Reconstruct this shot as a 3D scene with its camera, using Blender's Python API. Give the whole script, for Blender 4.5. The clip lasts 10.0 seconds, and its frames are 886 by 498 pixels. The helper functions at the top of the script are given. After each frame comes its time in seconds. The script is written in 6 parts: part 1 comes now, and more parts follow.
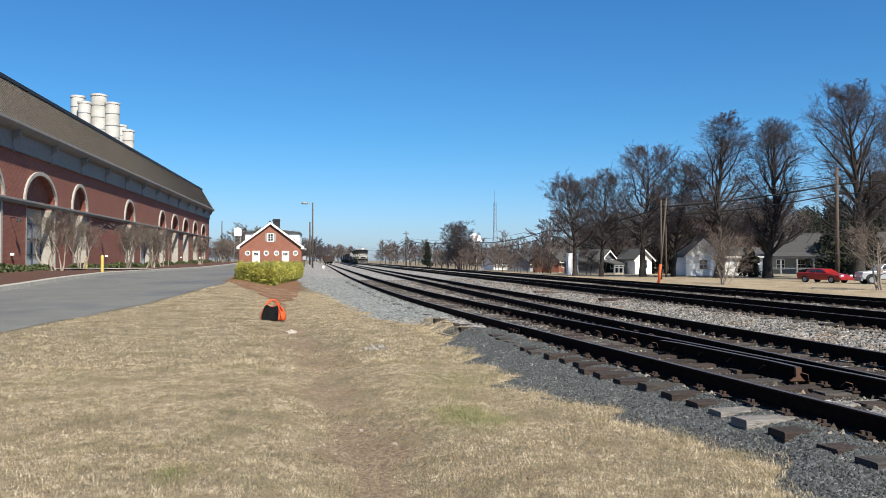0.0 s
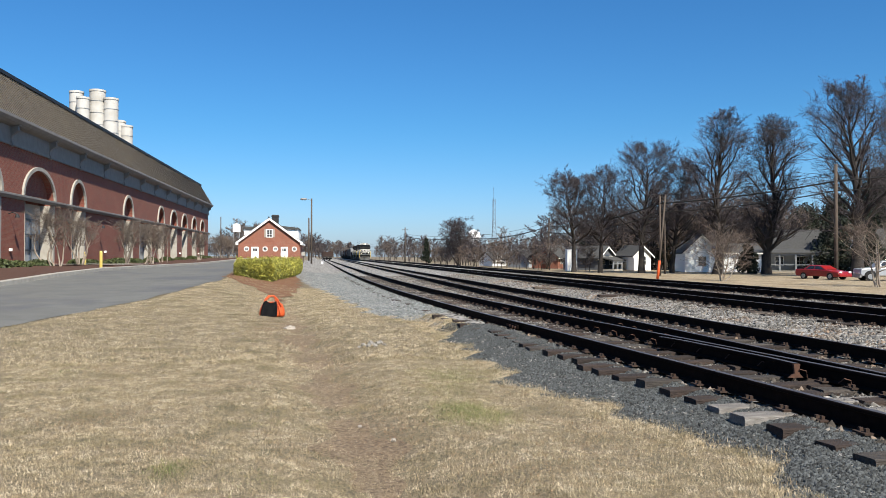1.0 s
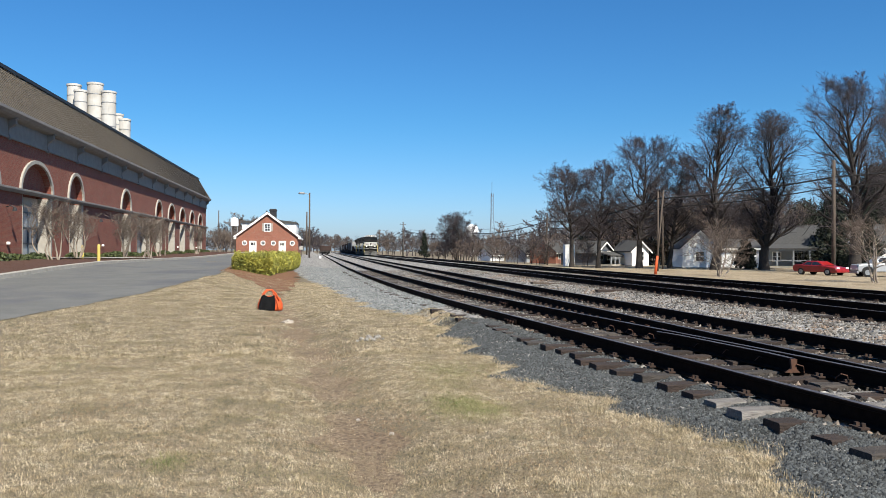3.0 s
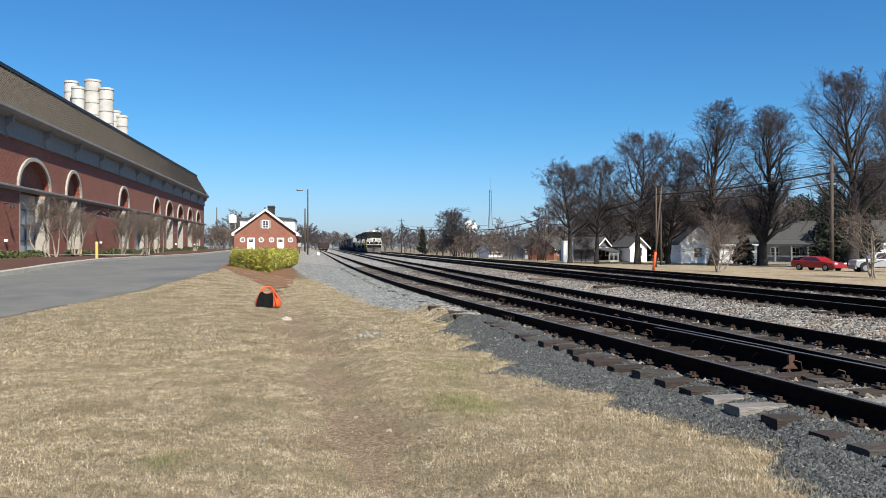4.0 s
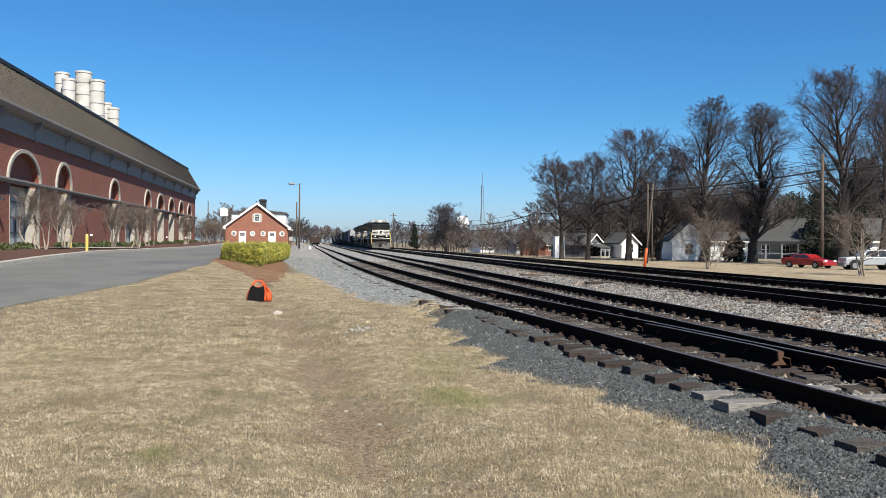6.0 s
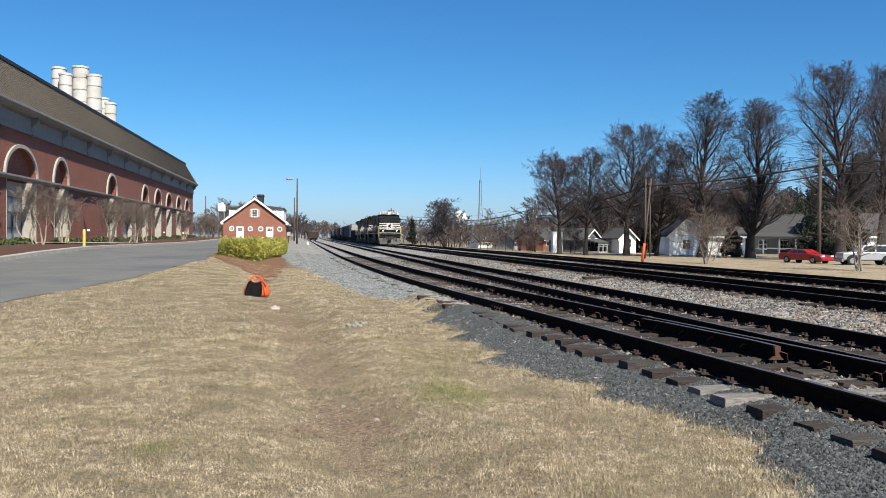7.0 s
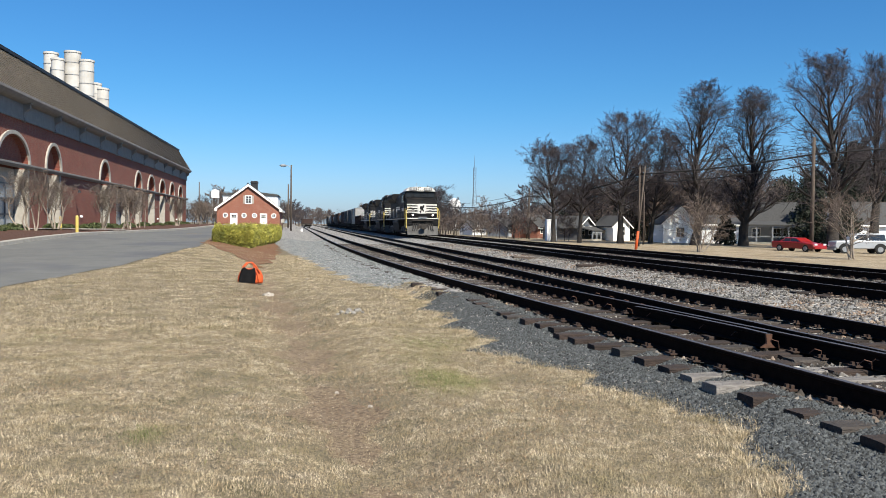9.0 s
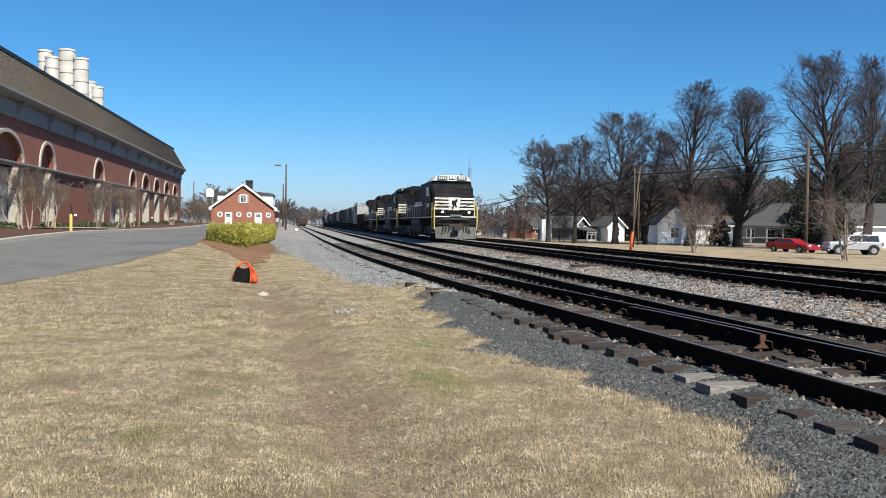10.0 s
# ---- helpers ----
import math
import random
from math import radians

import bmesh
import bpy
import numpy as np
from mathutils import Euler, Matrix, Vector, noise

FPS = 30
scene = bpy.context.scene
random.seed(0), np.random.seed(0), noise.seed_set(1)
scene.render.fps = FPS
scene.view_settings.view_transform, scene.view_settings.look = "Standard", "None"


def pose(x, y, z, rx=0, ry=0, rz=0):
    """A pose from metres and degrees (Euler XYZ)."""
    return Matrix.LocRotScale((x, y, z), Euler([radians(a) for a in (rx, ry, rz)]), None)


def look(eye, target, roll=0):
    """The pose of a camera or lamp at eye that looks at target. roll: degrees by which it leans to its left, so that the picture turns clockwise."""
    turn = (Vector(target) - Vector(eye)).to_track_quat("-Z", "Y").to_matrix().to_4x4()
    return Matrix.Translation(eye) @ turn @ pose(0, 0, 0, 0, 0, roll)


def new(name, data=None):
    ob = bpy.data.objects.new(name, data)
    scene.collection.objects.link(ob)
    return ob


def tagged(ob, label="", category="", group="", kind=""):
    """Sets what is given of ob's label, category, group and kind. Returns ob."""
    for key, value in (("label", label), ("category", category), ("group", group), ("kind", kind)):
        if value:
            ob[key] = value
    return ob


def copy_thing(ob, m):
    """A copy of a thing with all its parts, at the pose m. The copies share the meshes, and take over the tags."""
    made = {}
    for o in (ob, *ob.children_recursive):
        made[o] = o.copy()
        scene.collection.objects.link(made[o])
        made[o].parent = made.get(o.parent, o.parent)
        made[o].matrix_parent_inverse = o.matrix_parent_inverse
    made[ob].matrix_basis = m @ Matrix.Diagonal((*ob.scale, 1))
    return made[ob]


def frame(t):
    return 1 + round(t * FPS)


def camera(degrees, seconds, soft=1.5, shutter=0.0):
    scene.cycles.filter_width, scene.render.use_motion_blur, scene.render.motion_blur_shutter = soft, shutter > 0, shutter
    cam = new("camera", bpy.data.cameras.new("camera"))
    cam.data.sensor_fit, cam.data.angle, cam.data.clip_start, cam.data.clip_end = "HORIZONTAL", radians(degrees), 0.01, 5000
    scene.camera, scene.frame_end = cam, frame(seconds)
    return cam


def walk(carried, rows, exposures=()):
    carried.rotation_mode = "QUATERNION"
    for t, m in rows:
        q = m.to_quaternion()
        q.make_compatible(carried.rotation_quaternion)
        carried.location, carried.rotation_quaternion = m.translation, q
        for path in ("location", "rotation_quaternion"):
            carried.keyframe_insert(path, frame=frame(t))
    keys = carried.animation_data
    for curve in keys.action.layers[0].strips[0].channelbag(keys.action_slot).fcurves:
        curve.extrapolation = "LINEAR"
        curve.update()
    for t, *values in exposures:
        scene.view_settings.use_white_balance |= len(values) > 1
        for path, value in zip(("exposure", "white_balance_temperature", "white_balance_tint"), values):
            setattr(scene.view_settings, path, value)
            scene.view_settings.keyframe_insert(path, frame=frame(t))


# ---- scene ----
cam = camera(56.8, 10.0, soft=0.8)
PATH = [
    (0, pose(0.000, 0.000, 1.650, 90.790, 0.000, -8.100)),
    (0.5, pose(-0.002, 0.004, 1.651, 90.662, -0.017, -8.165)),
    (1, pose(0.002, 0.004, 1.650, 90.519, -0.082, -8.173)),
    (1.5, pose(-0.004, -0.002, 1.650, 90.378, -0.108, -8.288)),
    (2, pose(-0.003, -0.012, 1.648, 90.263, -0.178, -8.292)),
    (2.5, pose(-0.008, -0.011, 1.645, 90.244, -0.281, -8.302)),
    (4, pose(0.007, 0.006, 1.651, 89.892, -0.126, -8.431)),
    (4.5, pose(0.011, 0.007, 1.646, 89.830, -0.108, -8.543)),
    (5, pose(0.009, -0.003, 1.654, 89.628, -0.248, -8.707)),
    (5.5, pose(0.007, 0.003, 1.652, 89.605, -0.464, -8.942)),
    (7, pose(0.017, 0.011, 1.645, 89.213, -0.515, -9.151)),
    (7.5, pose(0.022, 0.024, 1.646, 88.955, -0.591, -9.358)),
    (8, pose(0.008, 0.011, 1.646, 88.599, -0.641, -9.340)),
    (8.5, pose(0.013, 0.009, 1.647, 88.386, -0.632, -9.331)),
    (9, pose(0.021, -0.002, 1.648, 88.325, -0.687, -9.558)),
    (9.5, pose(0.018, -0.003, 1.648, 88.319, -0.770, -9.782)),
    (10, pose(0.026, 0.006, 1.647, 88.319, -0.872, -9.907)),
]
walk(cam, PATH)

# ---- light: clear winter midday, sun behind the camera and to its right ----
SUN_DIR = Vector((0.31, -0.87, 0.95)).normalized()
world = bpy.data.worlds.new("sky")
scene.world = world
world.use_nodes = True
wn = world.node_tree
sky = wn.nodes.new("ShaderNodeTexSky")
sky.sky_type = "NISHITA"
sky.sun_disc = False
sky.sun_elevation = math.asin(SUN_DIR.z)
sky.sun_rotation = math.atan2(SUN_DIR.x, SUN_DIR.y)
sky.altitude = 0
sky.air_density, sky.dust_density, sky.ozone_density = 1.0, 0.6, 4.5
vivid = wn.nodes.new("ShaderNodeHueSaturation")
vivid.inputs["Saturation"].default_value = 1.15
tone = wn.nodes.new("ShaderNodeMix")
tone.data_type, tone.blend_type = "RGBA", "MULTIPLY"
tone.inputs[0].default_value = 1.0
tint = wn.nodes.new("ShaderNodeMix")  # paler towards the horizon, deep blue above
tint.data_type = "RGBA"
tint.inputs[6].default_value, tint.inputs[7].default_value = (0.86, 1.0, 1.42, 1), (0.545, 0.985, 1.23, 1)
up = wn.nodes.new("ShaderNodeSeparateXYZ")
wn.links.new(wn.nodes.new("ShaderNodeTexCoord").outputs["Generated"], up.inputs[0])
rise = wn.nodes.new("ShaderNodeMapRange")
rise.interpolation_type = "SMOOTHSTEP"
rise.inputs[1].default_value, rise.inputs[2].default_value = -0.03, 0.17
wn.links.new(up.outputs[2], rise.inputs[0])
wn.links.new(rise.outputs[0], tint.inputs[0])
wn.links.new(tint.outputs[2], tone.inputs[7])
wn.links.new(sky.outputs[0], vivid.inputs["Color"])
wn.links.new(vivid.outputs[0], tone.inputs[6])
wn.links.new(tone.outputs[2], wn.nodes["Background"].inputs[0])
wn.nodes["Background"].inputs[1].default_value = 0.061
sun = new("sun", bpy.data.lights.new("sun", "SUN"))
sun.data.energy, sun.data.angle, sun.data.color = 5.0, radians(0.5), (1.0, 0.93, 0.80)
sun.matrix_world = look(SUN_DIR * 50, (0, 0, 0))
scene.view_settings.exposure = 0.8


# ---- node materials ----
def material(name, stops, scale=5.0, rough=0.8, bump=0.2, bscale=40.0, metal=0.0, detail=6.0, spread=0.0, island=0.0,
             stain=None, stain_scale=0.6, stain_at=(0.5, 0.65), stretch=(1, 1, 1), emit=0.0, spec=0.5, bdist=0.01, obj=False):
    """A surface whose colour runs through the stops by noise, with a stain at a larger scale and a fine relief."""
    m = bpy.data.materials.new(name)
    m.use_nodes = True
    nt = m.node_tree
    N, L = nt.nodes, nt.links
    p = N["Principled BSDF"]
    p.inputs["Roughness"].default_value, p.inputs["Metallic"].default_value = rough, metal
    p.inputs["Specular IOR Level"].default_value = spec
    if obj:
        pos = N.new("ShaderNodeTexCoord").outputs["Object"]
    else:
        pos = N.new("ShaderNodeNewGeometry").outputs["Position"]
    mp = N.new("ShaderNodeMapping")
    mp.inputs["Scale"].default_value = stretch
    L.new(pos, mp.inputs[0])
    nz = N.new("ShaderNodeTexNoise")
    nz.inputs["Scale"].default_value, nz.inputs["Detail"].default_value = scale, detail
    L.new(mp.outputs[0], nz.inputs[0])
    ramp = N.new("ShaderNodeValToRGB")
    L.new(nz.outputs[0], ramp.inputs[0])
    while len(ramp.color_ramp.elements) < len(stops):
        ramp.color_ramp.elements.new(0.5)
    for i, (e, c) in enumerate(zip(ramp.color_ramp.elements, stops)):
        e.position = 0.3 + 0.4 * i / max(1, len(stops) - 1)
        e.color = (*c, 1)
    colour = ramp.outputs[0]
    if stain:
        nz2 = N.new("ShaderNodeTexNoise")
        nz2.inputs["Scale"].default_value, nz2.inputs["Detail"].default_value = stain_scale, 4
        L.new(pos, nz2.inputs[0])
        mr = N.new("ShaderNodeMapRange")
        mr.inputs[1].default_value, mr.inputs[2].default_value = stain_at
        L.new(nz2.outputs[0], mr.inputs[0])
        mx = N.new("ShaderNodeMix")
        mx.data_type = "RGBA"
        L.new(mr.outputs[0], mx.inputs[0])
        L.new(colour, mx.inputs[6])
        mx.inputs[7].default_value = (*stain, 1)
        colour = mx.outputs[2]
    if island or spread:
        src = N.new("ShaderNodeNewGeometry").outputs["Random Per Island"] if island else N.new("ShaderNodeObjectInfo").outputs["Random"]
        amt = island or spread
        mr = N.new("ShaderNodeMapRange")
        mr.inputs[3].default_value, mr.inputs[4].default_value = 1 - amt, 1 + amt
        L.new(src, mr.inputs[0])
        hs = N.new("ShaderNodeHueSaturation")
        L.new(mr.outputs[0], hs.inputs["Value"])
        L.new(colour, hs.inputs["Color"])
        colour = hs.outputs[0]
    L.new(colour, p.inputs["Base Color"])
    if bump:
        nb = N.new("ShaderNodeTexNoise")
        nb.inputs["Scale"].default_value, nb.inputs["Detail"].default_value = bscale, 5
        L.new(mp.outputs[0], nb.inputs[0])
        bp = N.new("ShaderNodeBump")
        bp.inputs["Strength"].default_value, bp.inputs["Distance"].default_value = bump, bdist
        L.new(nb.outputs[0], bp.inputs["Height"])
        L.new(bp.outputs[0], p.inputs["Normal"])
    if emit:
        p.inputs["Emission Color"].default_value = (*stops[0], 1)
        p.inputs["Emission Strength"].default_value = emit
    return m


def brick_material(name, c1, c2, mortar, axis="x"):
    """Running-bond brick, 203 by 67 mm with joints; axis: the wall's normal."""
    m = material(name, [c1, c2], scale=1.3, rough=0.9, bump=0)
    nt = m.node_tree
    N, L = nt.nodes, nt.links
    p = N["Principled BSDF"]
    sep = N.new("ShaderNodeSeparateXYZ")
    L.new(N.new("ShaderNodeNewGeometry").outputs["Position"], sep.inputs[0])
    com = N.new("ShaderNodeCombineXYZ")
    L.new(sep.outputs["Y" if axis == "x" else "X"], com.inputs[0])
    L.new(sep.outputs["Z"], com.inputs[1])
    br = N.new("ShaderNodeTexBrick")
    L.new(com.outputs[0], br.inputs[0])
    br.inputs["Scale"].default_value = 1.0
    br.inputs["Brick Width"].default_value, br.inputs["Row Height"].default_value = 0.213, 0.077
    br.inputs["Mortar Size"].default_value = 0.005
    br.inputs["Color1"].default_value, br.inputs["Color2"].default_value, br.inputs["Mortar"].default_value = (*c1, 1), (*c2, 1), (*mortar, 1)
    nz = N.new("ShaderNodeTexNoise")
    nz.inputs["Scale"].default_value, nz.inputs["Detail"].default_value = 0.5, 6
    L.new(com.outputs[0], nz.inputs[0])
    mr = N.new("ShaderNodeMapRange")
    mr.inputs[3].default_value, mr.inputs[4].default_value = 0.78, 1.2
    L.new(nz.outputs[0], mr.inputs[0])
    hs = N.new("ShaderNodeHueSaturation")
    L.new(mr.outputs[0], hs.inputs["Value"])
    L.new(br.outputs[0], hs.inputs["Color"])
    L.new(hs.outputs[0], p.inputs["Base Color"])
    bp = N.new("ShaderNodeBump")
    bp.inputs["Strength"].default_value, bp.inputs["Distance"].default_value = 0.4, 0.006
    bp.invert = True
    L.new(br.outputs["Fac"], bp.inputs["Height"])
    L.new(bp.outputs[0], p.inputs["Normal"])
    return m


def gravel_material(name, dark, light, cell):
    """Crushed stone seen from afar: cells of differing grey with deep joints."""
    m = material(name, [dark, light], scale=1.0, rough=0.95, bump=0)
    nt = m.node_tree
    N, L = nt.nodes, nt.links
    p = N["Principled BSDF"]
    geo = N.new("ShaderNodeNewGeometry")
    vo = N.new("ShaderNodeTexVoronoi")
    vo.inputs["Scale"].default_value = 1.0 / cell
    L.new(geo.outputs["Position"], vo.inputs[0])
    sep = N.new("ShaderNodeSeparateColor")
    L.new(vo.outputs["Color"], sep.inputs[0])
    ramp = N.new("ShaderNodeValToRGB")
    ramp.color_ramp.elements[0].color, ramp.color_ramp.elements[1].color = (*dark, 1), (*light, 1)
    L.new(sep.outputs[0], ramp.inputs[0])
    L.new(ramp.outputs[0], p.inputs["Base Color"])
    bp = N.new("ShaderNodeBump")
    bp.invert = True
    bp.inputs["Strength"].default_value, bp.inputs["Distance"].default_value = 0.9, cell * 0.6
    L.new(vo.outputs["Distance"], bp.inputs["Height"])
    L.new(bp.outputs[0], p.inputs["Normal"])
    return m


# Turf ground, darkened so that shade between the blades sits in its colour.
GRASS = material("dry_turf_gap_shade", [(0.0645, 0.0491, 0.0298), (0.153, 0.121, 0.075), (0.267, 0.217, 0.146)], scale=34, rough=0.95, bump=0.9, bscale=70,
                 detail=10, stain=(0.11, 0.09, 0.05), stain_scale=1.3, stain_at=(0.5, 0.70), bdist=0.03)
PALE_TURF = material("pale_lawn_turf", [(0.154, 0.115, 0.0672), (0.282, 0.224, 0.144), (0.384, 0.32, 0.224)], scale=5, rough=0.95, bump=0.9, bscale=30, detail=10,
                     stain=(0.192, 0.141, 0.0768), stain_scale=0.35, stain_at=(0.5, 0.66), bdist=0.04)
BLADE = material("dry_blade", [(0.24, 0.18, 0.103), (0.384, 0.312, 0.202), (0.509, 0.432, 0.312)], scale=7, rough=0.85, bump=0, island=0.6,
                 stain=(0.22, 0.182, 0.10), stain_scale=1.5, stain_at=(0.48, 0.68))
DARK_BLADE = material("dark_olive_blade", [(0.07, 0.06, 0.03), (0.15, 0.128, 0.07)], scale=5, rough=0.9, bump=0, island=0.5)
BROWN_BLADE = material("rusty_dead_blade", [(0.16, 0.088, 0.046), (0.27, 0.165, 0.09), (0.36, 0.245, 0.15)], scale=8, rough=0.9, bump=0, island=0.5)
GREEN_BLADE = material("green_blade", [(0.109, 0.128, 0.0384), (0.23, 0.224, 0.0896)], scale=2, rough=0.85, bump=0, island=0.35)
SOIL = material("bare_soil", [(0.075, 0.05, 0.03), (0.16, 0.112, 0.068), (0.28, 0.215, 0.14)], scale=26, detail=9, rough=0.95, bump=0.9, bscale=60, bdist=0.03)
MULCH = material("bark_mulch", [(0.0384, 0.016, 0.00896), (0.096, 0.0416, 0.0224)], scale=18, rough=0.95, bump=0.9, bscale=50, bdist=0.03)
STRAW = material("pine_straw", [(0.109, 0.048, 0.0192), (0.192, 0.096, 0.0448)], scale=14, rough=0.95, bump=0.9, bscale=50, bdist=0.03)
ASPHALT = material("worn_asphalt", [(0.099, 0.099, 0.0909), (0.13, 0.129, 0.119)], scale=1.2, rough=0.9, bump=0.3, bscale=120,
                   stain=(0.0832, 0.0832, 0.0864), stain_scale=0.25)
CONCRETE = material("kerb_concrete", [(0.256, 0.237, 0.205), (0.333, 0.314, 0.275)], scale=3, rough=0.9, bump=0.2)
BALLAST = gravel_material("ballast_bed", (0.062, 0.059, 0.055), (0.37, 0.352, 0.325), 0.09)
STONE_DARK = material("blue_grey_stone", [(0.0275, 0.0306, 0.0314), (0.0719, 0.078, 0.0796)], scale=25, rough=0.9, bump=0, island=0.8)
STONE_DIRTY = material("oily_brown_stone", [(0.012, 0.0096, 0.0078), (0.06, 0.051, 0.042)], scale=18, rough=0.9, bump=0, island=0.75)
STONE_PALE = material("pale_blue_grey_stone", [(0.09, 0.0981, 0.099), (0.225, 0.236, 0.234)], scale=18, rough=0.9, bump=0, island=0.6)
STONE_LIGHT = material("pale_ballast_stone", [(0.062, 0.059, 0.054), (0.18, 0.172, 0.158)], scale=18, rough=0.9, bump=0, island=0.75,
                       stain=(0.154, 0.109, 0.0768), stain_scale=0.9)
# Rust taken near-black: shade on the rail sides is put into the colour.
RAIL = material("shade_dark_rusted_rail", [(0.00538, 0.00384, 0.00346), (0.0134, 0.00846, 0.00654)], scale=12, rough=0.85, bump=0.3, bscale=60, spec=0.06)
RAIL_TOP = material("worn_rail_head", [(0.102, 0.0832, 0.0736), (0.16, 0.141, 0.128)], scale=6, rough=0.45, bump=0.1, metal=0.6)
RUST = material("bright_rust", [(0.048, 0.0218, 0.0134), (0.096, 0.0422, 0.023)], scale=20, rough=0.9, bump=0.3)
PLATE = material("dark_rust_plate", [(0.0192, 0.0115, 0.00832), (0.048, 0.0256, 0.0166)], scale=20, rough=0.9, bump=0.3)
TIE = material("creosoted_tie", [(0.0168, 0.011, 0.00863), (0.0408, 0.0264, 0.0202)], scale=5, rough=0.9, bump=0.8, bscale=18, stretch=(1, 14, 6),
               spread=0.35, bdist=0.02)
TIE_MID = material("faded_tie", [(0.03, 0.024, 0.0204), (0.081, 0.069, 0.06)], scale=5, rough=0.9, bump=0.9, bscale=18, stretch=(1, 14, 6), spread=0.3, bdist=0.02)
TIE_GREY = material("weathered_tie", [(0.128, 0.115, 0.102), (0.269, 0.25, 0.23)], scale=5, rough=0.9, bump=0.9, bscale=18, stretch=(1, 14, 6), bdist=0.02)
BRICK = brick_material("red_brick", (0.173, 0.0474, 0.032), (0.237, 0.0691, 0.0435), (0.211, 0.141, 0.106), "x")
BRICK_Y = brick_material("red_brick_gable", (0.205, 0.0736, 0.048), (0.262, 0.0992, 0.064), (0.23, 0.16, 0.122), "y")
ROOF = material("brown_metal_roof", [(0.15, 0.131, 0.108), (0.176, 0.154, 0.126)], scale=1, rough=0.55, bump=0.1, metal=0.2)
ROOF_EDGE = material("dark_ridge_cap", [(0.00768, 0.00768, 0.0102), (0.0141, 0.0141, 0.0166)], scale=3, rough=0.6, bump=0.1)
CORNICE = material("grey_cornice_paint", [(0.164, 0.153, 0.144), (0.207, 0.197, 0.183)], scale=2, rough=0.7, bump=0.1)
TRIM = material("cream_stone_trim", [(0.282, 0.261, 0.23), (0.348, 0.328, 0.292)], scale=3, rough=0.8, bump=0.15)
WHITE = material("white_paint", [(0.78, 0.77, 0.75), (0.85, 0.84, 0.82)], scale=2, rough=0.6, bump=0.05)
SIDING = material("white_siding", [(0.78, 0.78, 0.78), (0.86, 0.86, 0.86)], scale=2, rough=0.6, bump=0.5, bscale=8, stretch=(0.01, 0.01, 1))
# Darker copy of the grey siding, with the cottage's shade put into its colour.
SHADED_SIDING = material("shade_dark_siding", [(0.085, 0.09, 0.10), (0.12, 0.127, 0.14)], scale=2, rough=0.7, bump=0.4, bscale=8, stretch=(0.01, 0.01, 1))
GREY_SIDING = material("blue_grey_siding", [(0.211, 0.23, 0.256), (0.262, 0.282, 0.307)], scale=2, rough=0.7, bump=0.4, bscale=8, stretch=(0.01, 0.01, 1))
SHINGLE = material("grey_shingles", [(0.0381, 0.0381, 0.0381), (0.0672, 0.0672, 0.0659)], scale=4, rough=0.9, bump=0.5, bscale=9, stretch=(1, 1, 4))
BLUE_DOOR = material("blue_door_frame", [(0.0352, 0.0528, 0.0775), (0.0493, 0.0671, 0.0951)], scale=2, rough=0.5, bump=0.05)
FROST = material("pale_door_panel", [(0.256, 0.288, 0.32), (0.32, 0.352, 0.384)], scale=1.5, rough=0.25, bump=0.02)
GLASS = material("dark_window_glass", [(0.0128, 0.016, 0.0192), (0.0256, 0.0288, 0.032)], scale=2, rough=0.08, bump=0, spec=0.8)
SILO = material("silo_concrete", [(0.435, 0.422, 0.397), (0.499, 0.486, 0.461)], scale=0.6, rough=0.8, bump=0.1, stain=(0.371, 0.352, 0.32), stain_scale=0.2)
YELLOW = material("yellow_paint", [(0.50, 0.38, 0.09), (0.56, 0.43, 0.12)], scale=3, rough=0.5, bump=0.05)
ORANGE = material("orange_fabric", [(0.512, 0.064, 0.0096), (0.576, 0.096, 0.0192)], scale=6, rough=0.65, bump=0.3, bscale=25)
BLACK_CLOTH = material("black_fabric", [(0.00461, 0.00461, 0.00538), (0.0096, 0.0096, 0.0104)], scale=6, rough=0.85, bump=0.3, bscale=25, spec=0.1)
POLE = material("weathered_pole", [(0.048, 0.0352, 0.0269), (0.096, 0.0736, 0.0576)], scale=3, rough=0.9, bump=0.5, bscale=12, stretch=(6, 6, 0.6))
WIRE = material("cable_black", [(0.0096, 0.0096, 0.0102), (0.016, 0.016, 0.0166)], rough=0.7, bump=0)
MAST_STEEL = material("dull_mast_steel", [(0.064, 0.064, 0.0672), (0.109, 0.109, 0.112)], scale=3, rough=0.6, bump=0)
STEEL = material("galvanised_steel", [(0.243, 0.25, 0.256), (0.32, 0.326, 0.333)], scale=5, rough=0.5, bump=0.1, metal=0.6)
BARK = material("grey_bark", [(0.0174, 0.0143, 0.0124), (0.0422, 0.0347, 0.0304)], scale=4, rough=0.95, bump=0.8, bscale=10, stretch=(2, 2, 0.5), bdist=0.03)
TWIG = material("bare_twigs", [(0.0357, 0.0289, 0.0314), (0.0748, 0.0612, 0.0663)], scale=0.7, rough=0.95, bump=0, island=0.25)
PALE_BARK = material("pale_smooth_bark", [(0.179, 0.141, 0.109), (0.288, 0.243, 0.198)], scale=4, rough=0.85, bump=0.3)
PALE_TWIG = material("pale_grey_twigs", [(0.105, 0.081, 0.066), (0.18, 0.143, 0.116)], scale=0.9, rough=0.95, bump=0, island=0.3)
BRUSH = material("brown_brush", [(0.085, 0.063, 0.052), (0.15, 0.115, 0.095)], scale=0.5, rough=0.95, bump=0, island=0.3)
NEEDLE = material("dark_evergreen", [(0.00768, 0.0128, 0.00704), (0.0205, 0.0269, 0.0141)], scale=1.5, rough=0.85, bump=0, island=0.4)
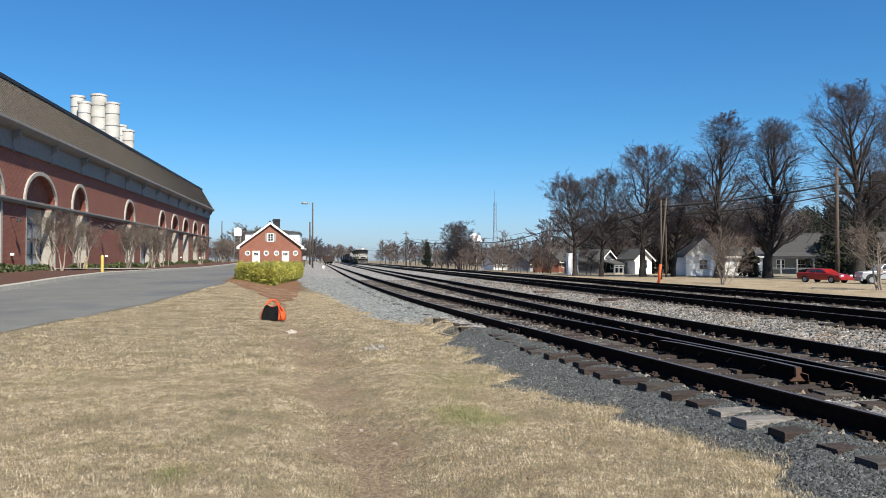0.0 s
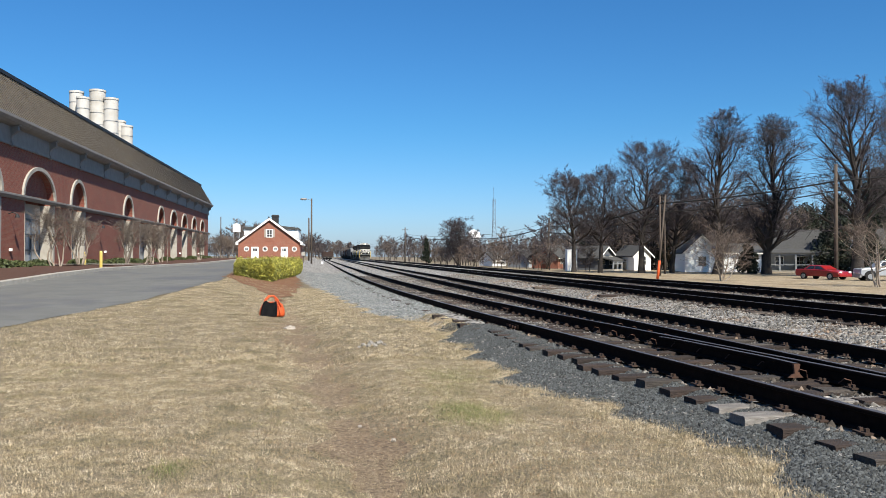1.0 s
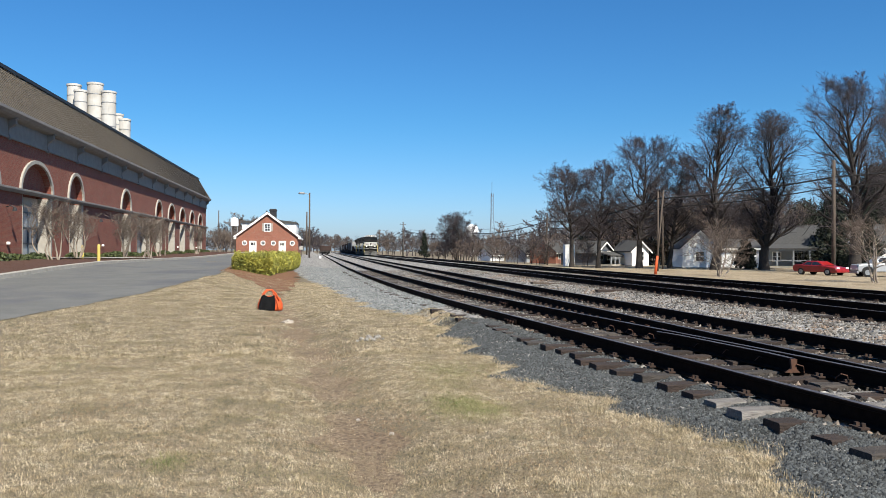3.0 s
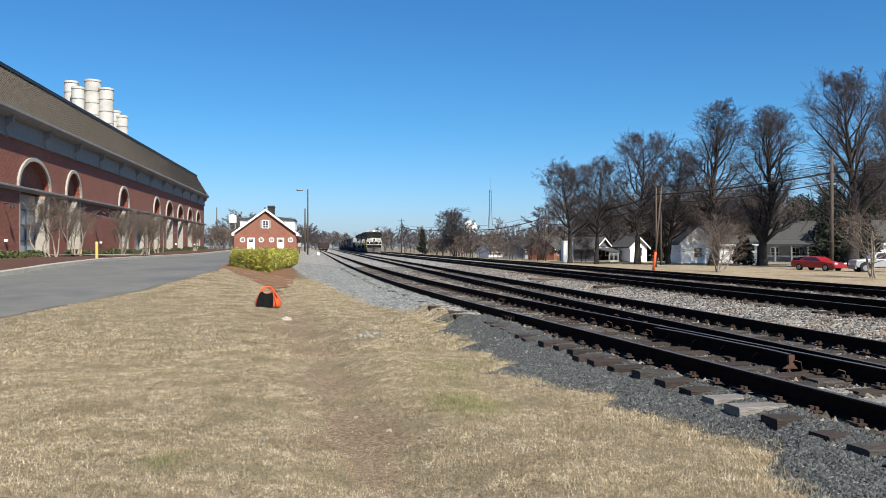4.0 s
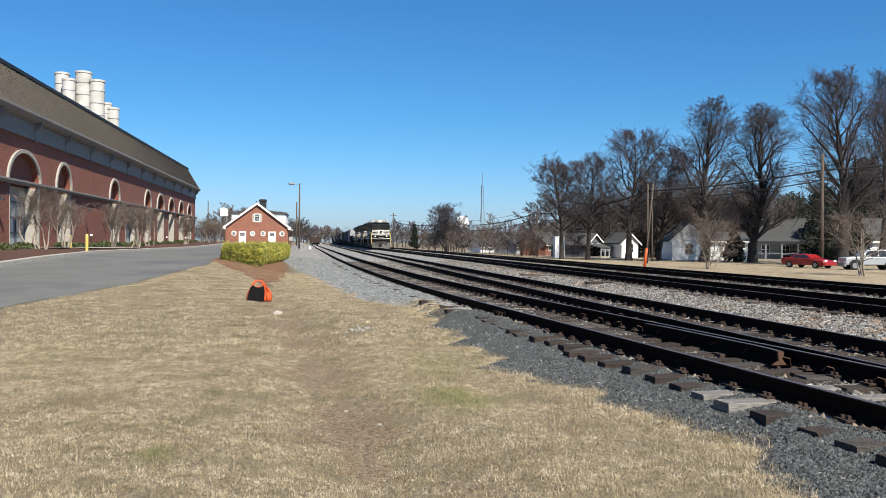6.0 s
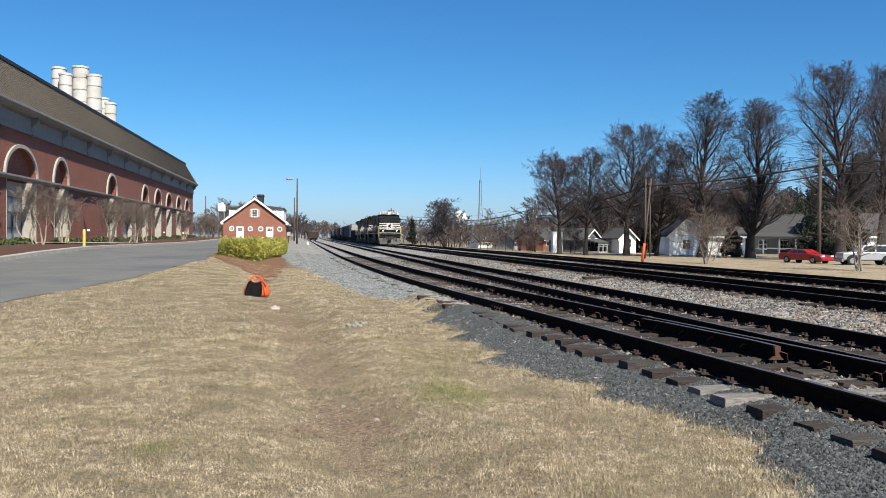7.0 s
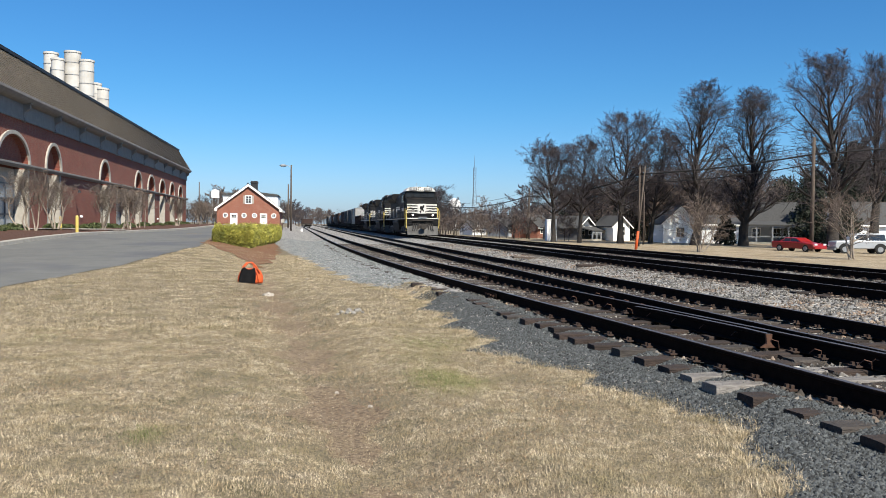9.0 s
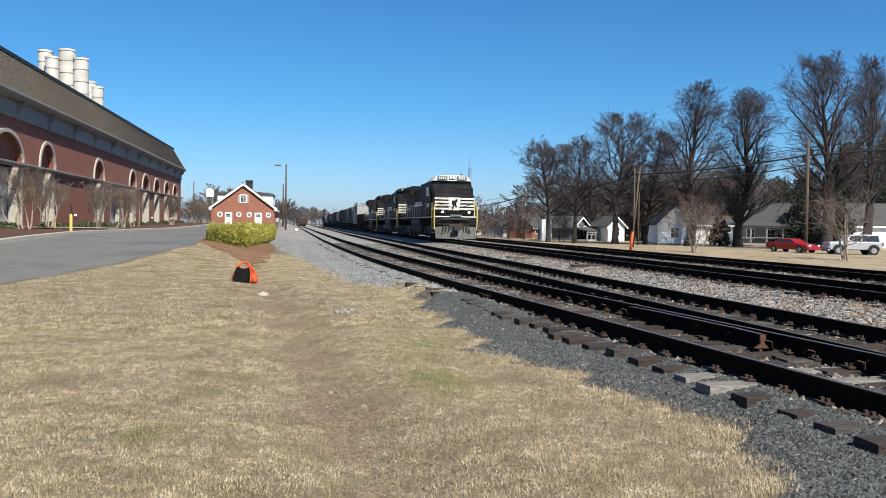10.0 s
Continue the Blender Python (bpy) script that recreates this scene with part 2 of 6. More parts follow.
HEDGE = material("golden_hedge_leaf", [(0.124, 0.134, 0.0211), (0.382, 0.35, 0.0575)], scale=1.6, rough=0.6, bump=0, island=0.45)
SHRUB = material("green_shrub_leaf", [(0.0288, 0.0432, 0.0115), (0.0691, 0.0806, 0.023)], scale=2, rough=0.7, bump=0, island=0.4)


# ---- mesh builder ----
class Shape:
    """Gathers plain solids into one mesh."""

    def __init__(self):
        self.v, self.f = [], []

    def add(self, verts, faces):
        n = len(self.v)
        self.v += [tuple(p) for p in verts]
        self.f += [tuple(i + n for i in q) for q in faces]
        return self

    def box(self, x0, x1, y0, y1, z0, z1):
        c = [(x, y, z) for z in (z0, z1) for y in (y0, y1) for x in (x0, x1)]
        return self.add(c, [(0, 2, 3, 1), (4, 5, 7, 6), (0, 1, 5, 4), (2, 6, 7, 3), (0, 4, 6, 2), (1, 3, 7, 5)])

    def prism(self, outline, a, b, axis="y"):
        """Extrude a closed outline of (u, w) from a to b: axis y gives (u, ., w), x gives (., u, w), z gives (u, w, .)."""
        n = len(outline)
        put = {"y": lambda p, s: (p[0], s, p[1]), "x": lambda p, s: (s, p[0], p[1]), "z": lambda p, s: (p[0], p[1], s)}[axis]
        vs = [put(p, a) for p in outline] + [put(p, b) for p in outline]
        fs = [(i, (i + 1) % n, n + (i + 1) % n, n + i) for i in range(n)]
        return self.add(vs, fs + [tuple(range(n - 1, -1, -1)), tuple(range(n, 2 * n))])

    def tube(self, pts, radii, sides=6, caps=True):
        """A tapered tube along points."""
        pts = [Vector(p) for p in pts]
        if not hasattr(radii, "__len__"):
            radii = [radii] * len(pts)
        rings = []
        for i, p in enumerate(pts):
            d = (pts[min(i + 1, len(pts) - 1)] - pts[max(i - 1, 0)]).normalized()
            a = d.cross(Vector((0.3, 0.1, 1)) if abs(d.z) < 0.9 else Vector((1, 0.2, 0))).normalized()
            b = d.cross(a)
            rings.append([p + radii[i] * (math.cos(k * math.tau / sides) * a + math.sin(k * math.tau / sides) * b) for k in range(sides)])
        vs = [q for r in rings for q in r]
        fs = [(i * sides + k, i * sides + (k + 1) % sides, (i + 1) * sides + (k + 1) % sides, (i + 1) * sides + k)
              for i in range(len(pts) - 1) for k in range(sides)]
        if caps:
            fs += [tuple(range(sides - 1, -1, -1)), tuple(range((len(pts) - 1) * sides, len(pts) * sides))]
        return self.add(vs, fs)

    def lathe(self, profile, x, y, sides=24):
        """Turn (radius, z) pairs round the upright through x, y."""
        vs = [(x + r * math.cos(k * math.tau / sides), y + r * math.sin(k * math.tau / sides), z) for r, z in profile for k in range(sides)]
        fs = [(i * sides + k, i * sides + (k + 1) % sides, (i + 1) * sides + (k + 1) % sides, (i + 1) * sides + k)
              for i in range(len(profile) - 1) for k in range(sides)]
        return self.add(vs, fs + [tuple(range(sides - 1, -1, -1)), tuple(range((len(profile) - 1) * sides, len(profile) * sides))])


def mesh_of(name, verts, faces, mats, smooth=False, slots=None):
    me = bpy.data.meshes.new(name)
    me.from_pydata([tuple(p) for p in verts], [], [tuple(q) for q in faces])
    for m in mats if isinstance(mats, (list, tuple)) else [mats]:
        me.materials.append(m)
    if smooth:
        me.polygons.foreach_set("use_smooth", [True] * len(me.polygons))
    if slots is not None:
        me.polygons.foreach_set("material_index", slots)
    me.update()
    return me


def tri_mesh(name, verts, tris, mat):
    """A mesh from arrays of triangles."""
    me = bpy.data.meshes.new(name)
    me.vertices.add(len(verts))
    me.vertices.foreach_set("co", np.asarray(verts, np.float32).ravel())
    me.loops.add(tris.size)
    me.loops.foreach_set("vertex_index", tris.astype(np.int32).ravel())
    me.polygons.add(len(tris))
    me.polygons.foreach_set("loop_start", np.arange(0, tris.size, 3, dtype=np.int32))
    me.polygons.foreach_set("loop_total", np.full(len(tris), 3, np.int32))
    me.materials.append(mat)
    me.update()
    me.validate()
    return me


def part(name, shape, mat, parent=None, label="", smooth=False, bevel=0.0):
    """Links a shape as one mesh object, under a thing or a part."""
    ob = new(name, mesh_of(name, shape.v, shape.f, mat, smooth))
    if bevel:
        b = ob.modifiers.new("bevel", "BEVEL")
        b.width, b.segments, b.limit_method = bevel, 2, "ANGLE"
    if parent:
        ob.parent = parent
    return tagged(ob, label)


def thing(name, label, category, m=None, group="", kind=""):
    ob = tagged(new(name), label, category, group, kind)
    if m is not None:
        ob.matrix_world = m
    return ob


# ---- lie of the land ----
def smooth01(t):
    t = np.clip(t, 0, 1)
    return t * t * (3 - 2 * t)


def table(y, rows):
    return np.interp(y, [r[0] for r in rows], [r[1] for r in rows])


SIDING_LINE = [(-40, 9.0), (-10, 6.25), (0, 5.65), (6, 5.2), (8, 5.03), (10, 4.87), (12, 4.73), (16, 4.35), (20, 4.02), (25, 3.70), (31, 3.36),
               (44, 2.94), (63, 2.56), (96, 2.2), (250, 0.6), (420, -1.1), (700, -4)]
GRAVEL_EDGE = [(-40, 7.0), (0, 3.4), (5, 3.2), (7, 3.45), (8.2, 3.0), (10.7, 2.4), (16.6, 2.4), (18.2, 2.5), (20.5, 2.2), (23, 1.5), (35, 0.35), (62, -2.2), (90, -3.0), (420, -6), (700, -9)]
LEAD_X, MAIN_X, FAR_MAIN_X = 6.72, 11.3, 15.6
Z_NEAR, Z_MAIN = 0.40, 0.53


def siding_x(y):
    """The siding's centre, eased between the rows."""
    return sum(table(y + o, SIDING_LINE) for o in (-3, -1.5, 0, 1.5, 3)) / 5


def edge_x(y):
    return table(y, GRAVEL_EDGE) + 0.16 * np.sin(y * 2.3) + 0.10 * np.sin(y * 5.1 + 1)


def waves(x, y):
    return (0.006 * np.sin(x * 2.1 + 0.7 * y) + 0.006 * np.sin(1.3 * y - 0.9 * x + 2) + 0.005 * np.sin(5.3 * x + 1) * np.sin(4.7 * y)
            + 0.004 * np.sin(11 * x + 3 * y) * np.sin(9 * y - 2 * x))


def land(x, y):
    x, y = np.asarray(x, float), np.asarray(y, float)
    left = smooth01((-x - 0.5) / 5)
    z = left * (0.8 * smooth01((y - 12) / 40) + 0.35 * smooth01((y - 80) / 60))
    dip = x - (0.95 - 0.085 * np.minimum(y, 40))
    z = z - 0.11 * np.exp(-(dip / 0.55) ** 2) * (1 - smooth01((y - 22) / 20)) + 0.06 * np.exp(-((dip - 1.15) / 0.5) ** 2) * (1 - smooth01((y - 18) / 12))
    z = z - 0.16 * smooth01((x - edge_x(y) - 0.1) / 0.6) * (1 - smooth01((x - 18.2) / 0.6))
    z = z - 0.35 * smooth01((x - 20) / 14)
    near = 1 - smooth01((np.hypot(x, y) - 60) / 40)
    return z + waves(x, y) * near


def bed(x, y):
    """The top of the ballast."""
    x, y = np.asarray(x, float), np.asarray(y, float)
    e, a = edge_x(y), siding_x(y) - 0.75
    low = land(e - 0.25, y) - 0.03 + smooth01((x - e + 0.2) / 0.5) * 0.05
    t = smooth01((x - e) / np.maximum(0.4, a - 0.6 - e))
    z = low * (1 - t) + (0.115 + 0.018 * smooth01((7.6 - y) / 1.2)) * t
    z = z + 0.065 * smooth01((x - (a - 0.62)) / 0.5)
    z = z + 0.06 * smooth01((x - (a - 0.95)) / 0.35) * smooth01((y - 11) / 4) * (1 - smooth01((x - a + 0.2) / 0.3))
    z = z - 0.028 * smooth01((x - a - 0.05) / 0.3) * (1 - smooth01((x - 7.2) / 0.5)) * (1 - smooth01((y - 12) / 5))
    z = z + 0.13 * smooth01((x - 8.3) / 1.6)
    z = z - 0.45 * smooth01((x - 17.4) / 1.4)
    return z + 0.012 * np.sin(7 * x + 2 * y) * np.sin(6 * y - x) + 0.01 * np.sin(13 * x + y) * np.sin(11 * y)


def grid(name, xs, ys, height, mat, shape_x=None):
    X, Y = np.meshgrid(xs, ys)
    if shape_x is not None:
        X = shape_x(X, Y)
    Z = height(X, Y)
    n, m = X.shape
    idx = np.arange(n * m).reshape(n, m)
    a, b, c, d = idx[:-1, :-1].ravel(), idx[:-1, 1:].ravel(), idx[1:, 1:].ravel(), idx[1:, :-1].ravel()
    tris = np.concatenate([np.stack([a, b, c], 1), np.stack([a, c, d], 1)])
    me = tri_mesh(name, np.stack([X, Y, Z], -1).reshape(-1, 3), tris, mat)
    me.polygons.foreach_set("use_smooth", [True] * len(me.polygons))
    return new(name, me)


def spaced(*runs):
    out = []
    for a, b, step in runs:
        out += list(np.arange(a, b, step))
    return np.array(out + [runs[-1][1]])


ground = grid("ground", spaced((-2500, -300, 275), (-300, -60, 20), (-60, -12, 2), (-12, 4, 0.12), (4, 20, 0.8), (20, 60, 2), (60, 300, 20), (300, 2500, 275)),
              spaced((-600, -40, 70), (-40, 0, 4), (0, 32, 0.14), (32, 70, 0.8), (70, 200, 6), (200, 600, 40), (600, 4000, 425)), land, GRASS)
tagged(ground, "dormant straw-coloured lawn with brown bare patches", "grass", kind="structure")

ballast = grid("ballast", np.concatenate([np.linspace(0, 0.25, 40), np.linspace(0.26, 1, 90)]), spaced((-40, 0, 2), (0, 34, 0.15), (34, 80, 0.8), (80, 700, 14)),
               bed, BALLAST, lambda X, Y: edge_x(Y) - 0.2 + X * (19.2 - edge_x(Y) + 0.2))
tagged(ballast, "grey crushed-stone ballast under the railway tracks", "ballast", kind="structure")

soil = grid("soil_strip", np.linspace(-1, 1, 17), spaced((4.2, 34, 0.2),), lambda x, y: land(x, y) + 0.006 - 0.05 * smooth01((np.abs(x - (0.95 - 0.085 * y)) - 0.16 - 0.16 * np.sin(y * 1.9) - 0.10 * np.sin(y * 5.3)) / 0.3), SOIL,
            lambda X, Y: 0.95 - 0.085 * Y + X * 0.75)
tagged(soil, "bare reddish-brown soil along the shallow ditch", "soil", kind="structure")

lawn_east = grid("lawn", np.linspace(0, 1, 60), spaced((15, 130, 1.5),), lambda x, y: land(x, y) + 0.02 + 0.012 * np.sin(1.9 * x) * np.sin(1.3 * y), PALE_TURF,
                 lambda X, Y: 18.75 + 0.15 * np.sin(Y * 1.3) + X * 70)
tagged(lawn_east, "pale dormant lawn between the tracks and the houses", "lawn", kind="structure")

# ---- driveway, kerb and planting strip ----
ROAD_EDGE = [(-30, -16.5), (5, -9.9), (19, -7.1), (27.6, -5.6), (39, -4.7), (51, -5.4), (90, -7.6), (140, -9.5), (260, -14)]
driveway = grid("driveway", np.linspace(0, 1, 30), spaced((-30, 60, 1), (60, 260, 5)), lambda x, y: land(x, y) + 0.012, ASPHALT,
                lambda X, Y: -12.5 + X * (table(Y, ROAD_EDGE) + 12.5 + 0.08 * np.sin(Y * 1.7)))
tagged(driveway, "pale worn asphalt driveway beside the brick building", "road", kind="structure")
planting = grid("planting_bed", np.linspace(-20.4, -12.7, 16), spaced((10, 150, 2),), lambda x, y: land(x, y) + 0.16 + 0.06 * np.sin(3 * x) * np.sin(1.7 * y), MULCH)
tagged(planting, "dark red-brown bark mulch bed along the building", "mulch", kind="structure")
kerb = thing("kerb", "pale concrete kerb along the planting bed", "kerb", kind="structure")
for i in range(46):
    y0 = 10 + i * 3.05
    s = Shape()
    zs = [float(land(-12.6, y)) for y in (y0, y0 + 3.03)]
    s.add([(x, y, zz + h) for y, zz in zip((y0, y0 + 3.03), zs) for x, h in ((-12.75, -0.2), (-12.42, -0.2), (-12.45, 0.17), (-12.75, 0.19))],
          [(0, 1, 2, 3), (7, 6, 5, 4), (0, 4, 5, 1), (1, 5, 6, 2), (2, 6, 7, 3), (3, 7, 4, 0)])
    part("kerb_stone", s, CONCRETE, kerb)


# ---- railway tracks ----
RAIL_SECTION = [(-0.07, 0), (0.07, 0), (0.07, 0.012), (0.012, 0.03), (0.012, 0.135), (0.036, 0.145), (0.036, 0.168), (0.030, 0.178), (-0.030, 0.178),
                (-0.036, 0.168), (-0.036, 0.145), (-0.012, 0.135), (-0.012, 0.03), (-0.07, 0.012)]


def rail(name, ys, line, top, parent, cut=0.0):
    """A rail of flat-bottom section along x = line(y)."""
    n = len(RAIL_SECTION)
    vs, fs, sl = [], [], []
    for y in ys:
        x = float(line(y))
        vs += [(x + u, y, top - 0.178 + w) for u, w in RAIL_SECTION]
    for i in range(len(ys) - 1):
        for k in range(n):
            fs.append((i * n + k, i * n + (k + 1) % n, (i + 1) * n + (k + 1) % n, (i + 1) * n + k))
            sl.append(1 if k == 7 else 0)
    fs += [tuple(range(n)), tuple(range((len(ys) - 1) * n, len(ys) * n))[::-1]]
    sl += [0, 0]
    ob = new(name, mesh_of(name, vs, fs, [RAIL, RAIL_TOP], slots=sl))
    ob.parent = parent
    return ob


def tie_mesh(name, mat, length, rng):
    """A timber sleeper with worn, uneven edges; its top at z = 0."""
    xs = np.linspace(-length / 2, length / 2, 5)
    vs, fs = [], []
    for i, x in enumerate(xs):
        w, top = 0.115 + rng.uniform(-0.008, 0.008), rng.uniform(-0.012, 0)
        vs += [(x, -w, -0.17), (x, w, -0.17), (x, w, top - 0.012), (x, w - 0.015, top), (x, -w + 0.015, top), (x, -w, top - 0.012)]
    for i in range(4):
        fs += [(i * 6 + k, i * 6 + (k + 1) % 6, i * 6 + 6 + (k + 1) % 6, i * 6 + 6 + k) for k in range(6)]
    fs += [(5, 4, 3, 2, 1, 0), tuple(range(24, 30))]
    return mesh_of(name, vs, fs, mat)


def track(label, line, top, y_near, y_far, y_ties, grey=()):
    th = thing("railway_track", label, "railway track", group="parallel railway tracks")
    ys = spaced((y_near, 0, 4), (0, 40, 1.0), (40, 100, 4), (100, y_far, 20))
    for o in (-0.753, 0.753):
        rail("rail", ys, lambda y, o=o: line(y) + o, top, th)
    rng = random.Random(5)
    tt = top - 0.178
    dark = [tie_mesh("tie", TIE, 2.6, rng) for _ in range(5)]
    pale = [tie_mesh("tie", TIE_GREY, 2.6, rng) for _ in range(2)]
    other = random.Random(17)
    faded = [tie_mesh("tie", TIE_MID, 2.6, other) for _ in range(3)]
    plates = Shape()
    for i in range(int((y_ties - y_near) / 0.52)):
        y = y_near + 0.52 * i + rng.uniform(-0.03, 0.03)
        x = float(line(y))
        slope = math.degrees(math.atan2(float(line(y + 0.5) - line(y - 0.5)), 1.0))
        ob = new("tie", (pale if i in grey else dark)[i % 2])
        if i not in grey:
            ob.data = dark[rng.randrange(5)]
            if other.random() < 0.3:
                ob.data = other.choice(faded)
        ob.parent = th
        ob.matrix_local = pose(x + rng.uniform(-0.12, 0.05), y, tt + rng.uniform(-0.025, 0.0), rng.uniform(-1.5, 1.5), rng.uniform(-0.8, 0.8), -slope + rng.uniform(-2.5, 2.5))
        if 0 < y < 30:
            for o in (-0.753, 0.753):
                plates.box(x + o - 0.15, x + o + 0.15, y - 0.08, y + 0.08, tt - 0.004, tt + 0.014)
                for k in (-0.1, 0.1):
                    plates.box(x + o + k - 0.016, x + o + k + 0.016, y - 0.05, y - 0.02, tt + 0.01, tt + 0.045)
                    plates.box(x + o + k - 0.016, x + o + k + 0.016, y + 0.03, y + 0.06, tt + 0.01, tt + 0.04)
    pl = part("tie_plate_rest", plates, PLATE, th, "rusted tie plates and spikes")
    tagged(pl, kind="stuff")
    return th


siding_track = track("rusty curving siding track on dark timber ties", siding_x, Z_NEAR, -29.77, 700, 60, grey=(71, 72))
lead_track = track("rusty lead track joining the siding", lambda y: LEAD_X + 0 * y, Z_NEAR, -29.77, 700, 50)
main_track = track("main line track on a raised bed", lambda y: MAIN_X + 0 * y, Z_MAIN, -29.77, 700, 45)
far_main_track = track("second main line track beside the lawn", lambda y: FAR_MAIN_X + 0 * y, Z_MAIN, -29.77, 700, 45)


# ---- brick building ----
FACE = -20.5
ARCHES = [(51.0, 55.6, 2.0), (59.6, 66.0, 2.05), (70.2, 74.1, 2.05), (87.7, 91.8, 2.05), (105.1, 109.0, 2.0), (113.3, 118.2, 2.0), (122.0, 126.7, 1.9),
          (131.0, 135.4, 1.9), (139.6, 144.0, 1.8)]
BELT = 5.72


def arch_curve(y0, y1, rise, n=18):
    c, h = (y0 + y1) / 2, (y1 - y0) / 2
    return [(c - h * math.cos(math.pi * i / n), BELT + rise * math.sin(math.pi * i / n)) for i in range(n + 1)]


def brick_building():
    th = thing("brick_building", "long red brick building with arched windows and brown metal mansard roof", "building")
    wall = Shape()
    top, base, back = 10.4, 0.2, -21.5
    cuts = [(a, b, r) for a, b, r in ARCHES]
    doors = [(a + 0.3, b - 0.3) for a, b, r in ARCHES] + [(95.0, 101.4)]
    # upper storey, pierced by the arches
    y = 25.0
    for a, b, r in cuts:
        wall.box(back, FACE, y, a, BELT, top)
        curve = arch_curve(a, b, r)
        n = len(curve)
        for i in range(n - 1):
            (ya, za), (yb, zb) = curve[i], curve[i + 1]
            wall.add([(FACE, ya, za), (FACE, yb, zb), (FACE, yb, top), (FACE, ya, top)], [(0, 1, 2, 3)])
            wall.add([(FACE, ya, za), (FACE, yb, zb), (back, yb, zb), (back, ya, za)], [(3, 2, 1, 0)])
        wall.box(back, FACE - 0.45, a, b, BELT, BELT + r + 0.02)
        y = b
    wall.box(back, FACE, y, 149, BELT, top)
    # ground storey, pierced by the entrances
    y = 25.0
    for a, b in sorted(doors):
        wall.box(back, FACE, y, a, base, BELT)
        y = b
    wall.box(back, FACE, y, 149, base, BELT)
    wall.box(-50, back, 25, 149, base, top)
    part("wall", wall, BRICK, th)
    part("plinth", Shape().box(FACE - 0.4, FACE + 0.05, 25, 58.8, base, 1.35).box(FACE - 0.4, FACE + 0.05, 66.2, 70.2, base, 1.35)
         .box(FACE - 0.4, FACE + 0.05, 74.1, 87.6, base, 1.35), BRICK, th)
    part("belt_course", Shape().prism([(FACE, BELT - 0.28), (FACE + 0.18, BELT - 0.28), (FACE + 0.34, BELT - 0.1), (FACE + 0.34, BELT + 0.02), (FACE, BELT + 0.1)], 25, 149.2),
         CORNICE, th, "grey moulded ledge above the ground storey")
    for a, b, r in cuts:
        s = Shape()
        inner, outer = arch_curve(a, b, r), arch_curve(a - 0.28, b + 0.28, r + 0.26)
        n = len(inner)
        s.v = [(x, y, z) for x in (FACE - 0.02, FACE + 0.14) for ring in (inner, outer) for y, z in ring]
        for i in range(n - 1):
            s.f += [(2 * n + i, 2 * n + i + 1, 3 * n + i + 1, 3 * n + i), (n + i, n + i + 1, i + 1, i),
                    (i, i + 1, 2 * n + i + 1, 2 * n + i), (3 * n + i, 3 * n + i + 1, n + i + 1, n + i)]
        s.f += [(0, 2 * n, 3 * n, n), (2 * n - 1, 4 * n - 1, 3 * n - 1, n - 1)]
        part("arch_surround", s, TRIM, th, "pale stone arch surround")
    for a, b in sorted(doors):
        ent = part("entrance", Shape().box(back, back + 0.06, a, b, base, BELT - 0.3), FROST, th, "pale blue glazed entrance")
        fr = Shape()
        n = 3 if b - a > 4 else 2
        for i in range(n + 1):
            yy = a + (b - a) * i / n
            fr.box(back + 0.06, back + 0.16, max(a, yy - 0.07), min(b, yy + 0.07), base, 4.3)
        for zz in (1.0, 2.05, 3.2, 4.3):
            fr.box(back + 0.062, back + 0.15, a, b, zz - 0.06, zz + 0.06)
        part("door_frame", fr, BLUE_DOOR, ent, "slate blue door frame")
        part("transom_panel", Shape().box(back + 0.06, back + 0.12, a, b, 4.36, BELT - 0.3), TRIM, ent)
        part("reveal", Shape().box(back + 0.02, FACE + 0.03, b - 0.06, b, base, BELT - 0.3), TRIM, th, "pale painted reveal beside the entrance")
        part("reveal", Shape().box(back + 0.02, FACE + 0.03, a, a + 0.06, base, BELT - 0.3), TRIM, th, "pale painted reveal beside the entrance")
        part("pilaster", Shape().box(FACE, FACE + 0.08, b + 0.02, b + 0.3, base, BELT - 0.28), TRIM, th, "pale stone pilaster")
    # eaves
    part("frieze", Shape().box(FACE, FACE + 0.1, 25, 149.1, 9.0, 10.2).box(FACE, FACE + 0.16, 25, 149.12, 8.92, 9.03), CORNICE, th)
    part("soffit", Shape().prism([(FACE, 10.1), (-20.05, 10.2), (-19.85, 10.32), (-19.68, 10.5), (-19.68, 10.68), (-20.7, 10.68), (FACE, 10.4)], 25, 149.7),
         CORNICE, th, "deep grey eaves moulding")
    for i in range(14):
        y = 49.6 + i * 7.6
        profile = [(FACE, 8.85), (FACE + 0.16, 8.8), (FACE + 0.26, 8.92), (FACE + 0.2, 9.1), (FACE + 0.14, 9.3), (FACE + 0.2, 9.55), (FACE + 0.42, 9.72), (FACE + 0.58, 9.85), (FACE + 0.56, 10.15), (FACE, 10.15)]
        part("bracket", Shape().prism(profile, y - 0.17, y + 0.17), CORNICE, th, "scroll-shaped eaves bracket", bevel=0.03)
        part("bracket_cap", Shape().box(FACE + 0.1, FACE + 0.66, y - 0.23, y + 0.23, 10.15, 10.24), CORNICE, th)
    part("roof", Shape().add([(-19.75, 25, 10.66), (-19.75, 149.6, 10.66), (-21.6, 147.4, 13.95), (-21.6, 25, 13.95), (-49, 25, 14.0), (-49, 147.4, 14.0), (-50.5, 149.6, 10.66)],
                              [(0, 1, 2, 3), (3, 2, 5, 4), (1, 6, 5, 2)]), ROOF, th)
    d = Vector((-1.85, 0, 3.29))
    nrm = Vector((3.29, 0, 1.85)).normalized()
    v, f = [], []
    w = 0.42
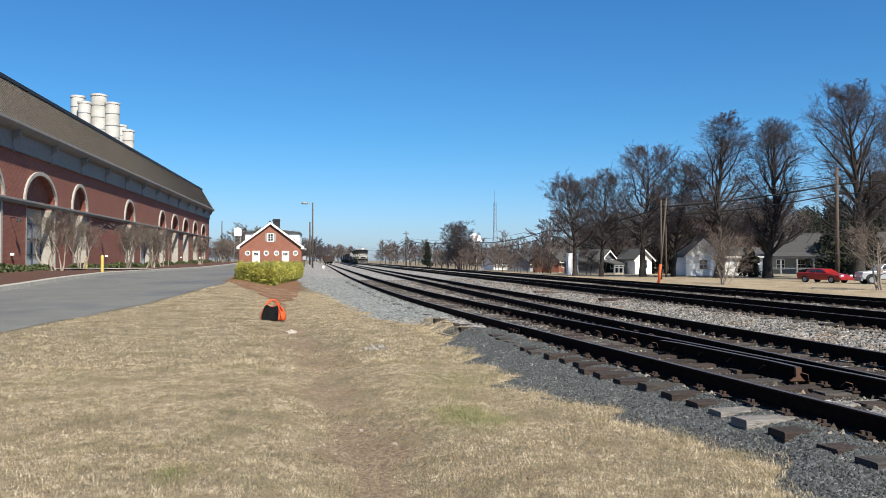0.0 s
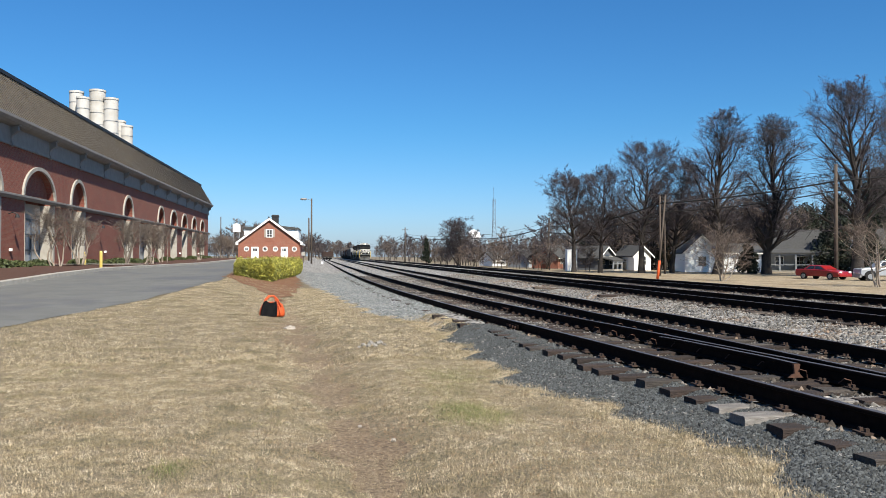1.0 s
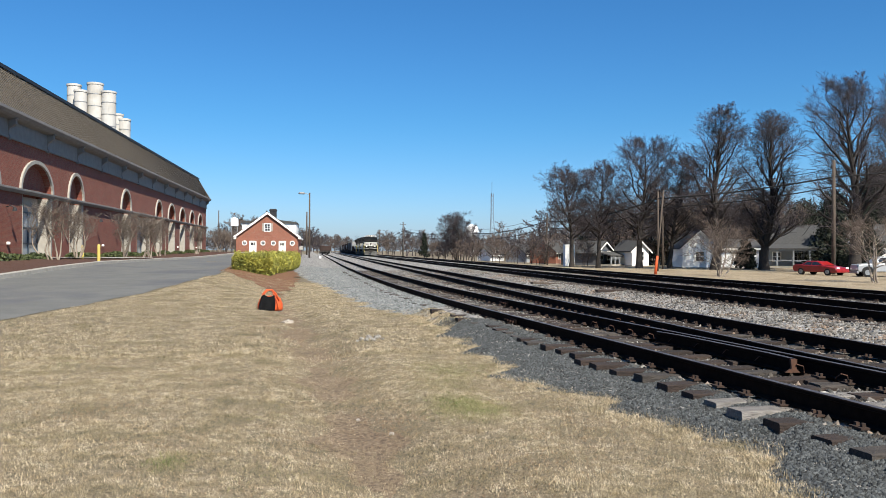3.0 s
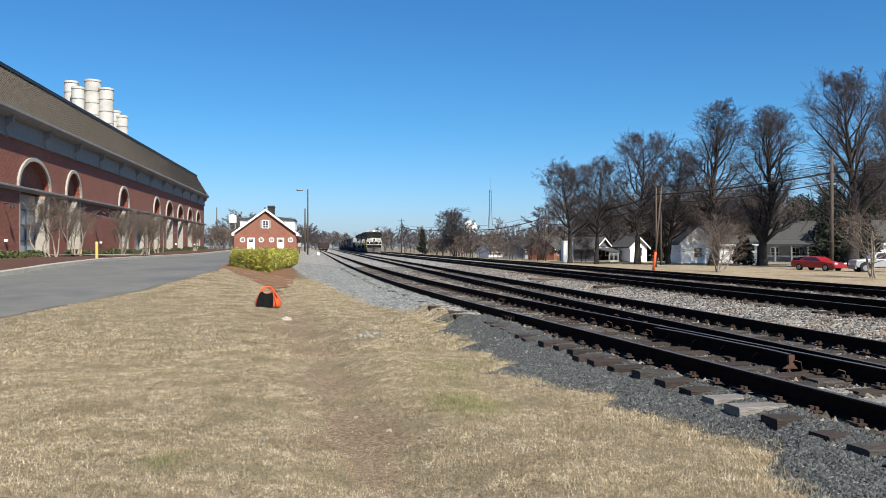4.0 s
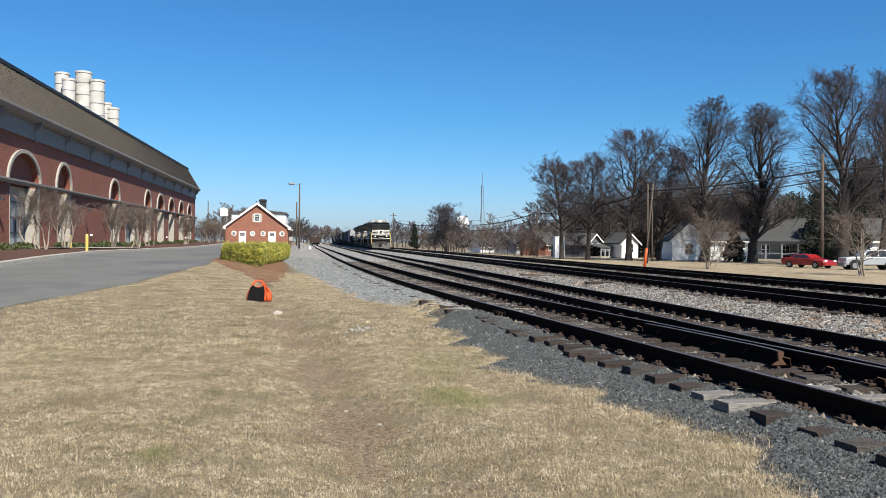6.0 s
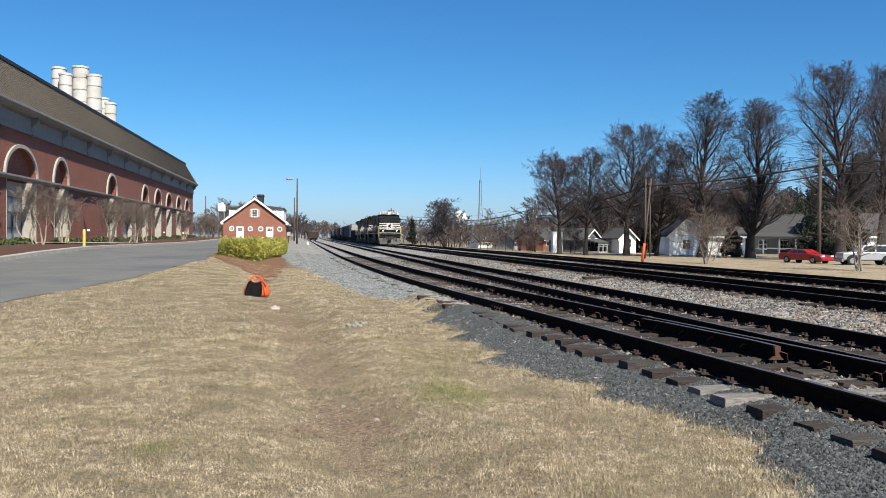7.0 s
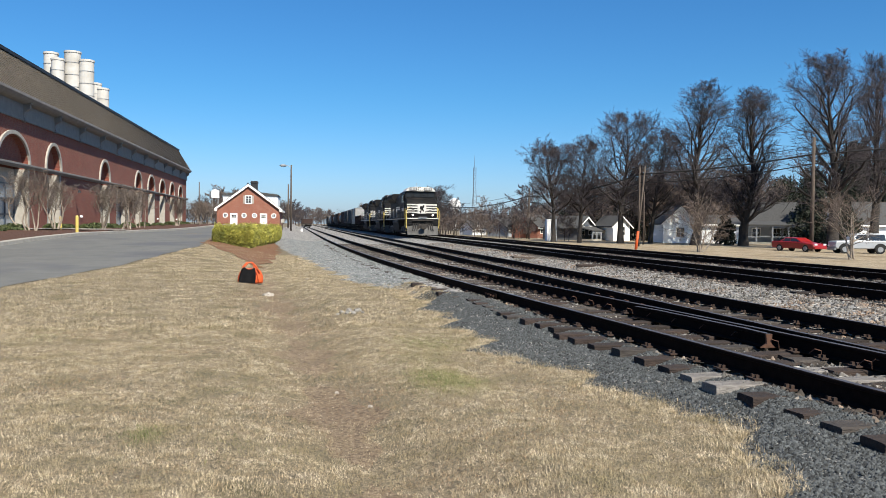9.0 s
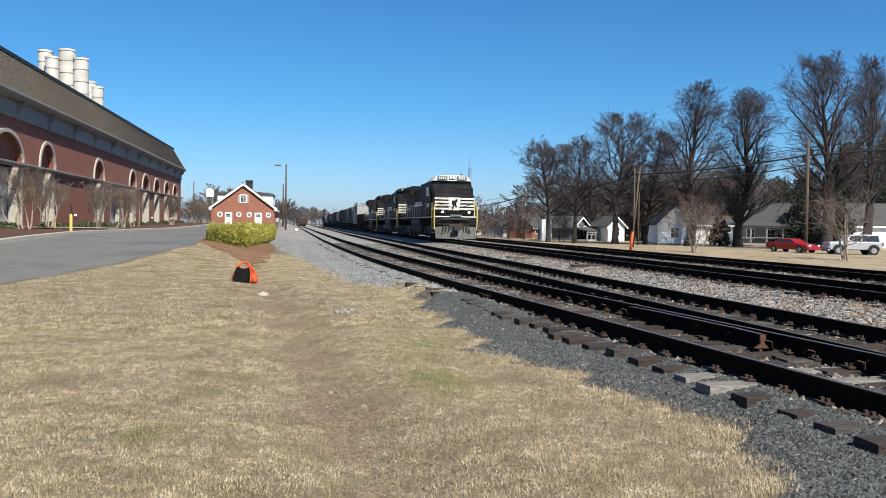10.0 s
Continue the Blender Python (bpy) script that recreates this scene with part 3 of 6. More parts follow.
    for y, h in ((0, 0.07), (0.045, 0.07), (0.055, 0.006), (w, 0.006)):
        for k in (0.0, 1.0):
            v.append(tuple(d * k + nrm * h + Vector((0, y, 0))))
    f = [(0, 2, 3, 1), (2, 4, 5, 3), (4, 6, 7, 5)]
    panel = mesh_of("roof_panel", v, f, ROOF)
    for i in range(258):
        ob = new("roof_panel", panel)
        ob.parent = th
        ob.location = (-19.75, 39 + i * w, 10.66)
    part("ridge_cap", Shape().box(-21.95, -21.45, 25, 147.6, 13.9, 14.16), ROOF_EDGE, th, "dark metal ridge cap")
    for y in (57.0, 68.2, 78.0, 84.5, 103.2):
        lamp = part("wall_lamp", Shape().tube([(FACE, y, 4.4), (FACE + 0.3, y, 4.5), (FACE + 0.55, y, 4.35)], 0.035).lathe([(0.16, 4.15), (0.12, 4.3), (0.03, 4.42)], FACE + 0.55, y, 10), ROOF_EDGE, th, "black gooseneck wall lamp")
    for y in (57.2, 80.5, 120.3, 137.5):
        part("wall_fixture", Shape().box(FACE, FACE + 0.2, y - 0.09, y + 0.09, 1.95, 2.13), WHITE, th, bevel=0.02)
    return th


brick_building()

# ---- silos behind the building ----
for i, (x, y, z, r) in enumerate([(-54.1, 189, 37.8, 1.45), (-51.9, 186.0, 36.0, 1.3), (-49.55, 188.4, 38.1, 1.65), (-46.6, 188, 36.3, 1.5), (-47.2, 198, 33.0, 1.3), (-45.7, 198, 31.9, 1.4)]):
    th = thing("silo", "tall white cylindrical storage silo with flat cap", "silo", group="silos behind the building")
    part("shell", Shape().lathe([(r, 0), (r, z - 0.5), (r * 0.96, z - 0.45)], x, y, 28), SILO, th, smooth=False)
    part("cap", Shape().lathe([(r + 0.12, z - 0.5), (r + 0.12, z - 0.1), (r * 0.8, z)], x, y, 28), SILO, th)
    for k in (2.6, 5.2, 7.8, 10.4):
        part("band", Shape().lathe([(r + 0.001, z - k - 0.08), (r + 0.06, z - k - 0.06), (r + 0.06, z - k + 0.06), (r + 0.001, z - k + 0.08)], x, y, 28), STEEL, th)


# ---- brick gable house ----
def brick_house():
    th = thing("brick_house", "red brick gable-fronted house with white trim and round windows", "house")
    x0, x1, xc, eave, peak, ya, yb = -15.2, -4.4, -9.8, 4.3, 8.35, 148.0, 166.0
    part("wall", Shape().prism([(x0, 0.6), (x1, 0.6), (x1, eave), (xc, peak - 0.1), (x0, eave)], ya, yb), BRICK_Y, th)
    sl = (peak - eave) / (xc - x0)
    for s in (-1, 1):
        e = x0 - 0.45 if s < 0 else x1 + 0.45
        ez = eave - 0.45 * sl
        part("roof", Shape().prism([(e, ez), (xc, peak), (xc, peak + 0.18), (e, ez + 0.18)], ya - 0.35, yb + 0.3), SHINGLE, th, "grey shingle roof slope")
        part("rake_board", Shape().prism([(e, ez - 0.28), (xc, peak - 0.32), (xc, peak + 0.1), (e, ez + 0.1)], ya - 0.42, ya - 0.352), WHITE, th, "white rake board")
        part("gutter_box", Shape().box(min(e, e - s * 0.5), max(e, e - s * 0.5), ya - 0.36, yb, ez - 0.3, ez - 0.02), WHITE, th)
        xa, xb = (xc - 4.6, xc - 1.2) if s < 0 else (xc + 1.2, xc + 4.95)
        dm = part("dormer", Shape().box(min(xa, xb), max(xa, xb), ya + 2.5, yb - 2.5, 4.4, 6.55), WHITE, th, "white shed dormer")
        part("dormer_roof", Shape().prism([(xa - 0.15, 6.55), (xb + 0.15, 6.55), (xb + 0.15, 6.75), (xc, 7.35), (xa - 0.15, 6.75)] if s > 0 else
                                          [(xa - 0.15, 6.55), (xb + 0.15, 6.55), (xc, 7.35), (xa - 0.15, 6.75)], ya + 2.2, yb - 2.2), SHINGLE, dm)
    part("chimney", Shape().box(xc - 0.1, xc + 1.1, 156, 157.2, 6.5, 9.4).box(xc - 0.2, xc + 1.2, 155.9, 157.3, 9.0, 9.25), ROOF_EDGE, th, "dark brick chimney", bevel=0.03)
    part("vent_pipe", Shape().tube([(xc - 0.6, 155, 7), (xc - 0.6, 155, 9.0)], 0.12, 8), ROOF_EDGE, th)
    for x in (-12.3, -7.2):
        dr = part("door", Shape().box(x - 0.62, x + 0.62, ya - 0.08, ya, 1.15, 3.3), WHITE, th, "white panelled door with small panes", bevel=0.02)
        for i in range(3):
            for j in range(2):
                part("pane", Shape().box(x - 0.38 + i * 0.26, x - 0.15 + i * 0.26, ya - 0.1, ya - 0.082, 2.5 + j * 0.28, 2.74 + j * 0.28), GLASS, dr)
        part("door_step", Shape().box(x - 0.9, x + 0.9, ya - 0.7, ya - 0.082, 0.8, 1.13), CONCRETE, th)
    for x in (-13.75, -10.55, -8.75, -5.45):
        ring = Shape()
        n = 20
        ring.v = [(x + r * math.cos(math.tau * i / n), yy, 2.92 + r * math.sin(math.tau * i / n)) for yy in (ya - 0.1, ya - 0.002) for r in (0.3, 0.44) for i in range(n)]
        for i in range(n):
            j = (i + 1) % n
            ring.f += [(i, j, n + j, n + i), (3 * n + i, 3 * n + j, 2 * n + j, 2 * n + i), (n + i, n + j, 3 * n + j, 3 * n + i), (j, i, 2 * n + i, 2 * n + j)]
        w = part("round_window", ring, WHITE, th, "round white-framed window")
        part("pane", Shape().prism([(x + 0.31 * math.cos(math.tau * i / 16), 2.92 + 0.31 * math.sin(math.tau * i / 16)) for i in range(16)], ya - 0.04, ya - 0.003), GLASS, w)
        part("glazing_bar", Shape().box(x - 0.3, x + 0.3, ya - 0.06, ya - 0.042, 2.90, 2.94).box(x - 0.02, x + 0.02, ya - 0.064, ya - 0.041, 2.62, 3.22), WHITE, w)
    w = part("attic_window", Shape().box(-10.35, -9.25, ya - 0.08, ya - 0.002, 4.95, 6.45), WHITE, th, "white sash window with shutters", bevel=0.02)
    for i in range(2):
        for j in range(3):
            part("pane", Shape().box(-10.2 + i * 0.43, -9.82 + i * 0.43, ya - 0.1, ya - 0.082, 5.1 + j * 0.42, 5.46 + j * 0.42), GLASS, w)
    for xs in (-10.68, -9.22):
        part("shutter", Shape().box(xs, xs + 0.32, ya - 0.06, ya - 0.004, 5.0, 6.4), TRIM, w)
    part("brick_panel", Shape().box(-10.5, -9.1, ya - 0.03, ya - 0.003, 4.25, 4.7), BRICK_Y, th)
    return th


brick_house()
wt = thing("roof_tank", "small white box tower standing behind the house", "tower")
part("tank", Shape().box(-19.4, -17.9, 178, 179.5, 6.8, 8.3).prism([(-19.5, 8.3), (-17.8, 8.3), (-18.65, 8.65)], 177.9, 179.6), WHITE, wt, bevel=0.05)
for x in (-19.35, -18.15):
    part("leg", Shape().box(x, x + 0.2, 178.2, 178.4, 0.6, 6.8), STEEL, wt)


# ---- leaves and hedge ----
def leaf_mesh(name, pts, size, rng, mat, flat=0.0):
    """Small four-cornered leaves at the points, turned at random."""
    n = len(pts)
    a = rng.normal(size=(n, 3))
    a /= np.linalg.norm(a, axis=1)[:, None]
    b = np.cross(a, rng.normal(size=(n, 3)))
    b /= np.linalg.norm(b, axis=1)[:, None]
    if flat:
        b[:, 2] *= 1 - flat
    s = size * rng.uniform(0.6, 1.4, (n, 1))
    v = np.stack([pts - a * s, pts + b * s * 0.5, pts + a * s, pts - b * s * 0.5], 1).reshape(-1, 3)
    i = np.arange(n)[:, None] * 4
    return tri_mesh(name, v, np.concatenate([i + [0, 1, 2], i + [0, 2, 3]]), mat)


def hedge(y0, y1, xa, xb, zb, zt, label):
    rng = np.random.default_rng(3)
    th = thing("hedge", label, "hedge")
    n = 60000
    u = rng.uniform(0, 1, (n, 3))
    u[:, 2] = u[:, 2] ** 0.8
    side = rng.random(n)
    u[:, 0] = np.where(side < 0.25, u[:, 0] * 0.12, np.where(side < 0.45, 1 - u[:, 0] * 0.12, u[:, 0]))
    u[:, 1] = np.where((side > 0.45) & (side < 0.62), u[:, 1] * 0.03, u[:, 1])
    u[:, 2] = np.where(side > 0.62, 1 - (1 - u[:, 2]) * 0.2, u[:, 2])
    bulge = 0.07 * np.sin(u[:, 1] * 23) + 0.06 * np.sin(u[:, 0] * 9 + u[:, 1] * 40)
    skew = 1 - 0.22 * (1 - u[:, 2]) ** 2 - 0.16 * u[:, 2] ** 6
    x = (xa + xb) / 2 + (u[:, 0] - 0.5) * (xb - xa + bulge) * skew + 0.045 * (u[:, 1] * (y1 - y0))
    y = y0 + u[:, 1] * (y1 - y0) + bulge * 0.5 + 0.3 * (1 - u[:, 2])
    z = zb + u[:, 2] * (zt - zb + bulge * 0.9 + 0.12 * rng.normal(size=n) * u[:, 2])
    ob = new("leaves", leaf_mesh("leaves", np.stack([x, y, z], 1), 0.052, rng, HEDGE))
    ob.parent = th
    tagged(ob, "yellow-green leaves", kind="stuff")
    core = Shape()
    for k in range(8):
        f0, f1 = k / 8, (k + 1) / 8 + 0.02
        sh = 0.045 * (y1 - y0) * (f0 + f1) / 2
        core.box(xa + 0.5 + sh, xb - 0.5 + sh, y0 + f0 * (y1 - y0) + 0.65, y0 + f1 * (y1 - y0) - 0.2, zb + 0.1, zt - 0.3 - 0.05 * (k % 3))
    part("twig_core", core, BARK, th)
    rs = random.Random(9)
    for k in range(14):
        yy = y0 + 0.4 + (y1 - y0 - 0.8) * k / 13
        xx = rs.uniform(xa + 0.5, xb - 0.5) + 0.045 * (yy - y0)
        part("stem", Shape().tube([(xx, yy, zb - 0.15), (xx + rs.uniform(-0.2, 0.2), yy, zt - 0.4)], [0.04, 0.02], 5), BARK, th)


STRAW_LEFT = [(31, -1.75), (36, -2.9), (41.5, -5.0), (50, -4.6), (60, -4.0), (68, -3.2)]
STRAW_RIGHT = [(31, -1.6), (36, -1.3), (42, -1.35), (60, -1.75), (68, -2.2)]
straw = grid("straw_bed", np.linspace(0, 1, 24), spaced((31, 68, 0.4),), lambda x, y: land(x, y) + 0.02 + 0.012 * np.sin(5 * x) * np.sin(3 * y), STRAW,
             lambda X, Y: table(Y, STRAW_LEFT) + 0.1 * np.sin(2.1 * Y) + X * (table(Y, STRAW_RIGHT) + 0.12 * np.sin(1.7 * Y) - table(Y, STRAW_LEFT)))
tagged(straw, "orange-brown pine straw bed round the hedge", "mulch", kind="structure")
hedge(43.0, 64, -4.7, -2.55, 0.26, 1.30, "trimmed golden yellow-green hedge on a straw bed")


def shrub(x, y, rx, ry, h, rng):
    z = float(land(x, y)) + 0.15
    th = thing("shrub", "low clipped green foundation shrub in mulch", "shrub", group="foundation shrubs")
    n = 1300
    d = rng.normal(size=(n, 3))
    d /= np.linalg.norm(d, axis=1)[:, None]
    d *= rng.uniform(0.75, 1.05, (n, 1))
    p = np.stack([x + d[:, 0] * rx, y + d[:, 1] * ry, z + np.abs(d[:, 2]) * h], 1)
    ob = new("foliage", leaf_mesh("foliage", p, 0.11, rng, SHRUB))
    ob.parent = th
    part("stem", Shape().tube([(x, y, z - 0.2), (x, y, z + h * 0.6)], [0.06, 0.03], 5), BARK, th)


rs = np.random.default_rng(8)
for y in (47, 50.5, 54, 57.5, 67, 69.3, 75.5, 78, 80.5, 83, 85.5, 93, 103.5, 110.5, 119.5, 128.5, 137):
    shrub(-18.9 + rs.uniform(-0.3, 0.3), y, 0.8, rs.uniform(0.9, 1.3), rs.uniform(0.36, 0.52), rs)


# ---- bare trees ----
def grow(seed, height, width, bare=0.25, rise=0.6, stems=1, trunk_r=0.3, twig=0.012, limbs=28, full=1.0, top=0.75, depth=4):
    """Branch pieces of a leafless tree: (level, from, to, radius, radius). bare: height of the clear trunk; rise: how steeply limbs climb;
    top: how wide the crown stays near its tip; full: how many twigs."""
    rng = random.Random(seed)
    out = []

    def limb(p, d, length, r, lvl, climb):
        n = (5, 5, 4, 2, 1)[lvl]
        for i in range(n):
            d = (d + Vector((rng.gauss(0, 0.15), rng.gauss(0, 0.15), rng.gauss(0, 0.12) + climb * 0.16))).normalized()
            q = p + d * (length / n)
            r2 = max(twig, r * (0.82 if lvl < 2 else 0.75))
            out.append((lvl, p, q, r, r2))
            p, r = q, r2
            if lvl < depth and (i > 0 or lvl > 1):
                for _ in range(2 if (lvl < 2 or rng.random() < full) else 1):
                    ang = radians(rng.gauss(42, 13))
                    side = d.orthogonal().normalized()
                    side.rotate(Matrix.Rotation(rng.uniform(0, math.tau), 3, d))
                    limb(p, (d * math.cos(ang) + side * math.sin(ang)).normalized(), length * rng.uniform(0.34, 0.60) * (1.15 - 0.5 * i / n), max(twig, r * rng.uniform(0.45, 0.65)), lvl + 1, climb)

    for s in range(stems):
        p = Vector((rng.uniform(-0.25, 0.25) * (stems > 1), rng.uniform(-0.25, 0.25) * (stems > 1), 0))
        lean = 0.04 if stems == 1 else (0.22 if stems == 5 else 0.30)
        d = Vector((rng.gauss(0, lean), rng.gauss(0, lean), 1)).normalized()
        n, r, a0 = 12, trunk_r, rng.uniform(0, 6)
        for i in range(n):
            t = (i + 1) / n
            q = p + d * (height * 0.93 / n)
            r2 = max(twig * 2, trunk_r * (1 - t) ** 0.85 + 0.02)
            out.append((0, p, q, r * (1.35 if i == 0 else 1), r2))
            p, r = q, r2
            d = (d + Vector((rng.gauss(0, 0.07), rng.gauss(0, 0.07), 0.12))).normalized()
            if t > bare:
                k = (t - bare) / (1 - bare)
                reach = width / 2 * ((0.8 + 0.2 * math.sin(min(1, k * 1.7) * math.pi / 2)) if k < 0.6 else 1 - (1 - top) * (k - 0.6) / 0.4)
                for _ in range(max(1, round(limbs / stems / (n * (1 - bare)) + rng.uniform(-0.5, 0.5)))):
                    a0 += 2.4 + rng.uniform(-0.4, 0.4)
                    e = rise + rng.gauss(0, 0.10) + 0.25 * k
                    limb(p, Vector((math.cos(a0) * math.cos(e), math.sin(a0) * math.cos(e), math.sin(e))), reach * rng.uniform(0.8, 1.2), max(twig, r * rng.uniform(0.45, 0.65)), 1, rise)
    hi = max(o[2].z for o in out)
    wd = sorted(math.hypot(o[2].x, o[2].y) for o in out)[int(len(out) * 0.96)] * 2
    fz, fx = height / hi, width / wd
    return [(o[0], Vector((o[1].x * fx, o[1].y * fx, o[1].z * fz)), Vector((o[2].x * fx, o[2].y * fx, o[2].z * fz)), o[3], o[4]) for o in out]


def branch_mesh(name, pieces, mat, sides=3):
    P = np.array([tuple(o[1]) for o in pieces])
    Q = np.array([tuple(o[2]) for o in pieces])
    r0, r1 = np.array([o[3] for o in pieces])[:, None], np.array([o[4] for o in pieces])[:, None]
    d = Q - P
    d /= np.linalg.norm(d, axis=1)[:, None] + 1e-9
    a = np.cross(d, np.where(np.abs(d[:, 2:]) < 0.9, [[0.1, 0.2, 1.0]], [[1.0, 0.2, 0.1]]))
    a /= np.linalg.norm(a, axis=1)[:, None] + 1e-9
    b = np.cross(d, a)
    rings = []
    for base, r in ((P, r0), (Q + d * r1 * 0.3, r1)):
        for k in range(sides):
            t = math.tau * k / sides
            rings.append(base + r * (math.cos(t) * a + math.sin(t) * b))
    v = np.stack(rings, 1).reshape(-1, 3)
    i = np.arange(len(pieces))[:, None] * 2 * sides
    tris = []
    for k in range(sides):
        k2 = (k + 1) % sides
        tris += [i + [k, k2, sides + k2], i + [k, sides + k2, sides + k]]
    return tri_mesh(name, v, np.concatenate(tris), mat)


def bare_tree(name, pieces, m, label, group="", bark=None, twigs=None, split=2, sides=7):
    th = thing(name, label, "tree", m, group)
    trunk = [o for o in pieces if o[0] < split]
    crown = [o for o in pieces if o[0] >= split]
    for nm, ps, mat, ns in (("trunk", trunk, bark or BARK, sides), ("crown", crown, twigs or TWIG, 3)):
        ob = new(nm, branch_mesh(nm, ps, mat, ns))
        ob.parent = th
        if nm == "trunk":
            ob.data.polygons.foreach_set("use_smooth", [True] * len(ob.data.polygons))
    return th


def at(x, y, rz=0, sink=0.05):
    return pose(x, y, float(land(x, y)) - sink, 0, 0, rz)


BIG = [  # x, y, height, width, clear trunk, rise, trunk radius, crown top, seed
    (30.2, 97.3, 13.3, 8.0, 0.26, 0.50, 0.30, 0.50, 1),
    (33.4, 96.8, 13.4, 7.6, 0.26, 0.55, 0.28, 0.50, 2),
    (37.7, 94.3, 16.9, 10.8, 0.24, 0.50, 0.38, 0.42, 3),
    (42.2, 95.7, 14.4, 8.0, 0.22, 0.55, 0.28, 0.45, 4),
    (43.8, 87.2, 18.8, 8.4, 0.12, 0.95, 0.50, 0.42, 5),
    (50.0, 87.6, 18.6, 9.0, 0.14, 0.85, 0.50, 0.40, 6),
    (52.4, 74.8, 20.4, 10.4, 0.20, 0.85, 0.58, 0.45, 7),
    (58.2, 76.5, 21.5, 9.0, 0.18, 0.85, 0.48, 0.45, 8),
]
for x, y, h, w, br, ri, tr, tp, sd in BIG:
    bare_tree("bare_tree", grow(sd, h, w, br, ri, 1, tr, 0.0105, 40, 0.85, tp), at(x, y, sd * 40 + (180 if sd in (3, 5, 6, 7) else 0)), "tall leafless shade tree with dense grey twigs beside the houses", "street trees")

# multi-stemmed ornamental trees
bare_tree("bare_tree", grow(21, 9.3, 7.0, 0.12, 0.95, 4, 0.12, 0.014, 44, 0.6, 0.9), at(24.3, 148, 30), "round fan-shaped leafless tree beyond the tracks", twigs=TWIG)
bare_tree("ornamental_tree", grow(22, 5.0, 5.4, 0.2, 0.6, 4, 0.045, 0.007, 14, 0.6, 0.8, 3), at(31.6, 62.3, 0), "small many-stemmed leafless tree on the lawn", "lawn trees", bark=PALE_BARK, twigs=BRUSH)
bare_tree("ornamental_tree", grow(23, 5.4, 5.4, 0.3, 0.55, 3, 0.055, 0.007, 15, 0.6, 0.8, 3), at(36.3, 49.5, 60), "small pale-barked leafless tree on the lawn", "lawn trees", bark=PALE_BARK, twigs=BRUSH)
MYRTLE = [(-17.6, 57.2, 4.3, 24), (-17.4, 61.8, 4.3, 25), (-15.6, 68.5, 4.0, 26), (-14.9, 73.0, 3.9, 27), (-16.2, 86.0, 4.2, 28), (-15.8, 106.0, 4.0, 30),
          (-15.6, 128.0, 4.0, 32), (-15.6, 139.0, 4.0, 33)]
for x, y, h, sd in MYRTLE:
    bare_tree("crape_myrtle", grow(sd, h, 3.3, 0.36, 1.1, 5, 0.042, 0.006, 10, 0.3, 0.9, 3), at(x, y, sd * 50, -0.08), "leafless many-stemmed ornamental tree in the mulch bed", "trees along the building",
              bark=PALE_BARK, twigs=PALE_TWIG, split=1)

# woods and brush behind
rs = random.Random(4)
VARIANTS = [bare_tree("woodland_tree", grow(40 + k, 9, 6.0, 0.1, 0.55 + 0.12 * k, 1, 0.10, 0.030, 8, 0.1, 0.6, 3), at(64 + 5 * k, 128), "leafless brown woodland tree in the distance", "distant trees",
                      twigs=BRUSH if k % 2 else TWIG, split=1, sides=5) for k in range(4)]


FAR = [grow(50 + k, 9, 6.0, 0.1, 0.55 + 0.12 * k, 1, 0.12, 0.038, 4, 0.0, 0.6, 3) for k in range(4)]
FAR_PIECES = [[], []]


def wood(x, y, s):
    """A woodland tree; those far down the line are gathered into one belt."""
    if y >= 215:
        k = rs.randrange(4)
        m = Matrix.Translation((x, y, float(land(x, y)) - 0.1)) @ Matrix.Rotation(rs.uniform(0, 6.28), 4, "Z") @ Matrix.Scale(s, 4)
        FAR_PIECES[k % 2].extend((o[0], m @ o[1], m @ o[2], o[3] * s, o[4] * s) for o in FAR[k])
        return
    src = rs.choice(VARIANTS)
    ob = copy_thing(src, pose(x, y, float(land(x, y)) - 0.1, 0, 0, rs.uniform(0, 360)))
    ob.scale = (s * rs.uniform(0.9, 1.2), s * rs.uniform(0.9, 1.2), s)


for k in range(34):  # beyond the end of the brick building
    wood(-32 + k * 0.62 + rs.uniform(-1, 1), 172 + rs.uniform(0, 60), rs.uniform(0.45, 0.7))
for k in range(36):  # left of the line, far down
    wood(-30 + k * 0.75 + rs.uniform(-1, 1), 230 + k * 3.5 + rs.uniform(0, 60), rs.uniform(0.95, 1.4))
for k in range(48):  # right of the line, far down
    wood(22 + k * 1.1 + rs.uniform(-2, 2), 330 - k * 3.0 + rs.uniform(0, 60), rs.uniform(0.65, 1.3))
for k in range(60):  # brush along the right of way and behind the houses
    wood(27 + k * 0.8 + rs.uniform(-1, 1), 165 - k * 0.75 + rs.uniform(0, 25), rs.uniform(0.45, 0.8))
for k in range(40):  # tree belt that closes the view down the line
    wood(24 + k * 1.5 + rs.uniform(-2, 2), 300 - k * 1.5 + rs.uniform(-25, 40), rs.uniform(0.6, 0.95))
for k in range(22):
    wood(-20 + k * 0.9 + rs.uniform(-1, 1), 330 + k * 6 + rs.uniform(0, 60), rs.uniform(0.8, 1.3))
for k in range(26):  # closing the line of sight where the tracks vanish
    wood(-8 + k * 1.3 + rs.uniform(-1, 1), 720 + rs.uniform(0, 80), rs.uniform(1.2, 2.0))
for k in range(44):  # red-brown scrub right beside the line
    wood(20.5 + k * 0.36 + rs.uniform(-1, 1), 150 - k * 1.1 + rs.uniform(0, 12), rs.uniform(0.28, 0.5))
for k in range(24):  # brush filling in beyond the brick building
    wood(-27 + k * 0.6 + rs.uniform(-0.6, 0.6), 158 + rs.uniform(0, 12), rs.uniform(0.28, 0.42))
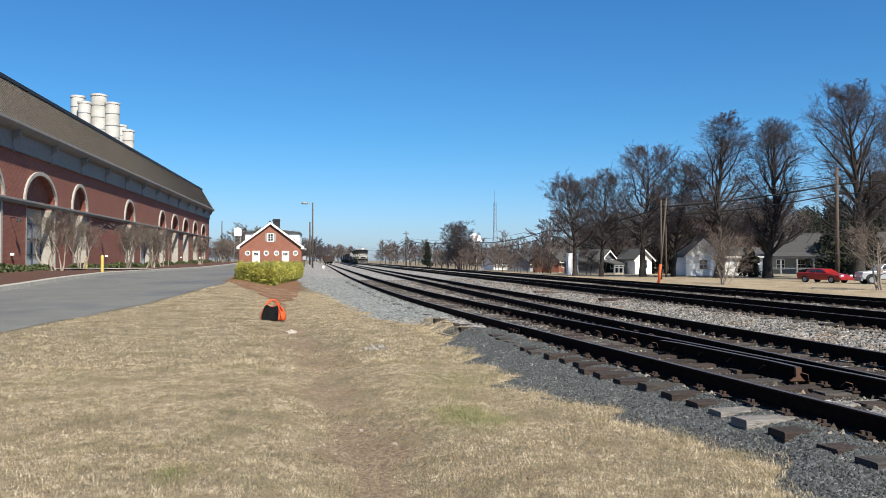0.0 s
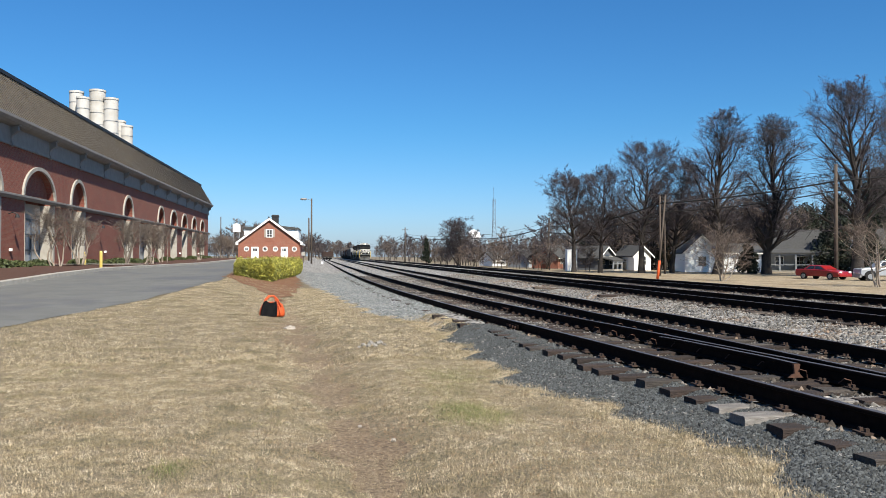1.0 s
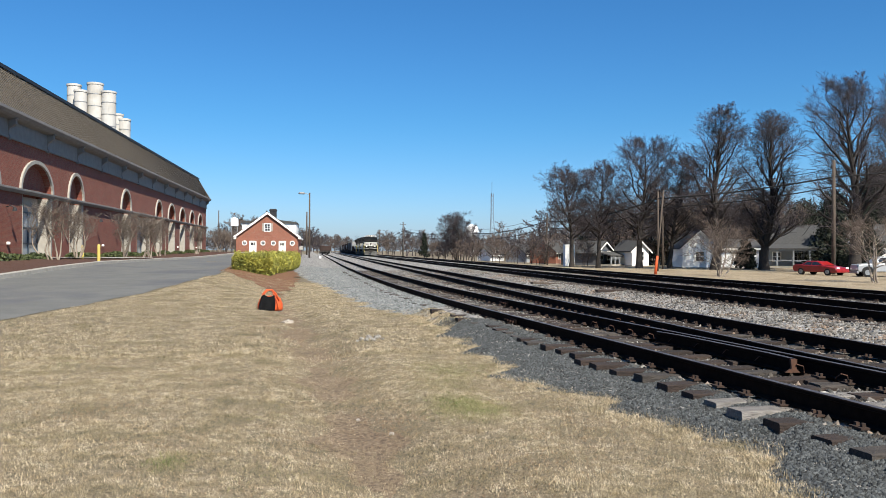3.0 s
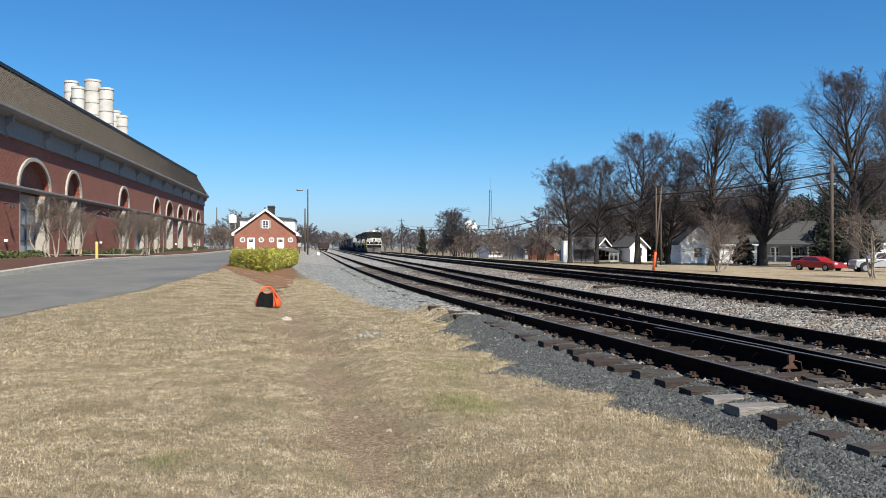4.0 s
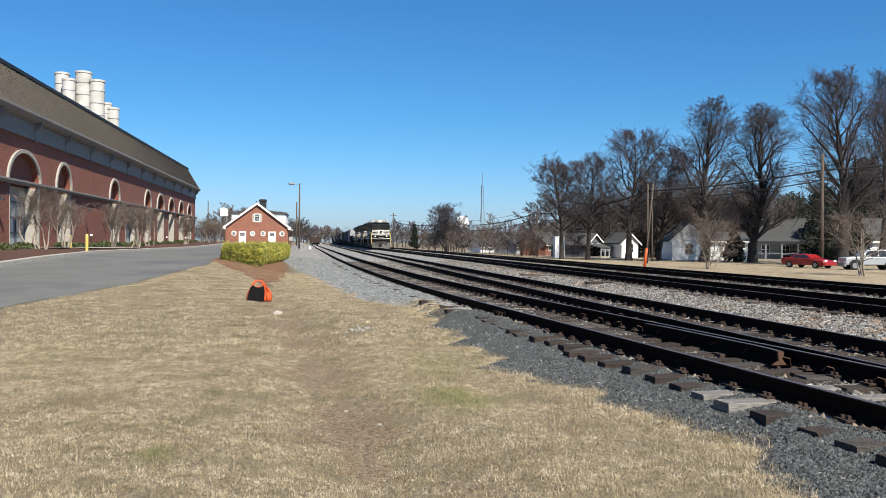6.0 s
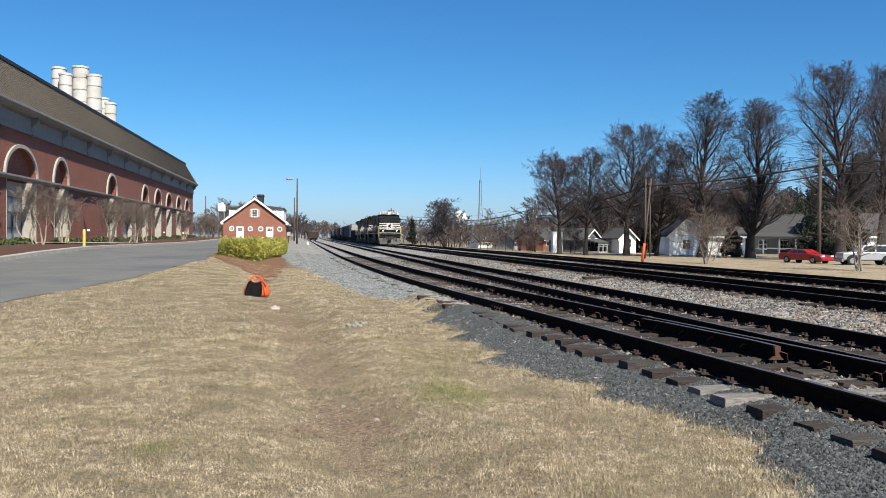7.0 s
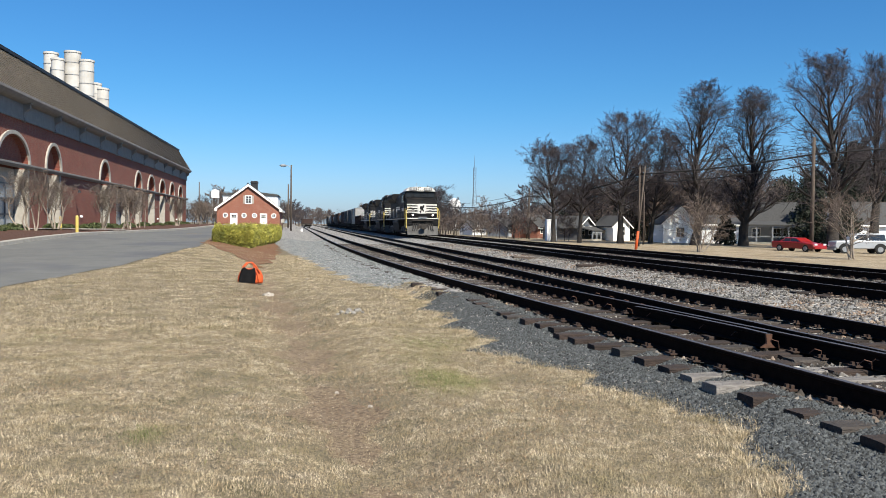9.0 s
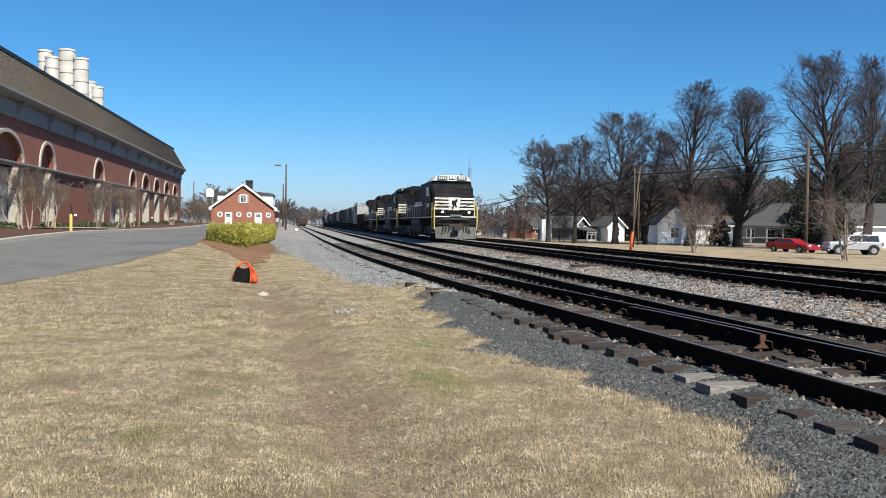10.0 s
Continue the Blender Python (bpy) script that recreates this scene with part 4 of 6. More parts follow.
for k in range(20):
    wood(48 + k * 0.95 + rs.uniform(-1, 1), 119 - k * 0.5 + rs.uniform(-3, 6), rs.uniform(1.1, 1.45))
for k in range(30):  # dark thicket between the houses
    wood(40 + k * 0.85 + rs.uniform(-1, 1), 117 - k * 0.5 + rs.uniform(0, 8), rs.uniform(0.8, 1.15))
for k in range(34):
    wood(38 + k * 1.3 + rs.uniform(-1, 1), 128 + rs.uniform(0, 25), rs.uniform(0.8, 1.25))


for pieces, mat in zip(FAR_PIECES, (TWIG, BRUSH)):
    tagged(new("distant_wood", branch_mesh("distant_wood", pieces, mat)), "belt of leafless trees far down the line", "woods", kind="stuff")


def evergreen(x, y, h, w, label, seed):
    """A dense dark tree of several uneven lobes of small leaves."""
    rng = np.random.default_rng(seed)
    th = thing("evergreen_tree", label, "tree", at(x, y), "evergreens among the houses")
    pts = []
    lobes = int(7 + h)
    for k in range(lobes):
        t = (k + 0.5) / lobes
        ang = k * 2.4 + rng.uniform(-0.5, 0.5)
        off = (w / 2) * (1 - t) ** 0.8 * rng.uniform(0.35, 0.75)
        size = (0.18 + 0.30 * (1 - t)) * w * rng.uniform(0.7, 1.1)
        n = int(420 * max(0.4, size))
        d = rng.normal(size=(n, 3))
        d /= np.linalg.norm(d, axis=1)[:, None]
        d *= rng.uniform(0.45, 1.1, (n, 1))
        pts.append(np.stack([off * math.cos(ang) + d[:, 0] * size, off * math.sin(ang) + d[:, 1] * size, np.maximum(0.1, h * (0.12 + 0.82 * t) + d[:, 2] * size * 0.75)], 1))
    ob = new("foliage", leaf_mesh("foliage", np.concatenate(pts), 0.17, rng, NEEDLE))
    ob.parent = th
    part("trunk", Shape().tube([(0, 0, -0.1), (0, 0, h * 0.9)], [0.18, 0.03], 7), BARK, th)


for k, (x, y, h, w) in enumerate([(49.6, 91.0, 3.6, 2.6), (55.6, 82.0, 4.6, 3.2), (55.4, 77.4, 5.2, 3.4), (52, 116, 7.5, 8), (58, 118, 8.5, 8.5), (64, 116, 8.5, 8.5),
                                  (70, 112, 9.5, 9), (46, 120, 6.5, 7), (76, 104, 14.5, 9), (82, 103, 15.5, 10), (75, 112, 11, 9), (25.2, 205, 6.6, 2.2), (40.5, 122, 4.5, 6), (64, 95, 7, 7)]):
    evergreen(x, y, h, w, "dark green conical evergreen tree" if w < 5 else "broad dark evergreen tree behind the houses", 60 + k)


# ---- houses across the tracks ----
def cottage(x, y, rz, w, d, wall_h, roof_h, wall_mat, label, windows=2, porch=False, axis="x"):
    """A low gabled house; its front is the local -y side, the ridge runs along the local axis."""
    th = thing("cottage", label, "house", pose(x, y, float(land(x, y)) - 0.15, 0, 0, rz), "houses across the tracks")
    if axis == "x":
        part("wall", Shape().prism([(-d / 2, 0), (d / 2, 0), (d / 2, wall_h), (0, wall_h + roof_h), (-d / 2, wall_h)], -w / 2, w / 2, "x"), wall_mat, th)
        for s in (-1, 1):
            o = s * (d / 2 + 0.4)
            ez = wall_h - 0.4 * roof_h / (d / 2)
            part("roof", Shape().prism([(o, ez), (0, wall_h + roof_h), (0, wall_h + roof_h + 0.14), (o, ez + 0.14)], -w / 2 - 0.35, w / 2 + 0.35, "x"), SHINGLE, th)
            part("fascia", Shape().box(-w / 2 - 0.35, w / 2 + 0.35, o - 0.03, o + 0.03, ez - 0.16, ez + 0.02), WHITE, th)
    else:
        part("wall", Shape().prism([(-w / 2, 0), (w / 2, 0), (w / 2, wall_h), (0, wall_h + roof_h), (-w / 2, wall_h)], -d / 2, d / 2), wall_mat, th)
        for s in (-1, 1):
            o = s * (w / 2 + 0.4)
            ez = wall_h - 0.4 * roof_h / (w / 2)
            part("roof", Shape().prism([(o, ez), (0, wall_h + roof_h), (0, wall_h + roof_h + 0.14), (o, ez + 0.14)], -d / 2 - 0.35, d / 2 + 0.35), SHINGLE, th)
            part("rake_board", Shape().prism([(o, ez - 0.2), (0, wall_h + roof_h - 0.2), (0, wall_h + roof_h), (o, ez)], -d / 2 - 0.38, -d / 2 - 0.33), WHITE, th)
    f = -d / 2
    for i in range(windows):
        wx = -w / 2 + (i + 0.6) * w / (windows + 0.2)
        wn_ = part("window", Shape().box(wx - 0.55, wx + 0.55, f - 0.06, f + 0.01, 0.95, 2.25), WHITE, th)
        for a in (0, 1):
            for b in (0, 1):
                part("pane", Shape().box(wx - 0.46 + a * 0.48, wx - 0.02 + a * 0.48, f - 0.075, f - 0.062, 1.03 + b * 0.6, 1.58 + b * 0.6), GLASS, wn_)
    part("foundation", Shape().box(-w / 2 - 0.03, w / 2 + 0.03, f - 0.03, d / 2 + 0.03, -0.3, 0.25), CONCRETE, th)
    if porch:
        part("porch_roof", Shape().prism([(f - 2.6, wall_h - 0.55), (f, wall_h - 0.02), (f, wall_h + 0.12), (f - 2.6, wall_h - 0.4)], -w / 2 - 0.3, w / 2 + 0.3, "x"), SHINGLE, th, "grey porch roof")
        part("porch_beam", Shape().box(-w / 2, w / 2, f - 2.5, f - 2.35, wall_h - 0.75, wall_h - 0.52), GREY_SIDING, th)
        part("porch_floor", Shape().box(-w / 2, w / 2, f - 2.6, f - 0.035, 0.1, 0.4), CONCRETE, th)
        for i in range(5):
            px = -w / 2 + 0.1 + i * (w - 0.2) / 4
            part("porch_post", Shape().box(px - 0.08, px + 0.08, f - 2.5, f - 2.34, 0.4, wall_h - 0.75), GREY_SIDING, th)
        part("porch_rail", Shape().box(-w / 2 + 0.2, w / 2 - 2.2, f - 2.46, f - 2.38, 1.1, 1.2), GREY_SIDING, th)
        part("front_door", Shape().box(-0.5, 0.5, f - 0.05, f, 0.4, 2.45), BLUE_DOOR, th)
    return th


cottage(51.0, 100.4, -14, 8.2, 7, 2.75, 1.0, SIDING, "white clapboard house with a low grey roof", 2)
cottage(47.5, 100.5, -14, 4.2, 8, 2.9, 2.0, SIDING, "white gable-fronted house with a single window", 1, axis="y")
cottage(62.6, 100.4, -42, 8.0, 5.6, 3.1, 2.5, GREY_SIDING, "blue-grey house with a deep front porch", 3, porch=True)
cottage(67.6, 88.5, -6, 10.5, 7, 3.0, 2.4, SIDING, "white clapboard house behind parked cars", 2)
cottage(43.6, 112.0, 8, 2.6, 5, 2.5, 1.2, SIDING, "small white house with an attic gable", 1, axis="y")
cottage(38.2, 115.5, 38, 4.6, 6, 2.1, 1.5, SHADED_SIDING, "shaded cottage with a dark porch and white gable", 2, porch=True, axis="y")
cottage(36.4, 128.5, 40, 4.6, 5, 2.2, 1.7, BRICK_Y, "small red brick house among bare trees", 2, axis="x")
cottage(36.4, 145.5, 35, 5.0, 5, 1.7, 1.6, GREY_SIDING, "low house with a pale roof beyond the tracks", 1)
cottage(33.5, 162.5, 30, 3.6, 4, 1.6, 1.4, SIDING, "small white outbuilding beyond the tracks", 1)
sh = thing("utility_cabinet", "tall white metal cabinet beside the lawn", "cabinet", at(33.0, 107.5))
part("body", Shape().box(-0.7, 0.7, -0.5, 0.5, 0, 3.0), WHITE, sh, bevel=0.03)


# ---- poles, cables, mast ----
def pole(x, y, h, r, label, lean=(0, 0), arm=False):
    z = float(land(x, y)) - 0.3
    th = thing("utility_pole", label, "pole", pose(x, y, z), "utility poles")
    part("shaft", Shape().tube([(0, 0, 0), (lean[0] * 0.5, lean[1] * 0.5, h * 0.5), (lean[0], lean[1], h)], [r, r * 0.88, r * 0.72], 10), POLE, th, smooth=True)
    if arm:
        part("crossarm", Shape().box(lean[0] - 0.9, lean[0] + 0.9, lean[1] - 0.06, lean[1] + 0.06, h - 0.75, h - 0.62), POLE, th)
        for k in (-0.75, 0, 0.75):
            part("insulator", Shape().lathe([(0.05, h - 0.62), (0.07, h - 0.54), (0.03, h - 0.42)], lean[0] + k, lean[1], 8), STEEL, th)
    return th


lp = pole(-2.0, 121, 10.3, 0.14, "dark wooden lamp pole with a street light arm")
part("lamp_arm", Shape().tube([(0, 0, 10.0), (-0.5, 0, 10.2), (-0.95, 0, 10.2)], 0.035, 6), STEEL, lp)
part("lamp_head", Shape().lathe([(0.05, -0.5), (0.16, -0.3), (0.17, 0.3), (0.06, 0.5)], 0, 0, 10), STEEL, lp)
bpy.data.objects["lamp_head"].matrix_local = pose(-1.15, 0, 10.2, 0, 90, 0)
pole(-3.0, 152, 8.6, 0.16, "dark wooden pole behind the lamp pole")
pole(46.2, 69.0, 10.8, 0.19, "tall wooden utility pole beside the lawn")
pole(34.4, 81.0, 8.6, 0.11, "wooden utility pole carrying cables")
pole(34.8, 126.2, 8.4, 0.17, "wooden utility pole carrying cables", (0.35, 0))
pole(32.0, 190, 8.0, 0.16, "distant wooden utility pole", arm=True)
pole(23.2, 240, 10.5, 0.2, "distant wooden utility pole with crossarm", arm=True)
pole(38.6, 89.5, 6.4, 0.10, "thin wooden service pole beside the white house")
gp = pole(25.7, 61.0, 6.9, 0.085, "leaning brown pole with an orange sleeve at its foot", (0.75, 0.2))
part("sleeve", Shape().tube([(0, 0, 0.3), (0.09, 0.02, 1.1), (0.19, 0.05, 1.75)], [0.115, 0.11, 0.10], 10), ORANGE, gp, "bright orange plastic sleeve", smooth=True)
pole(-21.5, 175, 9.0, 0.13, "thin dark pole beyond the brick building")


def cable(a, b, sag, r=0.035):
    th = thing("overhead_cable", "black overhead cable strung between wooden poles", "cable", group="overhead cables")
    a, b = Vector(a), Vector(b)
    pts = [a.lerp(b, i / 16) - Vector((0, 0, sag * 4 * (i / 16) * (1 - i / 16))) for i in range(17)]
    part("strand", Shape().tube(pts, r, 5), WIRE, th)


RUN = [(66, 50, 11.2), (46.2, 69, 8.6), (34.4, 81, 7.2), (34.9, 126.2, 6.4), (32, 190, 6.2), (23.2, 240, 7.6), (16, 420, 9)]
for a, b in zip(RUN[:-1], RUN[1:]):
    L = (Vector(a) - Vector(b)).length
    for dz, r, sg in ((0, 0.075, 0.016), (-0.9, 0.05, 0.020), (0.75, 0.025, 0.014)):
        cable((a[0], a[1], a[2] + dz), (b[0], b[1], b[2] + dz), L * sg, r)
cable((34.4, 81, 7.0), (48.5, 103, 3.4), 0.4, 0.025)
cable((46.2, 69, 8.2), (55, 88, 3.6), 0.4, 0.025)


def lattice_mast(x, y, h):
    th = thing("radio_mast", "slender steel lattice radio mast on the skyline", "mast", at(x, y))
    legs = [(2.2, 0), (-1.1, 1.9), (-1.1, -1.9)]

    def foot(k, t):
        s = max(0.12, 1 - t * 1.1) if t < 0.62 else 0.3
        return (legs[k][0] * s * 1.15, legs[k][1] * s * 1.15, h * t * 0.84)

    for k in range(3):
        part("leg", Shape().tube([foot(k, t / 10) for t in range(11)], 0.09, 5), MAST_STEEL, th)
    for i in range(14):
        s = Shape()
        for k in range(3):
            s.tube([foot(k, i / 14), foot((k + 1) % 3, (i + 1) / 14)], 0.06, 4)
        part("brace", s, MAST_STEEL, th)
    part("antenna", Shape().tube([(0, 0, h * 0.82), (0, 0, h)], 0.09, 5), MAST_STEEL, th)


lattice_mast(81.3, 392, 36)
tw = thing("water_tower", "white round water tower behind bare trees", "tower", at(62.7, 344))
part("bowl", Shape().lathe([(0.6, 7.6), (2.2, 8.6), (2.9, 10.4), (2.5, 12.2), (1.2, 13.2), (0.1, 13.5)], 0, 0, 20), WHITE, tw, smooth=True)
part("stem", Shape().tube([(0, 0, -0.2), (0, 0, 8)], [0.9, 0.6], 12), WHITE, tw)


# ---- small fixtures ----
walkway = grid("walkway", np.linspace(-20.4, -12.74, 12), np.linspace(60.2, 65.4, 6), lambda x, y: land(x, y) + 0.26, CONCRETE)
tagged(walkway, "pale concrete walk from the kerb to the entrance", "walkway", kind="structure")
mp_ = thing("marker_post", "short white marker post beside the siding", "post", at(-0.55, 150))
part("post", Shape().box(-0.2, 0.2, -0.1, 0.1, 0, 0.9), WHITE, mp_, bevel=0.03)
sb = thing("signal_box", "small pale box on a post near the lamp pole", "box", at(-3.1, 118))
part("post", Shape().tube([(0, 0, -0.1), (0, 0, 1.5)], 0.06, 8), POLE, sb)
part("box", Shape().box(-0.25, 0.25, -0.15, 0.15, 1.2, 1.75), TRIM, sb, bevel=0.02)


# ---- bollards ----
for x, y in ((-13.35, 51.7), (-18.1, 65.6)):
    th = thing("bollard", "yellow steel bollard with a rounded top", "bollard", pose(x, y, float(land(x, y)) - 0.05), "yellow bollards")
    part("post", Shape().lathe([(0.09, 0), (0.09, 1.12), (0.07, 1.18), (0.02, 1.2)], 0, 0, 14), YELLOW, th, smooth=False)
    part("collar", Shape().lathe([(0.2, 0), (0.2, 0.07), (0.13, 0.1)], 0, 0, 14), CONCRETE, th)


# ---- bag on the grass ----
def duffel_bag(x, y):
    th = thing("tote_bag", "orange and black soft bag standing on dry grass", "bag", pose(x, y, float(land(x, y)) + 0.0, 0, 0, 14))
    body = Shape()
    secs = []
    for z, hw, hd in ((0.0, 0.33, 0.14), (0.05, 0.35, 0.17), (0.2, 0.335, 0.17), (0.34, 0.27, 0.13), (0.40, 0.20, 0.08), (0.415, 0.16, 0.04)):
        ring = []
        for k in range(20):
            t = math.tau * k / 20
            c, s = math.cos(t), math.sin(t)
            ring.append((hw * math.copysign(abs(c) ** 0.6, c) + 0.012 * math.sin(5 * t + 9 * z), hd * math.copysign(abs(s) ** 0.7, s) + 0.01 * math.sin(4 * t + 20 * z), z))
        secs.append(ring)
    fs = [(i * 20 + k, i * 20 + (k + 1) % 20, i * 20 + 20 + (k + 1) % 20, i * 20 + 20 + k) for i in range(5) for k in range(20)] + [tuple(range(19, -1, -1)), tuple(range(100, 120))]
    body.add([p for r in secs for p in r], fs)
    part("body", body, ORANGE, th, smooth=True)
    part("front_panel", Shape().prism([(-0.355, 0.01), (0.09, 0.01), (0.11, 0.2), (0.085, 0.44), (0.02, 0.405), (-0.07, 0.395), (-0.15, 0.42), (-0.20, 0.465), (-0.27, 0.40), (-0.325, 0.22)], -0.215, -0.10), BLACK_CLOTH, th, "black front panel", bevel=0.012)
    for yy in (-0.12, 0.08):
        part("handle", Shape().tube([(-0.26, yy - 0.06, 0.30), (-0.20, yy - 0.02, 0.46), (-0.09, yy, 0.575), (0.03, yy, 0.585), (0.13, yy - 0.02, 0.48), (0.22, yy - 0.04, 0.28)], 0.019, 7), ORANGE, th, "orange carrying handle", smooth=True)
    part("strap", Shape().tube([(0.05, -0.1, 0.5), (0.14, -0.19, 0.3), (0.2, -0.2, 0.05)], 0.016, 6), ORANGE, th)


duffel_bag(-1.46, 23.3)


# ---- loose stones ----
def rock(x, y, w, d, h, seed, mat, label="pale flat stone lying in the dry grass"):
    rng = random.Random(seed)
    bm = bmesh.new()
    bmesh.ops.create_icosphere(bm, subdivisions=2, radius=1)
    for v in bm.verts:
        n = 0.75 + 0.5 * noise.noise(v.co * 1.3 + Vector((seed, 0, 0)))
        v.co = Vector((v.co.x * n * w / 2, v.co.y * n * d / 2, max(-0.4, v.co.z) * n * h))
    me = bpy.data.meshes.new("stone")
    bm.to_mesh(me)
    bm.free()
    me.materials.append(mat)
    ob = new("stone", me)
    ob.matrix_world = pose(x, y, float(land(x, y)) + 0.01, 0, 0, rng.uniform(0, 360))
    return tagged(ob, label, "stone", "loose stones")


PALE_ROCK = material("pale_rock", [(0.269, 0.23, 0.186), (0.371, 0.333, 0.282)], scale=8, rough=0.9, bump=0.4, bscale=30)
GREY_ROCK = material("grey_rock", [(0.154, 0.141, 0.122), (0.294, 0.275, 0.243)], scale=9, rough=0.9, bump=0.5, bscale=30)
rock(-0.84, 20.1, 0.42, 0.34, 0.10, 1, PALE_ROCK)
for k, (dx, dy, s) in enumerate([(-0.12, 0, 0.16), (0.02, 0.06, 0.2), (0.14, 0.02, 0.17), (0.07, -0.14, 0.14), (-0.05, -0.12, 0.13), (0.2, 0.15, 0.15), (0.25, -0.03, 0.1), (-0.2, -0.1, 0.09)]):
    rock(0.8 + dx, 14.7 + dy * 2, s, s * 0.8, s * 0.4, 3 + k, GREY_ROCK, "small grey stone in a scatter on the grass")
for k, (x, y) in enumerate([(0.63, 7.6), (0.36, 8.4), (-1.9, 17.5), (0.1, 24), (2.75, 10.3), (3.55, 5.9)]):
    rock(x, y, 0.07, 0.06, 0.03, 20 + k, PALE_ROCK, "small pale pebble on the ground")


# ---- freight train ----
LOCO_BLACK = material("locomotive_black", [(0.00512, 0.00512, 0.00576), (0.0128, 0.0125, 0.0122)], scale=2.5, spec=0.12, rough=0.6, bump=0.05, stain=(0.0224, 0.0198, 0.0179), stain_scale=0.8, obj=True)
LOCO_WHITE = material("locomotive_white", [(0.465, 0.45, 0.413), (0.555, 0.54, 0.51)], scale=3, rough=0.5, bump=0.03, obj=True)
GRIME = material("grimy_running_gear", [(0.0128, 0.0109, 0.0096), (0.0352, 0.0288, 0.0237)], scale=6, rough=0.85, bump=0.3, obj=True)
PLOW = material("scuffed_silver_plow", [(0.0416, 0.04, 0.0377), (0.083, 0.08, 0.075)], scale=3, rough=0.7, bump=0.2, obj=True)
TRUCK_GREY = material("dusty_grey_frame", [(0.048, 0.0464, 0.0432), (0.0895, 0.0865, 0.08)], scale=4, rough=0.8, bump=0.2, obj=True)
LAMP_ON = material("lit_headlight", [(1.0, 0.93, 0.78), (1.0, 0.93, 0.78)], rough=0.3, bump=0, emit=2.0)
CAR_GREY = material("hopper_grey", [(0.0708, 0.0728, 0.0748), (0.112, 0.112, 0.112)], scale=1.5, rough=0.7, bump=0.1, stain=(0.115, 0.096, 0.0832), stain_scale=0.5, obj=True)
CAR_WHITE = material("hopper_white", [(0.229, 0.229, 0.223), (0.299, 0.299, 0.294)], scale=1.5, rough=0.6, bump=0.1, stain=(0.256, 0.237, 0.211), stain_scale=0.5, obj=True)
CAR_BROWN = material("boxcar_brown", [(0.025, 0.0123, 0.00924), (0.0461, 0.0215, 0.0146)], scale=1.5, rough=0.8, bump=0.1, stain=(0.0512, 0.032, 0.0256), stain_scale=0.6, obj=True)
CAR_BLACK = material("tank_black", [(0.0128, 0.0128, 0.0134), (0.0288, 0.0275, 0.0262)], scale=1.5, rough=0.5, bump=0.05, obj=True)
NUMBER = material("number_board", [(0.064, 0.064, 0.064), (0.102, 0.102, 0.102)], rough=0.4, bump=0)
PALE_BAR = material("pale_lettering", [(0.448, 0.448, 0.435), (0.48, 0.48, 0.467)], rough=0.5, bump=0)
WINDSHIELD = material("cab_glass", [(0.0128, 0.0147, 0.0166), (0.0224, 0.0243, 0.0269)], rough=0.2, bump=0, spec=0.25)


def disc(shape, x, y, z, r, w, sides=20):
    """A wheel-like disc whose axle lies along x."""
    shape.prism([(y + r * math.cos(math.tau * k / sides), z + r * math.sin(math.tau * k / sides)) for k in range(sides)], x - w / 2, x + w / 2, "x")


WHEELS = []


def bogie(th, y, axles, gap, r, frame_mat):
    tr = part("truck", Shape().box(-0.5, 0.5, y - gap * 0.3, y + gap * 0.3, 0.35, 0.75), GRIME, th, "railway truck")
    half = gap * (axles - 1) / 2
    for s in (-1, 1):
        x = s * 1.12
        part("side_frame", Shape().prism([(y - half - 0.55, 0.62), (y - half - 0.3, 0.42), (y - half + 0.4, 0.5), (y, 0.32), (y + half - 0.4, 0.5), (y + half + 0.3, 0.42),
                                          (y + half + 0.55, 0.62), (y + half + 0.4, 0.86), (y, 1.0), (y - half - 0.4, 0.86)], x - 0.09, x + 0.09, "x"), frame_mat, tr, bevel=0.02)
        for k in range(axles):
            yy = y - half + k * gap
            w = Shape()
            disc(w, 0, 0, 0, r, 0.13)
            disc(w, s * 0.09, 0, 0, r * 0.3, 0.06, 12)
            wheel = part("wheel", w, GRIME, tr)
            wheel.location = (s * 0.76, yy, r)
            WHEELS.append((th, wheel, r))
            b = Shape()
            disc(b, s * 1.24, yy, 0.56, 0.17, 0.12, 12)
            part("axle_box", b, frame_mat, tr)
            if k < axles - 1:
                part("spring", Shape().lathe([(0.11, 0.42), (0.13, 0.6), (0.11, 0.8)], s * 1.2, yy + gap / 2, 10), frame_mat, tr)
    for k in range(axles):
        part("axle", Shape().tube([(-1.2, y - half + k * gap, r), (1.2, y - half + k * gap, r)], 0.08, 8), GRIME, tr)


